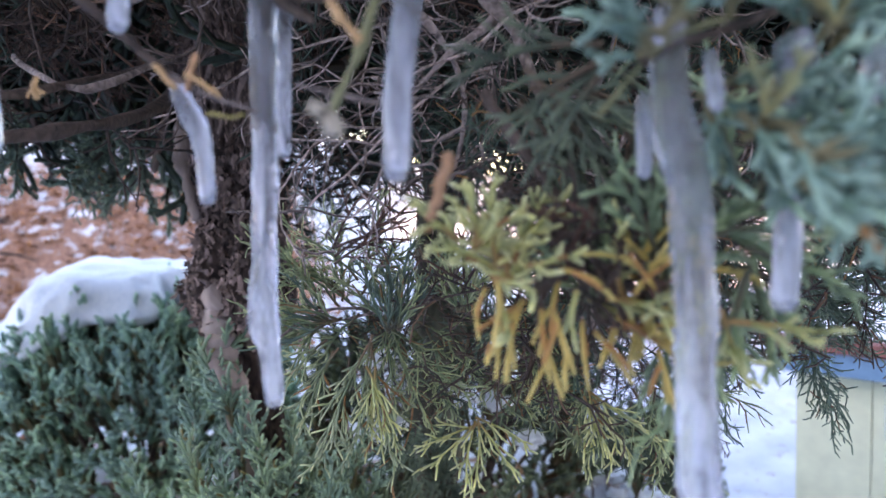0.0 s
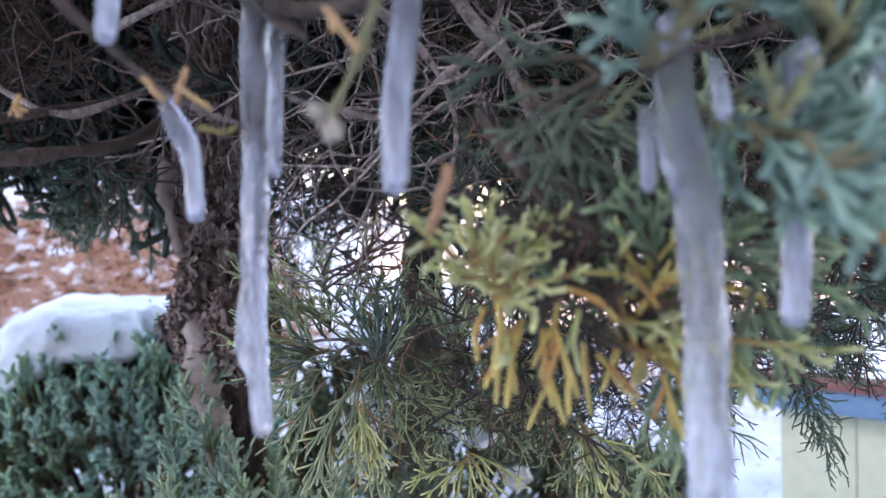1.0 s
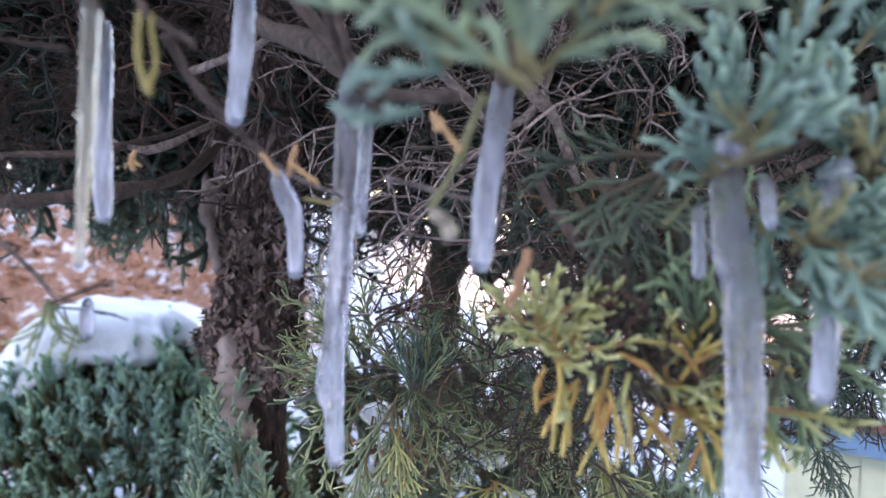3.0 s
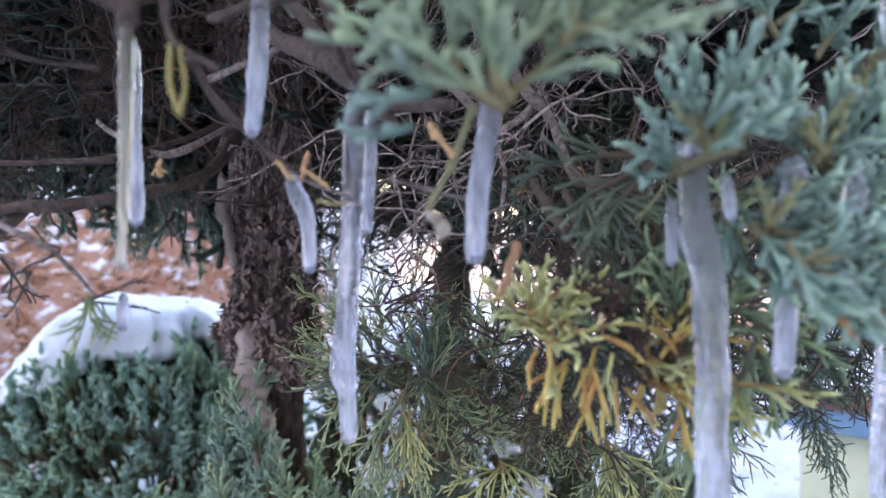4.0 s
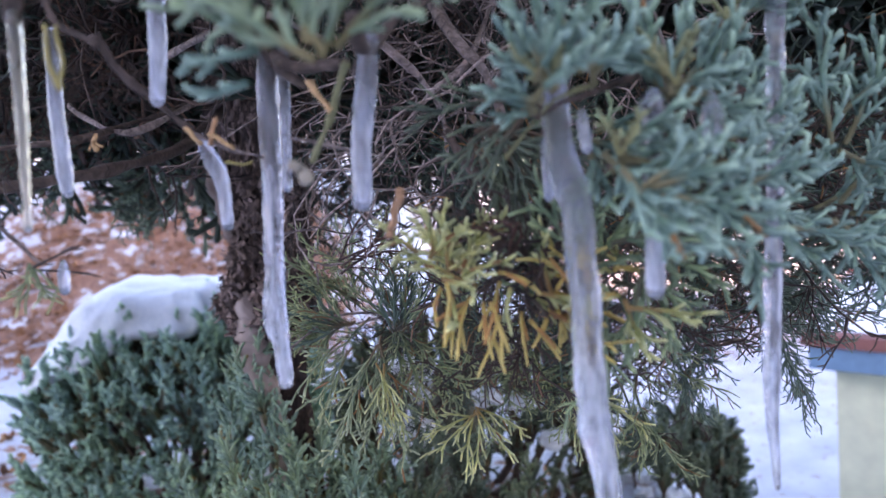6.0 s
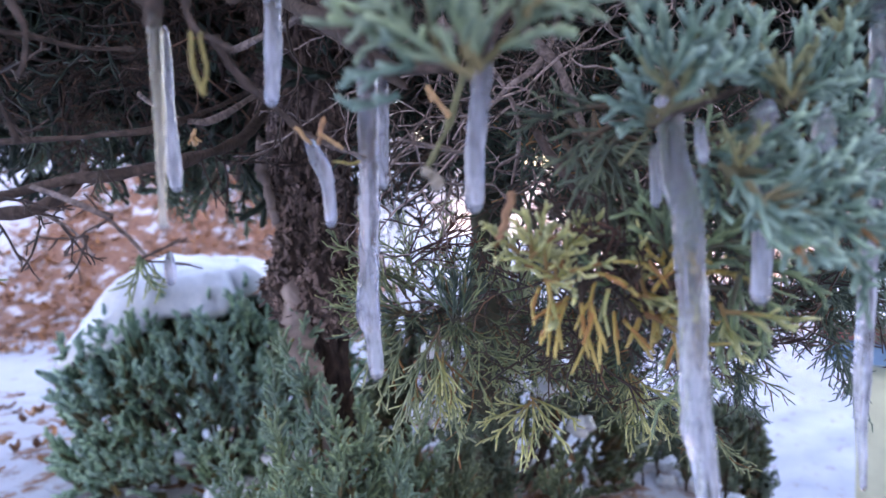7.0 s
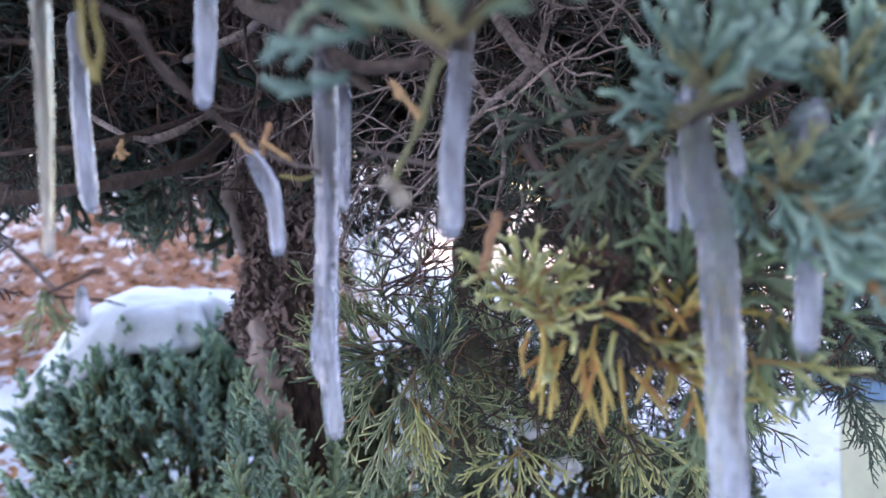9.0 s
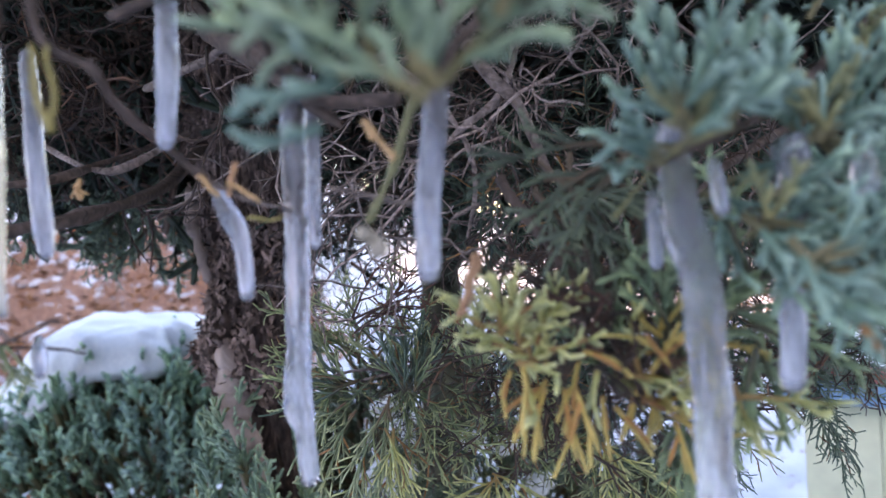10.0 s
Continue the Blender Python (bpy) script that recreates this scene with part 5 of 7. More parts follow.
foliage_spray("tassel", PALE, (0.0230, 0.5700, 0.6170), (-0.77, -0.12, -0.64), 0.0504, 376)
foliage_spray("tassel", PALE, (0.0220, 0.5730, 0.6180), (-0.38, -0.31, -0.92), 0.0511, 377)
foliage_spray("tassel", PALE, (0.0240, 0.5710, 0.6200), (0.00, -0.31, -1.00), 0.0550, 378)
foliage_spray("tassel", PALE, (0.0240, 0.5710, 0.6180), (0.53, -0.38, -0.85), 0.0442, 379)
foliage_spray("tassel", PALE, (0.0220, 0.5840, 0.6170), (0.92, -0.12, -0.39), 0.0462, 380)
foliage_spray("tassel", PALE, (0.1200, 0.5890, 0.6280), (-0.20, 0.04, -0.98), 0.0613, 381)
foliage_spray("tassel", PALE, (0.1120, 0.5880, 0.6350), (0.11, -0.09, -0.99), 0.0560, 382)
foliage_spray("tassel", PALE, (0.1080, 0.5880, 0.6300), (0.33, -0.16, -0.94), 0.0570, 383)
foliage_spray("tassel", PALE, (0.1140, 0.5830, 0.6290), (0.57, -0.07, -0.82), 0.0605, 384)
foliage_spray("tassel", PALE, (0.1100, 0.5720, 0.6380), (0.75, 0.08, -0.66), 0.0706, 385)
foliage_spray("fine", DEEP, (0.1140, 0.6070, 0.6480), (-0.79, 0.07, -0.61), 0.0609, 386)
foliage_spray("fine", DEEP, (0.1150, 0.5990, 0.6500), (-0.44, -0.09, -0.90), 0.0592, 387)
foliage_spray("fine", DEEP, (0.1130, 0.6070, 0.6380), (-0.23, -0.08, -0.97), 0.0680, 388)
foliage_spray("fine", DEEP, (0.1080, 0.5980, 0.6470), (0.30, -0.27, -0.95), 0.0687, 389)
foliage_spray("fine", DEEP, (0.1640, 0.5860, 0.6360), (-0.17, -0.22, -0.98), 0.0946, 390)
foliage_spray("fine", DEEP, (0.1450, 0.5810, 0.6370), (0.37, 0.00, -0.93), 0.0915, 391)
foliage_spray("fine", DEEP, (0.1540, 0.5900, 0.6490), (0.62, -0.06, -0.78), 0.0792, 392)
foliage_spray("fine", DEEP, (0.1570, 0.5870, 0.6540), (0.90, 0.09, -0.44), 0.0879, 393)
foliage_spray("fine", DEEP, (0.0990, 0.6200, 0.6700), (-0.73, 0.10, -0.69), 0.0940, 394)
foliage_spray("fine", DEEP, (0.0640, 0.6290, 0.6380), (-0.29, 0.13, -0.96), 0.0958, 395)
foliage_spray("fine", DEEP, (0.0790, 0.6270, 0.6610), (0.19, 0.05, -0.98), 0.0912, 396)
foliage_spray("fine", DEEP, (0.0810, 0.6210, 0.6330), (0.73, 0.11, -0.68), 0.0828, 397)
foliage_spray("fine", DEEP, (-0.0940, 0.5990, 0.7040), (-0.78, 0.06, 0.63), 0.0424, 398)
foliage_spray("fine", DEEP, (-0.0970, 0.6020, 0.6980), (-1.00, 0.19, 0.00), 0.0493, 399)
foliage_spray("fine", DEEP, (-0.1080, 0.6110, 0.6980), (-0.79, -0.07, -0.62), 0.0404, 400)
foliage_spray("fine", BLUEDEEP, (0.1990, 0.5890, 0.6790), (0.43, 0.16, -0.90), 0.0925, 401)
foliage_spray("fine", BLUEDEEP, (0.1890, 0.5940, 0.6640), (0.60, 0.15, -0.80), 0.0773, 402)
foliage_spray("fine", BLUEDEEP, (0.1860, 0.5950, 0.6620), (0.92, 0.05, -0.40), 0.0850, 403)
foliage_spray("fine", BLUEDEEP, (0.1900, 0.5950, 0.6760), (0.99, -0.04, -0.16), 0.0867, 404)
foliage_spray("fine", BLUEDEEP, (0.2100, 0.6050, 0.6810), (0.96, 0.04, 0.28), 0.0896, 405)
foliage_spray("fine", DEEP, (-0.1030, 0.5920, 0.6980), (-0.98, 0.09, 0.18), 0.0534, 406)
foliage_spray("fine", DEEP, (-0.1010, 0.5920, 0.6940), (-0.99, -0.27, -0.17), 0.0468, 407)
foliage_spray("fine", DEEP, (-0.0900, 0.5730, 0.6990), (-0.93, -0.11, -0.38), 0.0529, 408)
foliage_spray("fine", DEEP, (-0.0950, 0.5680, 0.6970), (-0.56, -0.22, -0.83), 0.0433, 409)
foliage_spray("fine", DEEP, (-0.0870, 0.6090, 0.7060), (0.01, -0.03, 1.00), 0.0532, 410)
foliage_spray("fine", DEEP, (-0.0960, 0.6120, 0.7050), (-0.51, 0.16, 0.86), 0.0487, 411)
foliage_spray("fine", DEEP, (-0.0790, 0.5920, 0.7190), (-0.73, 0.06, 0.68), 0.0567, 412)
foliage_spray("fine", DEEP, (-0.0950, 0.5890, 0.7200), (-0.96, 0.20, 0.29), 0.0544, 413)
foliage_spray("fine", DEEP, (-0.0630, 0.6010, 0.7200), (0.91, -0.01, 0.42), 0.0512, 414)
foliage_spray("fine", DEEP, (-0.0510, 0.6080, 0.7120), (0.63, 0.14, 0.78), 0.0498, 415)
foliage_spray("fine", DEEP, (-0.0800, 0.5940, 0.7240), (0.23, -0.15, 0.97), 0.0487, 416)
foliage_spray("fine", DEEP, (-0.0430, 0.6070, 0.7240), (-0.14, 0.05, 0.99), 0.0395, 417)
foliage_spray("fine", DEEP, (-0.0670, 0.5930, 0.7040), (-0.53, 0.17, 0.85), 0.0503, 418)
foliage_spray("fine", DEEP, (0.0070, 0.5990, 0.7070), (0.58, -0.00, 0.81), 0.0386, 419)
foliage_spray("fine", DEEP, (-0.0010, 0.6120, 0.6980), (-0.03, 0.06, 1.00), 0.0430, 420)
foliage_spray("fine", DEEP, (-0.0240, 0.5940, 0.7300), (-0.67, -0.17, 0.74), 0.0351, 421)
foliage_spray("fine", DEEP, (-0.0070, 0.5980, 0.7100), (-0.91, -0.14, 0.41), 0.0405, 422)
foliage_spray("tassel", PALE, (-0.0520, 0.5610, 0.6630), (-0.28, -0.10, -0.96), 0.0595, 423)
foliage_spray("tassel", PALE, (-0.0500, 0.5450, 0.6700), (0.05, -0.05, -1.00), 0.0578, 424)
foliage_spray("tassel", PALE, (-0.0560, 0.5400, 0.6720), (0.29, 0.04, -0.96), 0.0582, 425)
foliage_spray("dry", DEADBROWN, (-0.0600, 0.4400, 0.7670), (0.97, 0.00, 0.25), 0.0457, 426)
foliage_spray("dry", DEADBROWN, (-0.0620, 0.4570, 0.7560), (0.81, -0.06, 0.59), 0.0411, 427)
foliage_spray("dry", DEADBROWN, (-0.0610, 0.4530, 0.7610), (0.68, 0.10, 0.74), 0.0429, 428)
foliage_spray("dry", DEADBROWN, (-0.0620, 0.4550, 0.7660), (0.29, -0.02, 0.96), 0.0395, 429)
foliage_spray("dry", DEADBROWN, (-0.0390, 0.4710, 0.7690), (0.98, -0.17, -0.18), 0.0228, 430)
foliage_spray("dry", DEADBROWN, (-0.0430, 0.4610, 0.7700), (0.69, -0.15, 0.72), 0.0290, 431)
foliage_spray("dry", DEADBROWN, (0.0180, 0.4710, 0.7430), (0.44, -0.10, 0.90), 0.0293, 432)
foliage_spray("dry", DEADBROWN, (0.0150, 0.4740, 0.7420), (-0.26, 0.12, 0.97), 0.0257, 433)
foliage_spray("dry", DEADBROWN, (0.0130, 0.4710, 0.7420), (-0.76, -0.20, 0.65), 0.0273, 434)
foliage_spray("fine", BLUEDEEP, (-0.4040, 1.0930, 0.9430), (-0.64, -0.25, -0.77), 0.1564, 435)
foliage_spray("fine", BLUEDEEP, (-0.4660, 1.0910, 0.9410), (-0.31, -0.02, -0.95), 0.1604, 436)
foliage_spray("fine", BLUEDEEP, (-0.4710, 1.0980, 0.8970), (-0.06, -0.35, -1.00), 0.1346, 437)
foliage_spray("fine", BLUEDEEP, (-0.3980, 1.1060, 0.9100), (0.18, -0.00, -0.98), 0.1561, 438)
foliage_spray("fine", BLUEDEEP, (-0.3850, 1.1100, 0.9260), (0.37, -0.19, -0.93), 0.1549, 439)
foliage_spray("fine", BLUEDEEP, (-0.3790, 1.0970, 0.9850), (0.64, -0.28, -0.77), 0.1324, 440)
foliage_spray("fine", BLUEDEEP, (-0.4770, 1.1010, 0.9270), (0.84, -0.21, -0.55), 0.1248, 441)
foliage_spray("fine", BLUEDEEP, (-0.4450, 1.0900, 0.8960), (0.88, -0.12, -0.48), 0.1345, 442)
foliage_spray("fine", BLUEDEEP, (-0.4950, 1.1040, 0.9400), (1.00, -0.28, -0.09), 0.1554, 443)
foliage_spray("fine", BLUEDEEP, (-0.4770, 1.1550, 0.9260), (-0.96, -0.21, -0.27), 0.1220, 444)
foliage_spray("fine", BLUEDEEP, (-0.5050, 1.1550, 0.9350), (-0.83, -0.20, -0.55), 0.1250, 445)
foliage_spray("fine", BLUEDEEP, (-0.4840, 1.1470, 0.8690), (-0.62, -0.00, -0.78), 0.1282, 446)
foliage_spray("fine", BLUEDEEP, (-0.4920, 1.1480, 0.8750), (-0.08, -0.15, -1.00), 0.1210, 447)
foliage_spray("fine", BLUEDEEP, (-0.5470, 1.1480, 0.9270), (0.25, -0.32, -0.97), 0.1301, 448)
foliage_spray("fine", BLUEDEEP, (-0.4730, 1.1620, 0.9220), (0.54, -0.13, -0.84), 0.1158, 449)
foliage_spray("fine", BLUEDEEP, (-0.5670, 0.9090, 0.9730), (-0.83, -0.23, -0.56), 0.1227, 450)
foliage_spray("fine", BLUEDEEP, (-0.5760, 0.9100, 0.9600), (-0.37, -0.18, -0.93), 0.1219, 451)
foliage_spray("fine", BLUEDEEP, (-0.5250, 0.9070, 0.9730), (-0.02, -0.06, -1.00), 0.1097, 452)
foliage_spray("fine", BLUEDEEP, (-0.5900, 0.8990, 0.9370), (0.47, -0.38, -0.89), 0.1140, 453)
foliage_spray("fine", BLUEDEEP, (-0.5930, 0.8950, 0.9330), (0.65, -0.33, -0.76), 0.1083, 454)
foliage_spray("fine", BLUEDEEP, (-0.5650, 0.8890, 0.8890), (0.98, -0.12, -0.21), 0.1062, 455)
foliage_spray("fine", DRY, (-0.4410, 0.7910, 0.9750), (-0.72, -0.01, -0.70), 0.1050, 456)
foliage_spray("fine", DRY, (-0.4480, 0.7900, 0.9450), (-0.14, -0.31, -0.99), 0.1299, 457)
foliage_spray("fine", DRY, (-0.4290, 0.7900, 0.9850), (0.40, -0.01, -0.92), 0.1254, 458)
foliage_spray("fine", DRY, (-0.4120, 0.7960, 0.9790), (0.92, -0.29, -0.40), 0.1251, 459)
foliage_spray("fine", BLUEDEEP, (-0.2210, 1.1040, 0.8040), (-0.76, -0.15, -0.64), 0.1094, 460)
foliage_spray("fine", BLUEDEEP, (-0.1900, 1.0880, 0.8170), (-0.30, -0.07, -0.95), 0.0992, 461)
foliage_spray("fine", BLUEDEEP, (-0.1900, 1.0980, 0.8170), (0.41, -0.34, -0.91), 0.0989, 462)
foliage_spray("fine", BLUEDEEP, (-0.1880, 1.0950, 0.8230), (0.84, -0.07, -0.54), 0.0931, 463)
foliage_spray("fine", DRY, (-0.1690, 0.7620, 0.8080), (-0.09, -0.28, -1.00), 0.0796, 464)
foliage_spray("fine", DRY, (-0.1550, 0.7550, 0.8190), (0.85, -0.22, -0.52), 0.0863, 465)
foliage_spray("fine", DRY, (-0.1800, 0.7520, 0.8140), (0.82, -0.18, 0.57), 0.0797, 466)
foliage_spray("dry", DRY, (-0.1780, 0.2870, 0.7860), (0.99, 0.09, -0.17), 0.0268, 467, level=1)
foliage_spray("dry", DRY, (-0.1720, 0.2780, 0.7870), (0.93, 0.00, 0.36), 0.0274, 468, level=1)
foliage_spray("fine", DEEP, (-0.1690, 0.2730, 0.7850), (-0.49, 0.07, -0.87), 0.0175, 469, level=1)
foliage_spray("fine", DEEP, (-0.1690, 0.2720, 0.7890), (-0.28, -0.16, -0.96), 0.0191, 470, level=1)
foliage_spray("fine", DEEP, (-0.1680, 0.2710, 0.7900), (0.10, 0.11, -0.99), 0.0168, 471, level=1)
foliage_spray("fine", DEEP, (-0.1760, 0.2870, 0.7860), (0.06, 0.08, -1.00), 0.0187, 472, level=1)
foliage_spray("fine", DEEP, (-0.1700, 0.2770, 0.7870), (0.33, -0.14, -0.94), 0.0162, 473, level=1)
foliage_spray("fine", DEEP, (-0.1740, 0.2860, 0.7860), (0.54, -0.10, -0.84), 0.0182, 474, level=1)
foliage_spray("dry", DRY, (-0.2100, 0.3200, 0.8320), (-0.31, -0.09, -0.95), 0.0150, 475, level=1)
foliage_spray("dry", DRY, (-0.2220, 0.3420, 0.8330), (-0.09, 0.06, -1.00), 0.0145, 476, level=1)
foliage_spray("dry", DRY, (-0.2140, 0.3320, 0.8320), (0.44, 0.18, -0.90), 0.0151, 477, level=1)
foliage_spray("dry", DRY, (-0.1860, 0.2840, 0.8090), (-0.97, 0.08, 0.25), 0.0298, 478, level=1)
foliage_spray("dry", DRY, (-0.1870, 0.2850, 0.8080), (-0.89, -0.07, -0.46), 0.0300, 479, level=1)
foliage_spray("dry", DRY, (-0.2020, 0.2880, 0.7990), (-1.00, 0.09, -0.05), 0.0286, 480, level=1)
foliage_spray("dry", DRY, (-0.2000, 0.2850, 0.7990), (-0.64, -0.05, -0.77), 0.0259, 481, level=1)
foliage_spray("gold", FINE, (-0.3080, 0.3460, 0.8000), (-0.56, -0.19, -0.83), 0.0384, 482)
foliage_spray("gold", FINE, (-0.3140, 0.3390, 0.8000), (0.17, 0.13, -0.99), 0.0305, 483)
foliage_spray("gold", FINE, (-0.3230, 0.3490, 0.7890), (0.83, -0.01, -0.56), 0.0369, 484)
foliage_spray("gold", PALE, (-0.2210, 0.2220, 0.8450), (0.85, 0.12, 0.52), 0.0153, 485)
foliage_spray("gold", PALE, (-0.2110, 0.2080, 0.8410), (-0.70, 0.10, 0.72), 0.0183, 486)
foliage_spray("gold", PALE, (-0.2340, 0.2490, 0.8440), (-0.52, -0.12, -0.85), 0.0159, 487)
foliage_spray("gold", PALE, (-0.2390, 0.2500, 0.8470), (0.76, -0.06, -0.64), 0.0136, 488)
foliage_spray("tuft", PALE, (-0.1800, 0.1740, 0.8940), (0.95, -0.13, 0.31), 0.0203, 489)
foliage_spray("tuft", PALE, (-0.1850, 0.1770, 0.9000), (0.26, -0.07, 0.97), 0.0180, 490)
foliage_spray("tuft", PALE, (-0.1730, 0.1650, 0.8910), (-0.69, -0.11, 0.73), 0.0182, 491)
foliage_spray("fan", GREEN, (-0.1830, 0.2010, 0.9030), (1.00, 0.15, -0.03), 0.0198, 492)
foliage_spray("fan", GREEN, (-0.1830, 0.2050, 0.9040), (-0.55, -0.16, 0.83), 0.0198, 493)
foliage_spray("dry", DRY, (-0.2520, 0.3070, 0.8750), (-0.48, -0.03, -0.88), 0.0282, 494)
foliage_spray("dry", DRY, (-0.2560, 0.3030, 0.8740), (0.52, -0.02, -0.85), 0.0304, 495)
foliage_spray("dry", DRY, (-0.2440, 0.2950, 0.8820), (0.99, 0.13, 0.14), 0.0263, 496)
foliage_spray("dry", DRY, (-0.2900, 0.3370, 0.8160), (-0.64, 0.08, -0.77), 0.0303, 497)
foliage_spray("dry", DRY, (-0.2700, 0.3180, 0.8090), (0.36, -0.16, -0.93), 0.0283, 498)
foliage_spray("dry", DRY, (-0.2680, 0.3230, 0.8200), (0.96, -0.05, -0.28), 0.0341, 499)
foliage_spray("dry", DRY, (-0.2740, 0.3630, 0.8020), (-0.52, -0.01, -0.85), 0.0329, 500)
foliage_spray("dry", DRY, (-0.2610, 0.3580, 0.8070), (0.51, 0.14, -0.86), 0.0344, 501)
foliage_spray("dry", DRY, (-0.2850, 0.3680, 0.8120), (1.00, -0.00, -0.01), 0.0261, 502)
foliage_spray("fine", DRY, (-0.3510, 0.8050, 1.0640), (-0.76, -0.04, -0.65), 0.1075, 503)
foliage_spray("fine", DRY, (-0.3810, 0.8020, 1.0800), (-0.11, -0.04, -0.99), 0.1364, 504)
foliage_spray("fine", DRY, (-0.3120, 0.7880, 1.0240), (0.62, -0.09, -0.79), 0.1204, 505)
foliage_spray("fine", DRY, (-0.3580, 0.7990, 1.0510), (0.92, -0.18, -0.39), 0.1209, 506)
foliage_spray("fine", DRY, (-0.2590, 0.9020, 1.0830), (-0.77, -0.40, -0.64), 0.1060, 507)
foliage_spray("fine", DRY, (-0.2110, 0.9100, 1.0860), (-0.27, -0.27, -0.96), 0.1211, 508)
foliage_spray("fine", DRY, (-0.2500, 0.9030, 1.0230), (0.53, -0.02, -0.85), 0.1081, 509)
foliage_spray("fine", DRY, (-0.2310, 0.8930, 1.0620), (0.93, -0.40, -0.36), 0.1024, 510)
foliage_spray("gold", GREEN, (-0.1000, 0.2950, 0.9200), (0.99, 0.03, 0.11), 0.0306, 511)
foliage_spray("gold", GREEN, (-0.1050, 0.2890, 0.9150), (-0.43, -0.12, 0.90), 0.0278, 512)
foliage_spray("fan", TEAL, (-0.0990, 0.2100, 0.8970), (0.87, -0.14, 0.50), 0.0127, 513, level=1)


# upright dark tufts over the fine sprays
for i in range(11):
    q = -0.75 + 0.15 * i
    foliage_spray("sprig", BLUEDEEP if i % 3 else DEEP, (-0.037 + 0.004 * math.sin(i * 2.3), 0.560 + 0.006 * math.cos(i * 1.7), 0.694), (math.sin(q), -0.12, math.cos(q)), 0.050 + 0.014 * math.sin(i * 1.9 + 1), 600 + i)
for i in range(6):
    q = -0.7 + 0.28 * i
    foliage_spray("sprig", DEEP, (0.014 + 0.003 * math.sin(i * 2.3), 0.545, 0.708), (math.sin(q), -0.15, math.cos(q)), 0.034 + 0.010 * math.sin(i * 1.9), 620 + i)
for i in range(6):
    q = -1.9 + 0.30 * i
    foliage_spray("sprig", DEEP if i % 2 else BLUEDEEP, (-0.088, 0.556 + 0.004 * i, 0.700), (math.sin(q), -0.1, math.cos(q)), 0.052 + 0.010 * math.sin(i * 2.9), 630 + i)
# short golden tufts at the right end of the yellow spray, dry twigs in its heart
rng_tuft = np.random.default_rng(77)
for i in range(14):
    p = (rng_tuft.uniform(0.072, 0.100), rng_tuft.uniform(0.268, 0.290), rng_tuft.uniform(0.748, 0.778))
    d = (rng_tuft.normal(0.1, 0.6), -0.35, rng_tuft.normal(0.1, 0.6))
    foliage_spray("tuft", GOLD if i % 3 else PALE, p, d, rng_tuft.uniform(0.011, 0.018), 700 + i, level=1)
for i in range(8):
    p = (rng_tuft.uniform(0.046, 0.064), rng_tuft.uniform(0.272, 0.285), rng_tuft.uniform(0.762, 0.790))
    d = (rng_tuft.normal(0.2, 0.7), -0.25, rng_tuft.normal(0, 0.7))
    foliage_spray("dry", DRY if i % 2 else DEADBROWN, p, d, rng_tuft.uniform(0.018, 0.028), 730 + i)
# olive hearts of the blue-green sprays
for i, (x, y, z) in enumerate([(0.112, 0.222, 0.842), (0.108, 0.222, 0.846), (0.066, 0.197, 0.842), (0.146, 0.262, 0.868), (0.088, 0.208, 0.818)]):
    for j in range(2):
        q = -0.6 + 0.9 * j + 0.3 * math.sin(i * 2.1)
        foliage_spray("tuft", HEART, (x, y, z), (math.sin(q), -0.3, math.cos(q)), 0.017, 650 + 2 * i + j, level=1)

# bare inner twigs
def tangle():
    rng = np.random.default_rng(21)
    b = Buf()
    st = STYLES["bare"]
    for i in range(85):
        p = np.array((rng.uniform(-0.06, 0.24), rng.uniform(0.42, 0.75), rng.uniform(0.83, 1.08)))
        d = unit((rng.normal(-0.5, 0.5), rng.normal(-0.4, 0.3), rng.normal(-0.25, 0.45)))
        spray(b, rng, p, d, rng.uniform(0.08, 0.2), st, 2, unit(rng.normal(0, 1, 3)))
    tree_part("twig_tangle", b, TWIG, "tangle of bare grey-brown inner twigs", "stuff")
    b = Buf()
    for i in range(62):
        p = np.array((rng.uniform(-0.55, 0.05), rng.uniform(0.45, 0.9), rng.uniform(0.88, 1.15)))
        p[2] += 0.07 * smooth((-0.2 - p[0]) / 0.1)
        d = unit((rng.normal(0.0, 0.6), rng.normal(-0.4, 0.3), rng.normal(-0.2, 0.5)))
        spray(b, rng, p, d, rng.uniform(0.08, 0.2), st, 2, unit(rng.normal(0, 1, 3)))
    tree_part("twig_tangle", b, BRANCH, "tangle of bare dark brown inner twigs", "stuff")


tangle()


def stamp(buf, templates, places, rng, scale=(0.8, 1.25)):
    """Many small sprays in one mesh: each of the given place and direction."""
    for p, d in places:
        v, f, t = templates[rng.integers(len(templates))]
        w = unit(d)
        u = unit(np.cross(w, unit(rng.normal(0, 1, 3))))
        m = np.stack([u, np.cross(w, u), w]) * rng.uniform(*scale)
        buf.add(v @ m + p, f, t)


def templates_of(style, length, count, level, seed):
    out = []
    for i in range(count):
        b = Buf()
        spray(b, np.random.default_rng(seed + i), (0, 0, 0), (0, 0, 1), length, STYLES[style], level, np.array((1.0, 0.0, 0.0)))
        out.append(b.arrays())
    return out


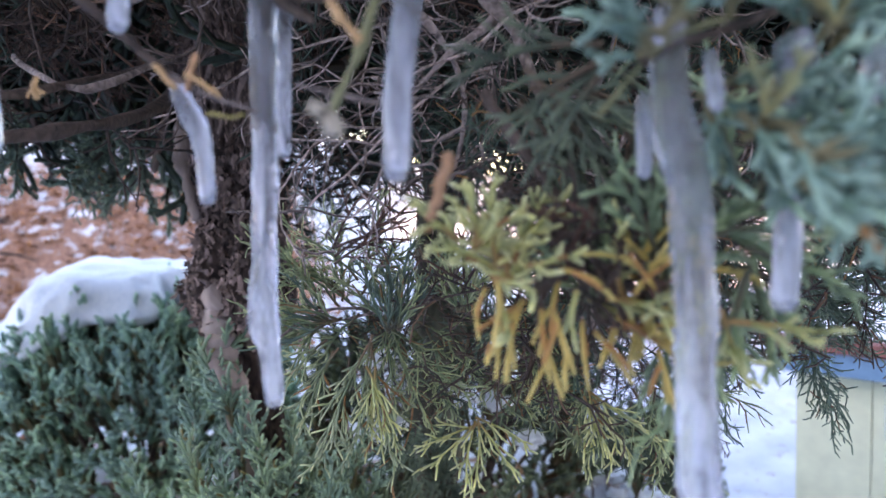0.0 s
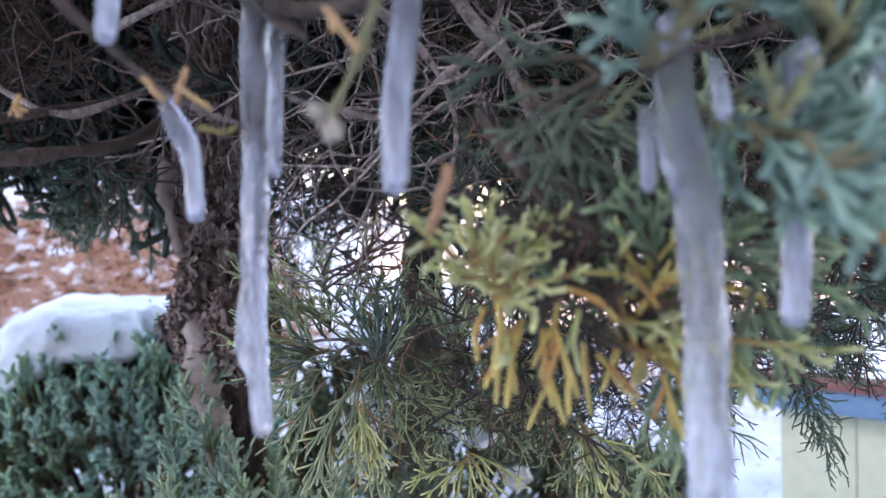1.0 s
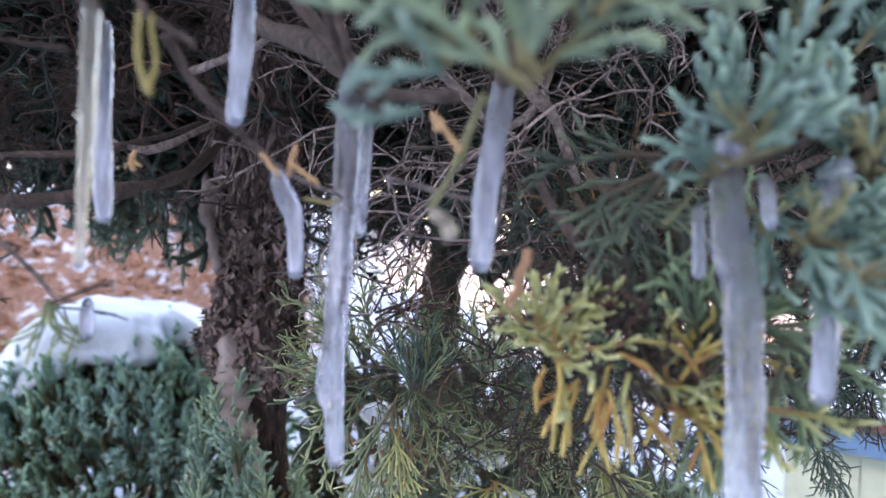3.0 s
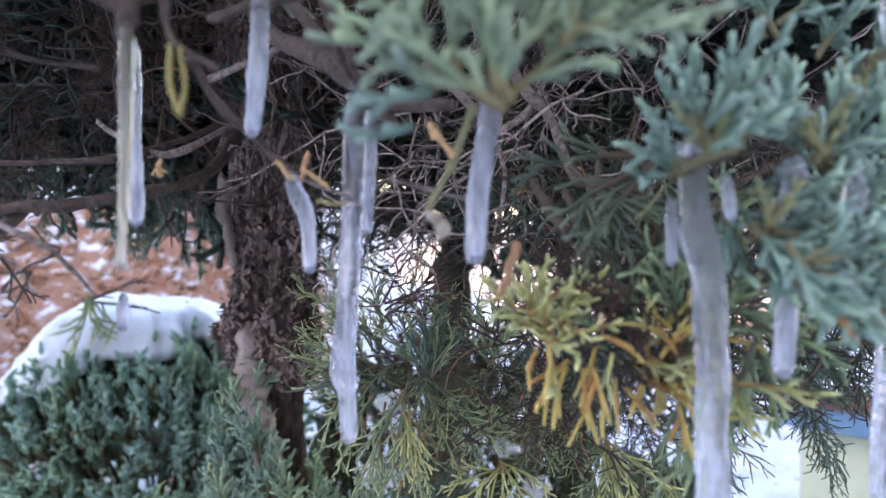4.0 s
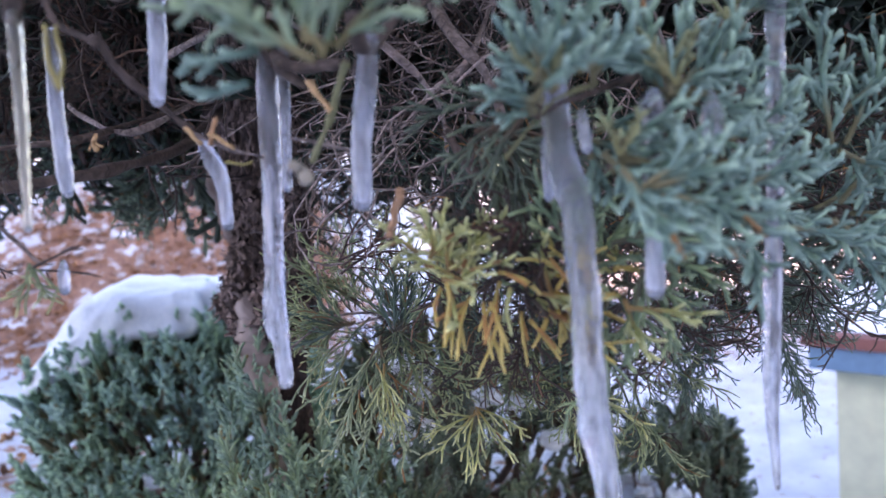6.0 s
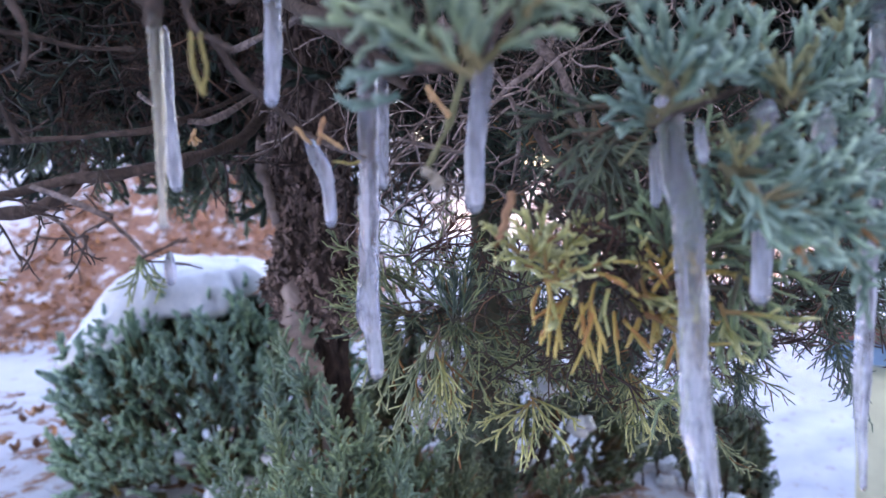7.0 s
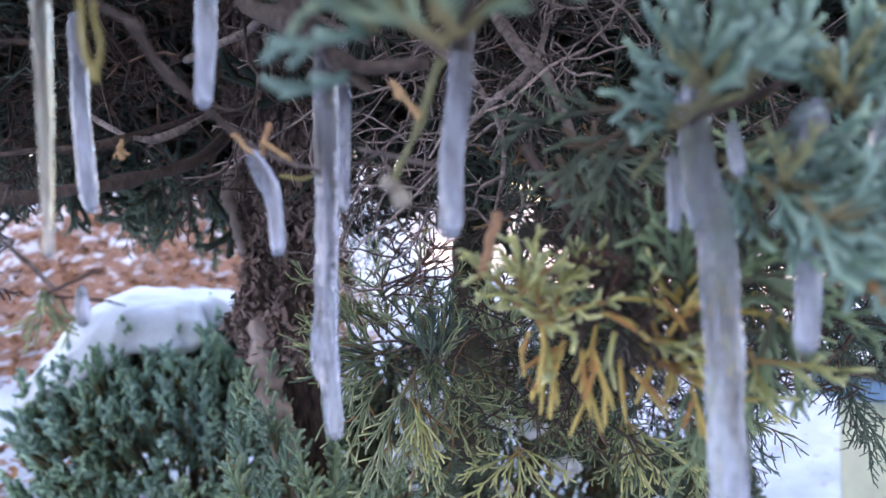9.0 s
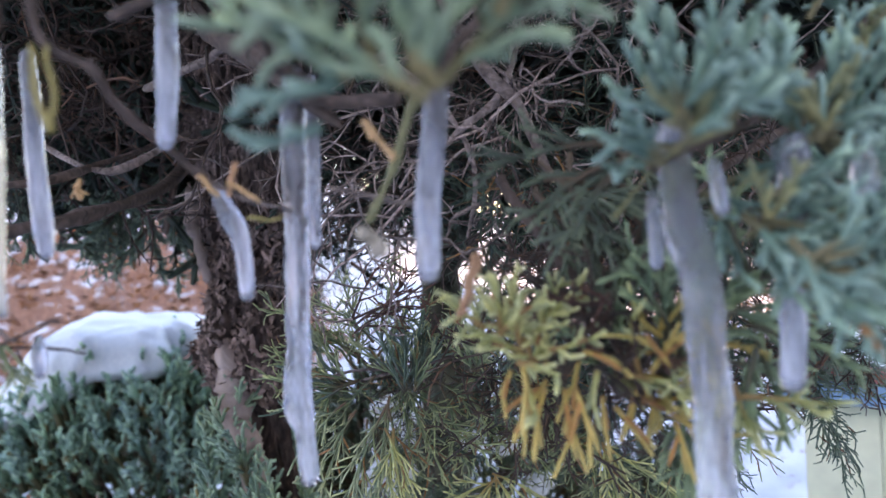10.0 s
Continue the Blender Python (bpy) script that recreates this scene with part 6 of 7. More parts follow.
def behind_spray(templates, rng):
    """Foliage and dead shoots close behind the golden spray, shade put into their colour."""
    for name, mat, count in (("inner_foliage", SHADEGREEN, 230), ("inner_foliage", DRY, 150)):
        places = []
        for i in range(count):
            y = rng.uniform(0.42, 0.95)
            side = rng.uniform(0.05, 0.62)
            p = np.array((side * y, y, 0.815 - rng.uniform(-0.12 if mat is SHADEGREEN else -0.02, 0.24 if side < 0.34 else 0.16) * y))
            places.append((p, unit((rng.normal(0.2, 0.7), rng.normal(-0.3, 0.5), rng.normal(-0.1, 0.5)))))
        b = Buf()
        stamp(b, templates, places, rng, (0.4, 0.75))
        tree_part(name, b, mat, "inner foliage and dead shoots with shade put into their colour", "stuff")


def shade_overhang(templates, rng):
    """Unseen boughs added above the hanging sprays to shade the crown's inside."""
    places = []
    for i in range(520):
        p = np.array((rng.uniform(-0.65, 1.2), rng.uniform(0.12, 0.95), rng.uniform(1.28, 1.9)))
        if p[1] > 0.75 - 0.7 * (p[2] - 1.2) or p[2] < 1.5:
            places.append((p, unit((rng.normal(0, 0.6), rng.normal(-0.7, 0.4), rng.normal(-0.1, 0.4)))))
    b = Buf()
    stamp(b, templates, places, rng, (0.7, 1.0))
    tree_part("shade_bough", b, INNERSHADE, "dense upper boughs added out of view to shade the crown", "stuff")


def crown():
    """The dense body of the crown behind and above."""
    rng = np.random.default_rng(33)
    fine, coarse = templates_of("inner", 0.16, 8, 2, 400), templates_of("thick", 0.17, 8, 2, 420)

    def fill(count, templates, lo, hi, name, label, clear=0.0, mat=None):
        places = []
        while len(places) < count:
            x, y, z = (rng.uniform(a, b) for a, b in zip(lo, hi))
            low = 0.835 + 0.05 * hill(x * 3, y * 3, 0.5) - 0.06 * smooth((x - 0.30) / 0.3) + 0.025 * math.exp(-((x + 0.05 * y) / (0.105 * y)) ** 4) + 0.05 * smooth((-0.3 - x) / 0.2)
            low += 0.03 * smooth((-0.48 - x) / 0.14)
            low += (0.09 if clear > 0.02 else 0.01) * smooth((-0.12 - x) / 0.12)
            if x < -0.72 and z > 1.20:
                continue
            front = 0.55 + 0.10 * hill(x * 3, z * 3, 5.5) + 0.3 * smooth((z - 1.3) / 0.6)
            if clear > 0.02 and x < -0.40 and z < 1.02:
                continue
            if z < low + clear or y < front or (x < -0.42 and y > 1.42 - 0.5 * (x + 0.42)) or (abs(x + 0.25) < 0.12 and y < 1.0 and z < 1.2):
                continue
            places.append((np.array((x, y, z)), unit((rng.normal(0, 0.7), rng.normal(-0.4, 0.5), rng.normal(-0.1, 0.5)))))
        b = Buf()
        stamp(b, templates, places, rng)
        tree_part(name, b, mat or INNERSHADE, label, "stuff")

    fill(170, fine, (-0.9, 0.70, 0.92), (0.1, 1.0, 1.3), "dead_growth", "dead brown shoots inside the crown, darkened for its shade", 0.0, DRY)
    fill(270, fine, (-0.9, 0.55, 0.86), (0.8, 1.0, 1.5), "inner_foliage", "sparse inner foliage coloured dark for the crown's shade")
    fill(700, coarse, (-1.5, 0.85, 0.78), (1.5, 1.6, 1.55), "crown", "dense green crown with its inner shade put into the colour", 0.05)
    behind_spray(fine, rng)
    soft = templates_of("young", 0.085, 6, 2, 460)
    places = []
    for i in range(150):
        p = np.array((rng.uniform(-0.60, -0.34), rng.uniform(1.02, 1.30), rng.uniform(0.80, 1.0)))
        if p[2] > 0.80 + 1.6 * max(0.0, -0.46 - p[0]) ** 1.5 + 0.5 * max(0.0, p[0] + 0.40):
            places.append((p, unit((rng.normal(0, 0.6), rng.normal(-0.3, 0.4), rng.normal(-0.5, 0.5)))))
    b = Buf()
    stamp(b, soft, places, rng, (0.6, 1.0))
    tree_part("inner_foliage", b, SHADETEAL, "soft blue-green foliage hanging beside the trunk", "stuff")
    places = []
    for i in range(330):
        p = np.array((rng.uniform(-0.24, 0.03), rng.uniform(0.97, 1.25), rng.uniform(0.73, 0.97)))
        if p[2] > 0.745 + min(0.075, 0.62 * max(0.0, p[0] + 0.17)):
            places.append((p, unit((rng.normal(0, 0.6), rng.normal(-0.3, 0.4), rng.normal(-0.3, 0.5)))))
    for templates, share, size in ((coarse, places[::2], (0.28, 0.48)), (fine, places[1::2], (0.35, 0.62))):
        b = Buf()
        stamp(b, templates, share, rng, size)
        tree_part("inner_foliage", b, INNERSHADE, "fringe of foliage over the gap beside the trunk, coloured dark for shade", "stuff")
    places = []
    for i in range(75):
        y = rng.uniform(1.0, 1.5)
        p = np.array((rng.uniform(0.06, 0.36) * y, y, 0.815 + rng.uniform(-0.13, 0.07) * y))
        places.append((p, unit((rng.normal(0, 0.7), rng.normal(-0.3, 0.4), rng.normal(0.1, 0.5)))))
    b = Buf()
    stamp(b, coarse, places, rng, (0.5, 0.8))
    tree_part("inner_foliage", b, INNERSHADE, "growth deep behind the golden sprays, shade put into its colour", "stuff")
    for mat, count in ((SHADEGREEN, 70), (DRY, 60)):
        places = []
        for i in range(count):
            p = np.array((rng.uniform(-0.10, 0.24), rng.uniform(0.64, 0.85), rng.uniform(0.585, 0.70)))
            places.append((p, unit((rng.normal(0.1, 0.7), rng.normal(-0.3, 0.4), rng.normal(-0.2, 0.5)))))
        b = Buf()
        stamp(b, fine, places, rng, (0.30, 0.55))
        tree_part("inner_foliage", b, mat, "shoots behind the fine sprays with shade put into their colour", "stuff")
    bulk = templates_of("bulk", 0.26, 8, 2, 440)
    fill(620, bulk, (-1.5, 1.15, 0.80), (2.0, 2.3, 1.7), "crown", "dense green crown with its inner shade put into the colour", 0.08)
    fill(400, coarse, (-1.15, 0.98, 0.945), (-0.3, 1.5, 1.4), "crown", "dense green crown with its inner shade put into the colour", 0.01)
    fill(190, coarse, (-0.85, 1.0, 0.95), (-0.3, 1.3, 1.15), "crown", "dense green crown with its inner shade put into the colour", 0.01)
    fill(110, coarse, (-0.2, 1.05, 0.96), (0.15, 1.6, 1.12), "crown", "dense green crown with its inner shade put into the colour", 0.01)
    fill(150, coarse, (0.25, 0.9, 0.90), (1.3, 1.5, 1.5), "crown", "dense green crown with its inner shade put into the colour", 0.01)
    fill(120, bulk, (0.05, 1.3, 0.88), (1.3, 2.0, 1.4), "crown", "dense green crown with its inner shade put into the colour", 0.01)
    shade_overhang(bulk, rng)
    # crown top above the view, added to hold back skylight
    fill(260, bulk, (-0.8, 0.75, 1.45), (1.6, 2.0, 2.3), "crown", "dense green crown with its inner shade put into the colour")


crown()


# ---- icicles ----
def icicle(points, mat=None, seed=0, label="hanging icicle of cloudy bluish ice on the juniper", k=22, lump=0.11, drop=True, collar=False):
    """points: rows of x, y, z, radius from the top to the tip."""
    rng = np.random.default_rng(seed)
    pts = np.array(points, float)
    ln = np.concatenate([[0], np.cumsum(np.linalg.norm(np.diff(pts[:, :3], axis=0), axis=1))])
    r_end = pts[-1, 3]
    n = max(14, int(ln[-1] / 0.0012))
    s = np.concatenate([np.linspace(0, ln[-1] - r_end, n), ln[-1] - r_end + r_end * np.sin(np.linspace(0.12, 1.0, 9) * math.pi / 2)])
    q = np.stack([np.interp(s, ln, pts[:, i]) for i in range(4)], 1)
    for _ in range(4):
        q[1:n] = (q[:n - 1] + 2 * q[1:n] + q[2:n + 1]) / 4
    a = np.arange(k) * 2 * math.pi / k
    off = rng.uniform(0, 50)
    jit = np.array([[1 + lump * noise.noise(Vector((math.cos(b) * 1.1, math.sin(b) * 1.1, d * 60 + off))) * 1.7
                     + 0.07 * noise.noise(Vector((math.cos(b) * 3.0, math.sin(b) * 3.0, d * 130 + off)))
                     + 0.022 * math.sin(d * 1150 + 2.5 * noise.noise(Vector((d * 60, off, 0)))) for b in a] for d in s])
    r = q[:, 3].copy() * np.interp(s, (0, 0.002, 0.006, 0.012), (0.55, 0.85, 0.97, 1.0))
    end = ln[-1] - s
    round_end = np.where(end < r_end, np.sqrt(np.clip(1 - ((r_end - end) / r_end) ** 2, 0.0004, 1)), 1)
    r *= round_end
    origin = q[0, :3].copy()
    b = Buf()
    tube(b, q[:, :3] - origin, r, k, 0, 1, tip=0.02, jitter=jit)
    ob = part("icicle", b, mat or ICE, label=label)
    ob.location = origin
    tip = q[-1, :3] - origin
    if drop:
        # melt water gathered at the tip
        h = np.linspace(0, 1, 11)
        prof = np.sqrt(np.clip(1 - (2 * h - 1) ** 2, 0.0004, 1)) * np.interp(h, (0, 0.6, 1), (0.86, 1.0, 1.0))
        b = Buf()
        tube(b, tip + np.outer(r_end * (1.25 - 1.75 * h), (0, 0, 1.0)), r_end * 0.93 * prof, 14, 0, 0, tip=0.01)
        part("water_drop", b, WATER, ob, "clear drop of melt water at the tip")
    if collar:
        # ice spread over the shoots that the icicle hangs from
        h = np.linspace(0, 1, 9)
        b = Buf()
        cj = np.array([[1 + 0.28 * noise.noise(Vector((math.cos(c) * 1.7, math.sin(c) * 1.7, d * 2.2 + off))) for c in a] for d in h])
        tube(b, np.outer(0.004 - 0.011 * h, (0, 0, 1.0)), pts[0, 3] * (0.45 + 0.85 * np.sin(h * math.pi) ** 0.7), k, 0.2, 0.4, tip=0.1, jitter=cj)
        part("ice_collar", b, CLEARICE, ob, "lumpy clear ice round the shoots at the top")
    return tagged(ob, category="icicle", group="icicles on the juniper")


icicle([(-0.0570, 0.300, 0.888, 0.0050), (-0.0600, 0.301, 0.862, 0.0052), (-0.0620, 0.303, 0.811, 0.0050), (-0.0655, 0.304, 0.770, 0.0052),
        (-0.0668, 0.305, 0.748, 0.0062), (-0.0655, 0.305, 0.740, 0.0042), (-0.0645, 0.305, 0.722, 0.0040), (-0.0645, 0.305, 0.718, 0.0040)], CLEARICE, 1,
       "long ribbed icicle with a side bulge, clear above and milky below")
icicle([(-0.0520, 0.304, 0.885, 0.0030), (-0.0530, 0.304, 0.850, 0.0031), (-0.0545, 0.304, 0.822, 0.0026), (-0.0548, 0.304, 0.815, 0.0022)], CLEARICE, 2,
       "slim clear icicle frozen beside the long one")
icicle([(-0.0832, 0.271, 0.842, 0.0022), (-0.0822, 0.273, 0.836, 0.0034), (-0.0795, 0.274, 0.8290, 0.0039), (-0.0770, 0.275, 0.8235, 0.0035), (-0.0762, 0.275, 0.8150, 0.0029), (-0.0760, 0.275, 0.7995, 0.0029)], ICE, 3,
       "short bent icicle hanging from a thin twig")
icicle([(0.0000, 0.236, 0.872, 0.0040), (-0.0030, 0.236, 0.850, 0.0043), (-0.0065, 0.236, 0.830, 0.0041), (-0.0078, 0.236, 0.8055, 0.0039)], ICE, 4,
       "stout milky icicle with a rounded tip")
icicle([(-0.0890, 0.255, 0.915, 0.0036), (-0.0915, 0.255, 0.880, 0.0038), (-0.0940, 0.255, 0.8545, 0.0032)], ICE, 5)
icicle([(-0.1185, 0.201, 0.884, 0.0027), (-0.1200, 0.201, 0.845, 0.0022), (-0.1216, 0.201, 0.818, 0.0013), (-0.1218, 0.201, 0.814, 0.0011), (-0.1222, 0.201, 0.809, 0.0017), (-0.1222, 0.201, 0.806, 0.0017)], WARMICE, 6,
       "slender pale icicle with a warm tinge")
icicle([(-0.1490, 0.276, 0.895, 0.0034), (-0.1500, 0.276, 0.850, 0.0034), (-0.1498, 0.276, 0.830, 0.0038), (-0.1490, 0.276, 0.8195, 0.0026)], ICE, 7)
icicle([(0.1055, 0.232, 0.838, 0.0040), (0.1050, 0.232, 0.822, 0.0044), (0.1047, 0.232, 0.812, 0.0036), (0.1042, 0.232, 0.780, 0.0040), (0.1035, 0.232, 0.764, 0.0040)], ICE, 8,
       "stout icicle hanging out of blue-green foliage", collar=True)
icicle([(0.0655, 0.242, 0.828, 0.0018), (0.0658, 0.242, 0.812, 0.0024), (0.0660, 0.242, 0.803, 0.0021)], ICE, 9, "small slim icicle between the sprays")
icicle([(0.0772, 0.219, 0.836, 0.0020), (0.0775, 0.217, 0.830, 0.0024), (0.0780, 0.215, 0.820, 0.0021)], ICE, 10, "small slim icicle between the sprays")
icicle([(0.0685, 0.226, 0.846, 0.0040), (0.0690, 0.226, 0.832, 0.0055), (0.0700, 0.226, 0.816, 0.0058), (0.0745, 0.226, 0.802, 0.0061), (0.0755, 0.226, 0.770, 0.0058), (0.0760, 0.226, 0.735, 0.0063),
        (0.0765, 0.226, 0.716, 0.0060), (0.0795, 0.226, 0.698, 0.0050), (0.0815, 0.226, 0.676, 0.0048), (0.0825, 0.226, 0.640, 0.0040), (0.083, 0.226, 0.626, 0.0030)], CLEARICE, 11,
       "thick long icicle with a shoulder and milky lower half", 26, 0.13, collar=True)
icicle([(0.1270, 0.230, 0.840, 0.0020), (0.1270, 0.230, 0.832, 0.0042), (0.1270, 0.230, 0.821, 0.0042)], CLEARICE, 12, "round drop of ice on a spray tip", drop=False)
icicle([(0.1675, 0.270, 0.905, 0.0040), (0.1670, 0.270, 0.870, 0.0038), (0.1660, 0.270, 0.828, 0.0036), (0.1640, 0.270, 0.790, 0.0036), (0.1620, 0.270, 0.755, 0.0040),
        (0.1600, 0.270, 0.713, 0.0034), (0.1605, 0.270, 0.690, 0.0022), (0.1612, 0.270, 0.668, 0.0014)], CLEARICE, 13, "long thin glassy icicle tapering to a point", lump=0.15, collar=True)
icicle([(-0.1572, 0.280, 0.790, 0.0020), (-0.1575, 0.280, 0.784, 0.0029), (-0.1580, 0.280, 0.7745, 0.0024)], ICE, 14, "drop of ice on a dry hanging sprig")


icicle([(0.1455, 0.240, 0.905, 0.0030), (0.1460, 0.240, 0.896, 0.0052), (0.1465, 0.240, 0.882, 0.0046)], CLEARICE, 15, "round drop of ice on a spray tip", drop=False)
icicle([(0.1050, 0.226, 0.842, 0.0030), (0.1050, 0.226, 0.834, 0.0044), (0.1052, 0.226, 0.824, 0.0040)], CLEARICE, 16, "clear lump of ice round a shoot", drop=False)


# ---- the clipped shrub with its snow ----
def shrub(at, radii, count, seed, label, mat, tuft=0.088):
    rng = np.random.default_rng(seed)
    base = empty("juniper_shrub", (at[0], at[1], ground_z(at[0], at[1])), label, "shrub", "low juniper shrubs")
    for i in range(7):
        stem = Buf()
        a = 2 * math.pi * i / 7
        tip = (at[0] + radii[0] * 0.6 * math.cos(a), at[1] + radii[1] * 0.6 * math.sin(a), at[2] + radii[2] * 0.3)
        tube(stem, [base.location - Vector((0, 0, 0.03)), ((at[0] + tip[0]) / 2, (at[1] + tip[1]) / 2, at[2] - radii[2] * 0.3), tip], (0.016, 0.011, 0.005), 7)
        under(part("stem", stem, BRANCH, base), base)
    plume = templates_of("plume", tuft, 6, 2, seed * 10)
    places = []
    for i in range(count):
        z = rng.uniform(-0.75, 1)
        a = rng.uniform(0, 2 * math.pi)
        q = math.sqrt(1 - z * z)
        n = np.array((q * math.cos(a), q * math.sin(a), z))
        r = np.sign(n) * np.abs(n) ** 0.72
        swell = 0.935 + 0.10 * hill(n[0] * 2.3, n[1] * 2.3, n[2] * 2.3 + seed, 3)
        depth = rng.uniform(0.78, 1.0)
        p = np.array(at) + r * np.array(radii) * swell * depth
        if p[2] < ground_z(p[0], p[1]) - 0.02 or n[1] > 0.45:
            continue
        places.append((p - n * 0.045, unit(n * 0.5 + np.array((0, 0, 0.8)) + rng.normal(0, 0.25, 3))))
    b = Buf()
    stamp(b, plume, places, rng, (0.7, 1.25))
    under(part("crown", b, mat, base, kind="stuff"), base)
    inner = templates_of("thick", 0.12, 4, 2, seed * 10 + 5)
    core = []
    for i in range(count // 5):
        n = unit(rng.normal(0, 1, 3)) * rng.uniform(0.25, 0.72)
        p = np.array(at) + n * np.array(radii)
        if p[2] > ground_z(p[0], p[1]) + 0.03:
            core.append((p, unit(n + np.array((0, 0, 0.8)))))
    b = Buf()
    stamp(b, inner, core, rng, (0.8, 1.2))
    under(part("inner_foliage", b, mat, base, kind="stuff"), base)
    return base


shrub((-0.855, 2.02, 0.19), (0.43, 0.42, 0.355), 1450, 3, "rounded clipped blue-green juniper shrub capped with snow", SHRUB)
shrub((0.63, 2.35, -0.20), (0.24, 0.24, 0.25), 620, 4, "small rounded dark juniper shrub with snow at its foot", SHRUBDARK, 0.055)
shrub((-0.01, 1.90, 0.13), (0.42, 0.30, 0.36), 600, 5, "low spreading juniper shrub behind the trunk", SHRUBDARK)


def snow_blanket(name, label, at, radii, thick, seed, low=0.55):
    """A cap of snow lying over a rounded crown, thick on top and thinning to a ragged rim."""
    v, nu, nv = [], 96, 26
    for layer in (1, 0):
        for j in range(nv):
            for i in range(nu):
                a = 2 * math.pi * i / nu
                rim = low + 0.14 * hill(math.cos(a) * 2.0, math.sin(a) * 2.0, seed, 2) + 0.08 * hill(math.cos(a) * 7, math.sin(a) * 7, seed + 4, 2) + 0.52 * max(0.0, -math.cos(a - 0.25)) ** 2
                s = j / (nv - 1)
                lat = math.pi / 2 - s * rim * math.pi / 2
                n = Vector((math.cos(lat) * math.cos(a), math.cos(lat) * math.sin(a), math.sin(lat)))
                r = Vector([math.copysign(abs(c) ** 0.72, c) for c in n])
                swell = 0.93 + 0.10 * hill(n.x * 2.3, n.y * 2.3, n.z * 2.3 + 3, 3)
                h = thick * layer * (1 - s ** 2.2) * (0.9 + 0.22 * hill(n.x * 1.8, n.y * 1.8, seed + 2, 2)) + (0.004 if layer else -0.012)
                v.append((at[0] + r.x * radii[0] * swell, at[1] + r.y * radii[1] * swell, at[2] + r.z * radii[2] * swell + h))
    f, m = [], nu * nv
    for j in range(nv - 1):
        for i in range(nu):
            a, b2 = j * nu + i, j * nu + (i + 1) % nu
            f += [(a, a + nu, b2 + nu), (a, b2 + nu, b2)]
            f += [(m + a, m + b2 + nu, m + a + nu), (m + a, m + b2, m + b2 + nu)]
    for i in range(nu):
        a, b2 = (nv - 1) * nu + i, (nv - 1) * nu + (i + 1) % nu
        f += [(a, m + a, m + b2), (a, m + b2, b2)]
    b = Buf()
    b.add(v, f, np.zeros(len(v)))
    ob = part(name, b, SNOW, label=label)
    return tagged(ob, category="snow")


snow_blanket("snow_mound", "thick rounded cap of snow lying on the shrub", (-0.85, 2.04, 0.195), (0.435, 0.42, 0.360), 0.080, 6.0, 0.33)


def snow_lumps(places, seed, label):
    """Clumps of snow caught in low branches."""
    for i, (x, y, z, r) in enumerate(places):
        bm = bmesh.new()
        bmesh.ops.create_icosphere(bm, subdivisions=3, radius=1)
        for v in bm.verts:
            k = 1 + 0.7 * hill(v.co.x * 1.4 + i * 3, v.co.y * 1.4, v.co.z * 1.4 + seed, 4)
            v.co = Vector((v.co.x * r * k, v.co.y * r * k, v.co.z * r * k * 0.62))
        ob = part("snow_clump", bm, SNOW, label=label)
        ob.data.polygons.foreach_set("use_smooth", [True] * len(ob.data.polygons))
        ob.location = (x, y, z)
        tagged(ob, category="snow", group="snow clumps")


snow_lumps([(-0.56, 1.72, 0.12, 0.05), (-0.63, 1.66, 0.05, 0.06), (-0.50, 1.70, 0.03, 0.07), (-0.72, 1.63, 0.06, 0.035), (-0.44, 1.62, 0.16, 0.03)], 2.0,
           "clump of snow caught in low shrub branches")
snow_lumps([(0.02, 1.60, 0.33, 0.035), (0.10, 1.64, 0.30, 0.03), (-0.10, 1.62, 0.36, 0.045), (0.17, 1.62, 0.22, 0.03), (-0.16, 1.56, 0.28, 0.05), (-0.14, 1.5, 0.44, 0.03)], 5.0,
           "clump of snow caught in low shrub branches")
snow_lumps([(x, y, ground_z(x, y) + 0.012, r) for x, y, r in ((0.56, 2.08, 0.030), (0.47, 2.10, 0.034), (0.64, 2.06, 0.030), (0.40, 2.05, 0.036), (0.43, 1.95, 0.026), (0.51, 2.00, 0.034), (0.35, 1.98, 0.026))], 8.0,
           "clump of snow caught in low shrub branches")


# ---- young plants in front of the trunk ----
def young(at, top, seed, mat=None):
    mat = mat or SHRUBLIGHT
    x, y = at
    z0 = ground_z(x, y)
    rng = np.random.default_rng(seed)
    root = empty("young_juniper", (x, y, z0), "slender upright young juniper with feathery blue-green sprays", "shrub", "young junipers")
    h = top - z0
    pts, dirs = wander(rng, (x, y, z0 - 0.02), (0, 0, 1), h * 0.92, 10, 0.03, -0.02)
    b = Buf()
    tube(b, pts, np.linspace(0.004, 0.002, 11), 6)
    under(part("stem", b, BRANCH, root), root)
    for i in range(int(h * 0.62 / 0.015)):
        q = 0.38 + 0.62 * (i + rng.uniform(0, 0.8)) / max(1, int(h * 0.62 / 0.015))
        k = min(9, int(q * 10))
        a = rng.uniform(0, 2 * math.pi)
        d = unit((0.5 * math.cos(a), 0.5 * math.sin(a), 1.0))
        under(part("foliage_spray", spray_buf(seed * 100 + i, pts[k], d, rng.uniform(0.07, 0.12) * (1.35 - 0.55 * q), "young", 2, (math.cos(a + 1.6), math.sin(a + 1.6), 0)), mat, root), root)
    for i in range(3):
        d = (0.22 * math.cos(i * 2.1 + seed), 0.22 * math.sin(i * 2.1 + seed), 1)
        under(part("foliage_spray", spray_buf(seed * 100 + 80 + i, pts[-1 - i], d, 0.10, "young", 2, (math.cos(seed), math.sin(seed), 0)), mat, root), root)
    return root


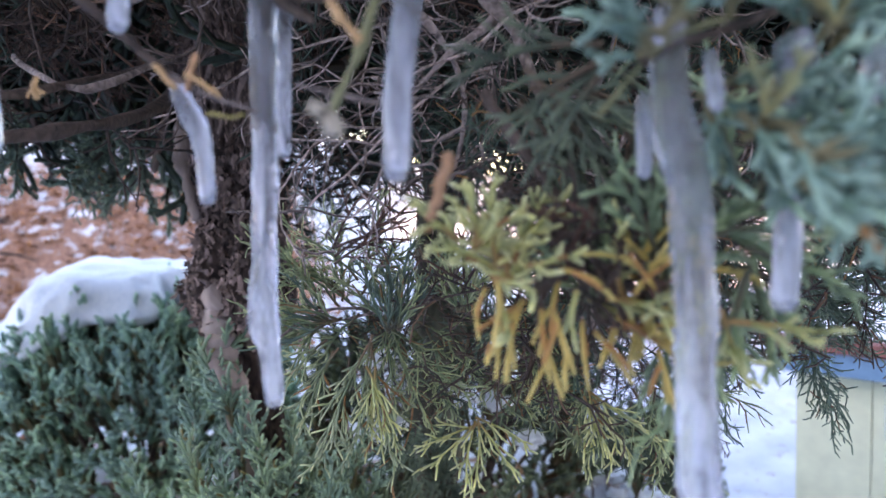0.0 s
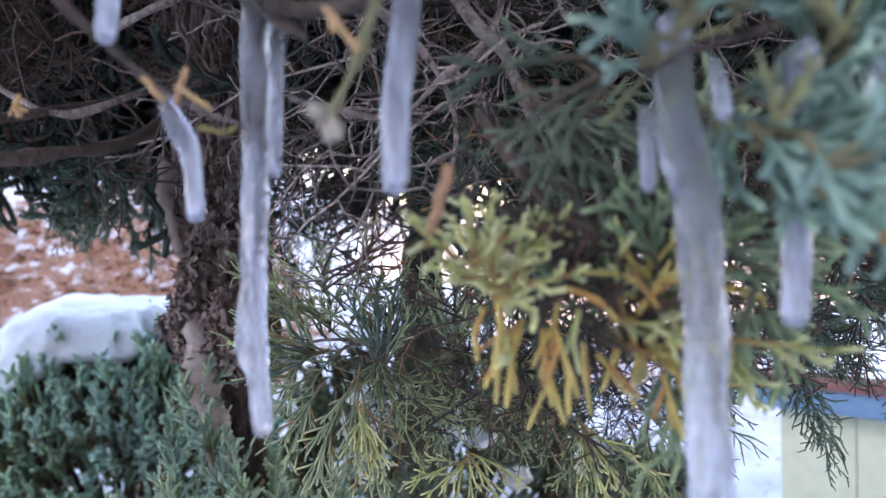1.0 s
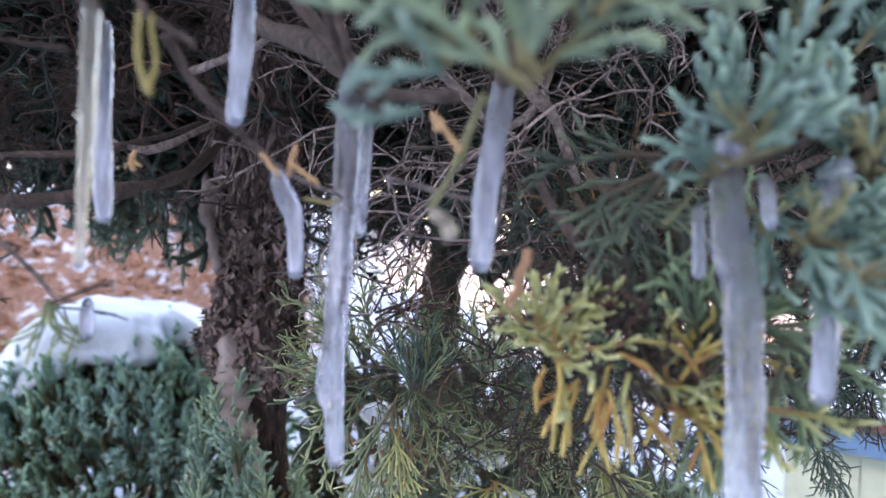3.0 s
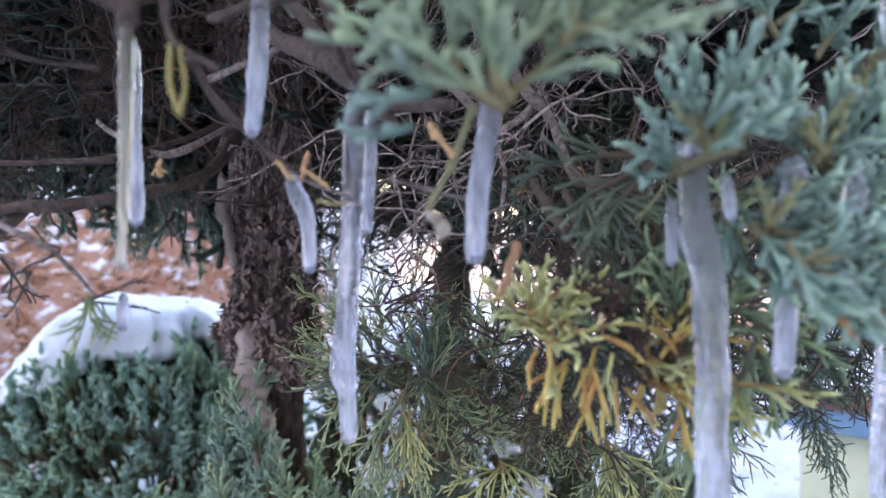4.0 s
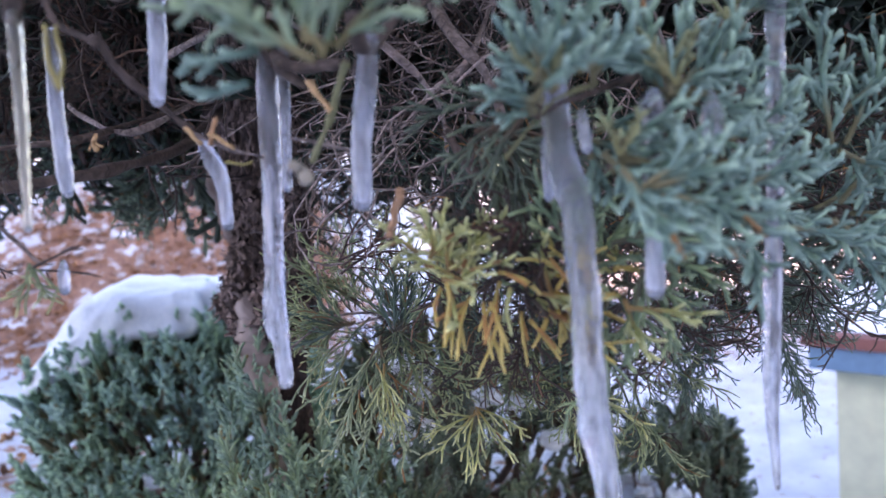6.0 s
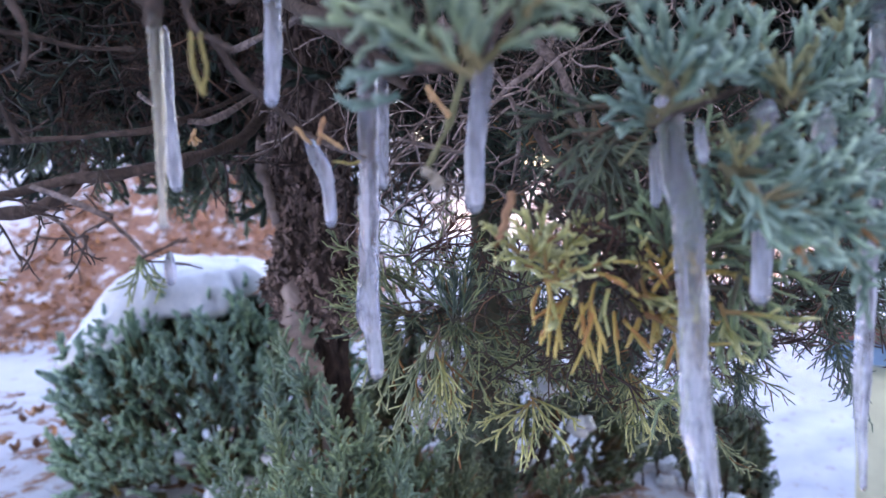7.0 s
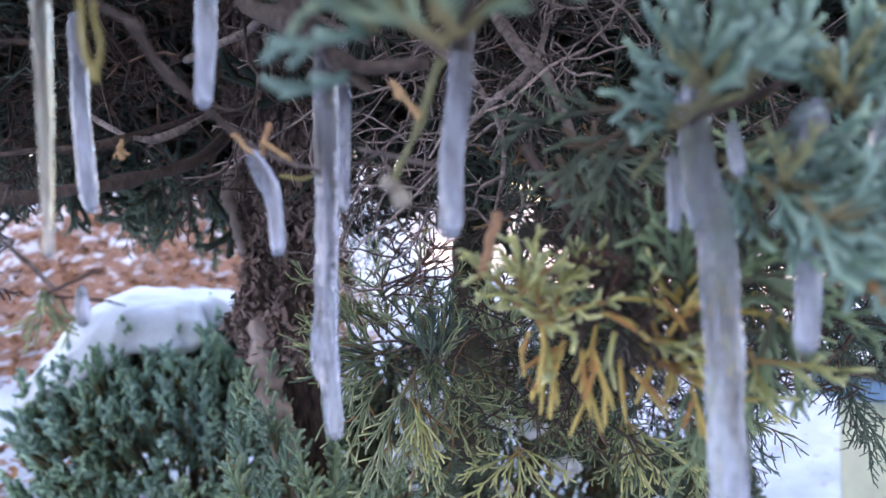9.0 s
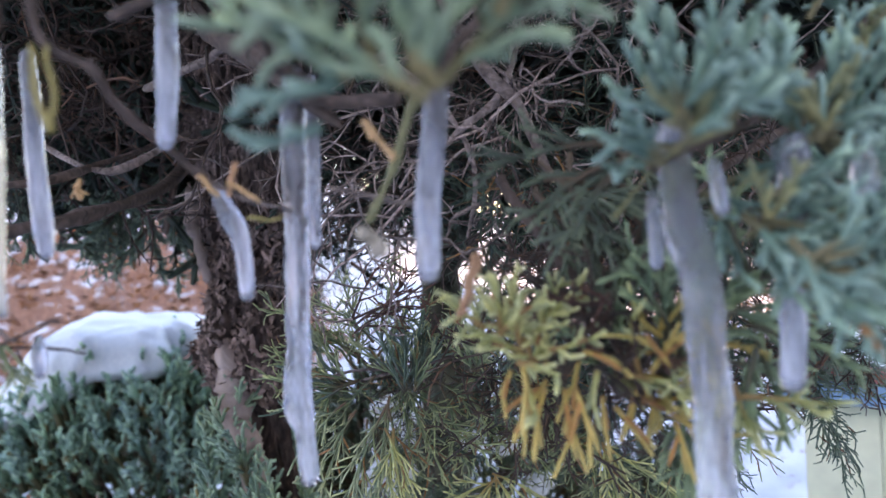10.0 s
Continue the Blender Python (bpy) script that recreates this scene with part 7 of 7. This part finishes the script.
young((-0.226, 0.830), 0.665, 1)
young((-0.260, 0.845), 0.567, 2)
young((-0.295, 0.800), 0.509, 3)
young((-0.214, 0.870), 0.527, 4)
young((-0.183, 0.900), 0.488, 5)
young((-0.153, 0.930), 0.448, 6)
# SHRUBDARK plants here carry the shade beneath the tree in their colour
young((-0.074, 1.000), 0.401, 7, SHRUBDARK)
young((0.095, 1.100), 0.338, 8, SHRUBDARK)
young((-0.379, 0.900), 0.423, 9)
young((-0.073, 1.250), 0.380, 10, SHRUBDARK)
young((-0.017, 1.300), 0.328, 11, SHRUBDARK)
young((-0.151, 0.820), 0.454, 12)
young((-0.263, 0.780), 0.480, 13)


for i, (x, y, h) in enumerate([(0.42, 2.00, 0.13), (0.49, 1.96, 0.10), (0.55, 2.05, 0.15), (0.36, 1.90, 0.11), (0.60, 1.98, 0.12), (0.46, 2.12, 0.16)]):
    young((x, y), ground_z(x, y) + h, 14 + i, SHRUBDARK)


# ---- the shed on the lower ground ----
def shed():
    base_z = -2.95
    th = radians(-40)
    place = Matrix.Translation((2.87, 6.1, base_z)) @ Matrix.Rotation(th, 4, "Z")
    root = new("garden_shed")
    root.matrix_world = place
    tagged(root, label="low cream-painted shed with blue fascia and snow on its brown roof", category="shed")
    cream = plain("cream_painted_boards", (0.62, 0.62, 0.42), 0.6, 7, 0.10, 0.002)
    blue = plain("blue_painted_fascia", (0.12, 0.22, 0.32), 0.5, 20, 0.15, 0.001)
    brown = plain("red_brown_roof_sheet", (0.20, 0.075, 0.06), 0.5, 12, 0.2, 0.002)
    top, ln, dp, over = 2.10, 3.4, 2.6, 0.16
    bm = bmesh.new()
    box(bm, (0.02, 0.02, 0), (ln - 0.02, dp, top))
    part("wall", bm, cream, root)
    wide = 0.56
    for i in range(int(ln / wide) + 1):
        bm = bmesh.new()
        box(bm, (i * wide + 0.004, -0.012, 0.02), (min(ln, (i + 1) * wide) - 0.004, 0.02, top - 0.002), 0.003)
        part("panel", bm, cream, root)
    for i in range(4):
        bm = bmesh.new()
        box(bm, (-0.012, 0.024 + i * 0.64, 0.02), (0.02, 0.016 + (i + 1) * 0.64, top - 0.002), 0.003)
        part("panel", bm, cream, root)
    bm = bmesh.new()
    box(bm, (-over, -over - 0.02, top - 0.02), (ln + over, -over + 0.005, top + 0.17), 0.004)
    part("fascia", bm, blue, root, "blue painted fascia board")
    bm = bmesh.new()
    box(bm, (-over, -over, top - 0.015), (ln + over, 0.0, top + 0.0), 0.002)
    part("soffit", bm, blue, root)
    for s, y0, y1 in ((1, -over - 0.05, dp / 2), (-1, dp / 2, dp + over + 0.05)):
        bm = bmesh.new()
        z0, z1 = top + 0.17, top + 0.17 + 0.34
        za, zb = (z0, z1) if s > 0 else (z1, z0)
        pts = [(-over - 0.05, y0, za), (ln + over, y0, za), (ln + over, y1, zb), (-over - 0.05, y1, zb)]
        lo = [bm.verts.new(p) for p in pts]
        hi = [bm.verts.new((p[0], p[1], p[2] + 0.10)) for p in pts]
        bm.faces.new(lo), bm.faces.new(hi)
        for i in range(4):
            bm.faces.new((lo[i], lo[(i + 1) % 4], hi[(i + 1) % 4], hi[i]))
        part("roof", bm, brown, root, "red-brown sheet roof")
    bm = bmesh.new()
    box(bm, (-over - 0.06, dp / 2 - 0.12, top + 0.56), (ln + over, dp / 2 + 0.12, top + 0.66), 0.02)
    part("ridge_cap", bm, brown, root)
    # snow on the near slope
    n, m = 60, 18
    v, f = [], []
    for layer in (1, 0):
        for j in range(m):
            for i in range(n):
                x = -over + 0.0 + (ln + 2 * over - 0.02) * i / (n - 1)
                q = j / (m - 1)
                y = -over + 0.02 + (dp / 2 - 0.14 + over) * q + 0.03 * hill(x * 4, q, 3) * (1 - q)
                z = top + 0.275 + 0.34 * (y + over) / (dp / 2 + over)
                edge = min(1, min(q, 1 - q) * 6 + 0.15) * min(1, min(i, n - 1 - i) * 0.3 + 0.15)
                v.append((x, y, z + layer * 0.13 * edge * (0.85 + 0.3 * hill(x * 2, q * 3, 1))))
    for j in range(m - 1):
        for i in range(n - 1):
            a = j * n + i
            f += [(a, a + 1, a + n + 1), (a, a + n + 1, a + n)]
            a += n * m
            f += [(a, a + n + 1, a + 1), (a, a + n, a + n + 1)]
    b = Buf()
    b.add(v, f, np.zeros(len(v)))
    ob = part("roof_snow", b, SNOW, label="snow lying on the shed roof")
    ob.matrix_world = place
    tagged(ob, category="snow")


shed()
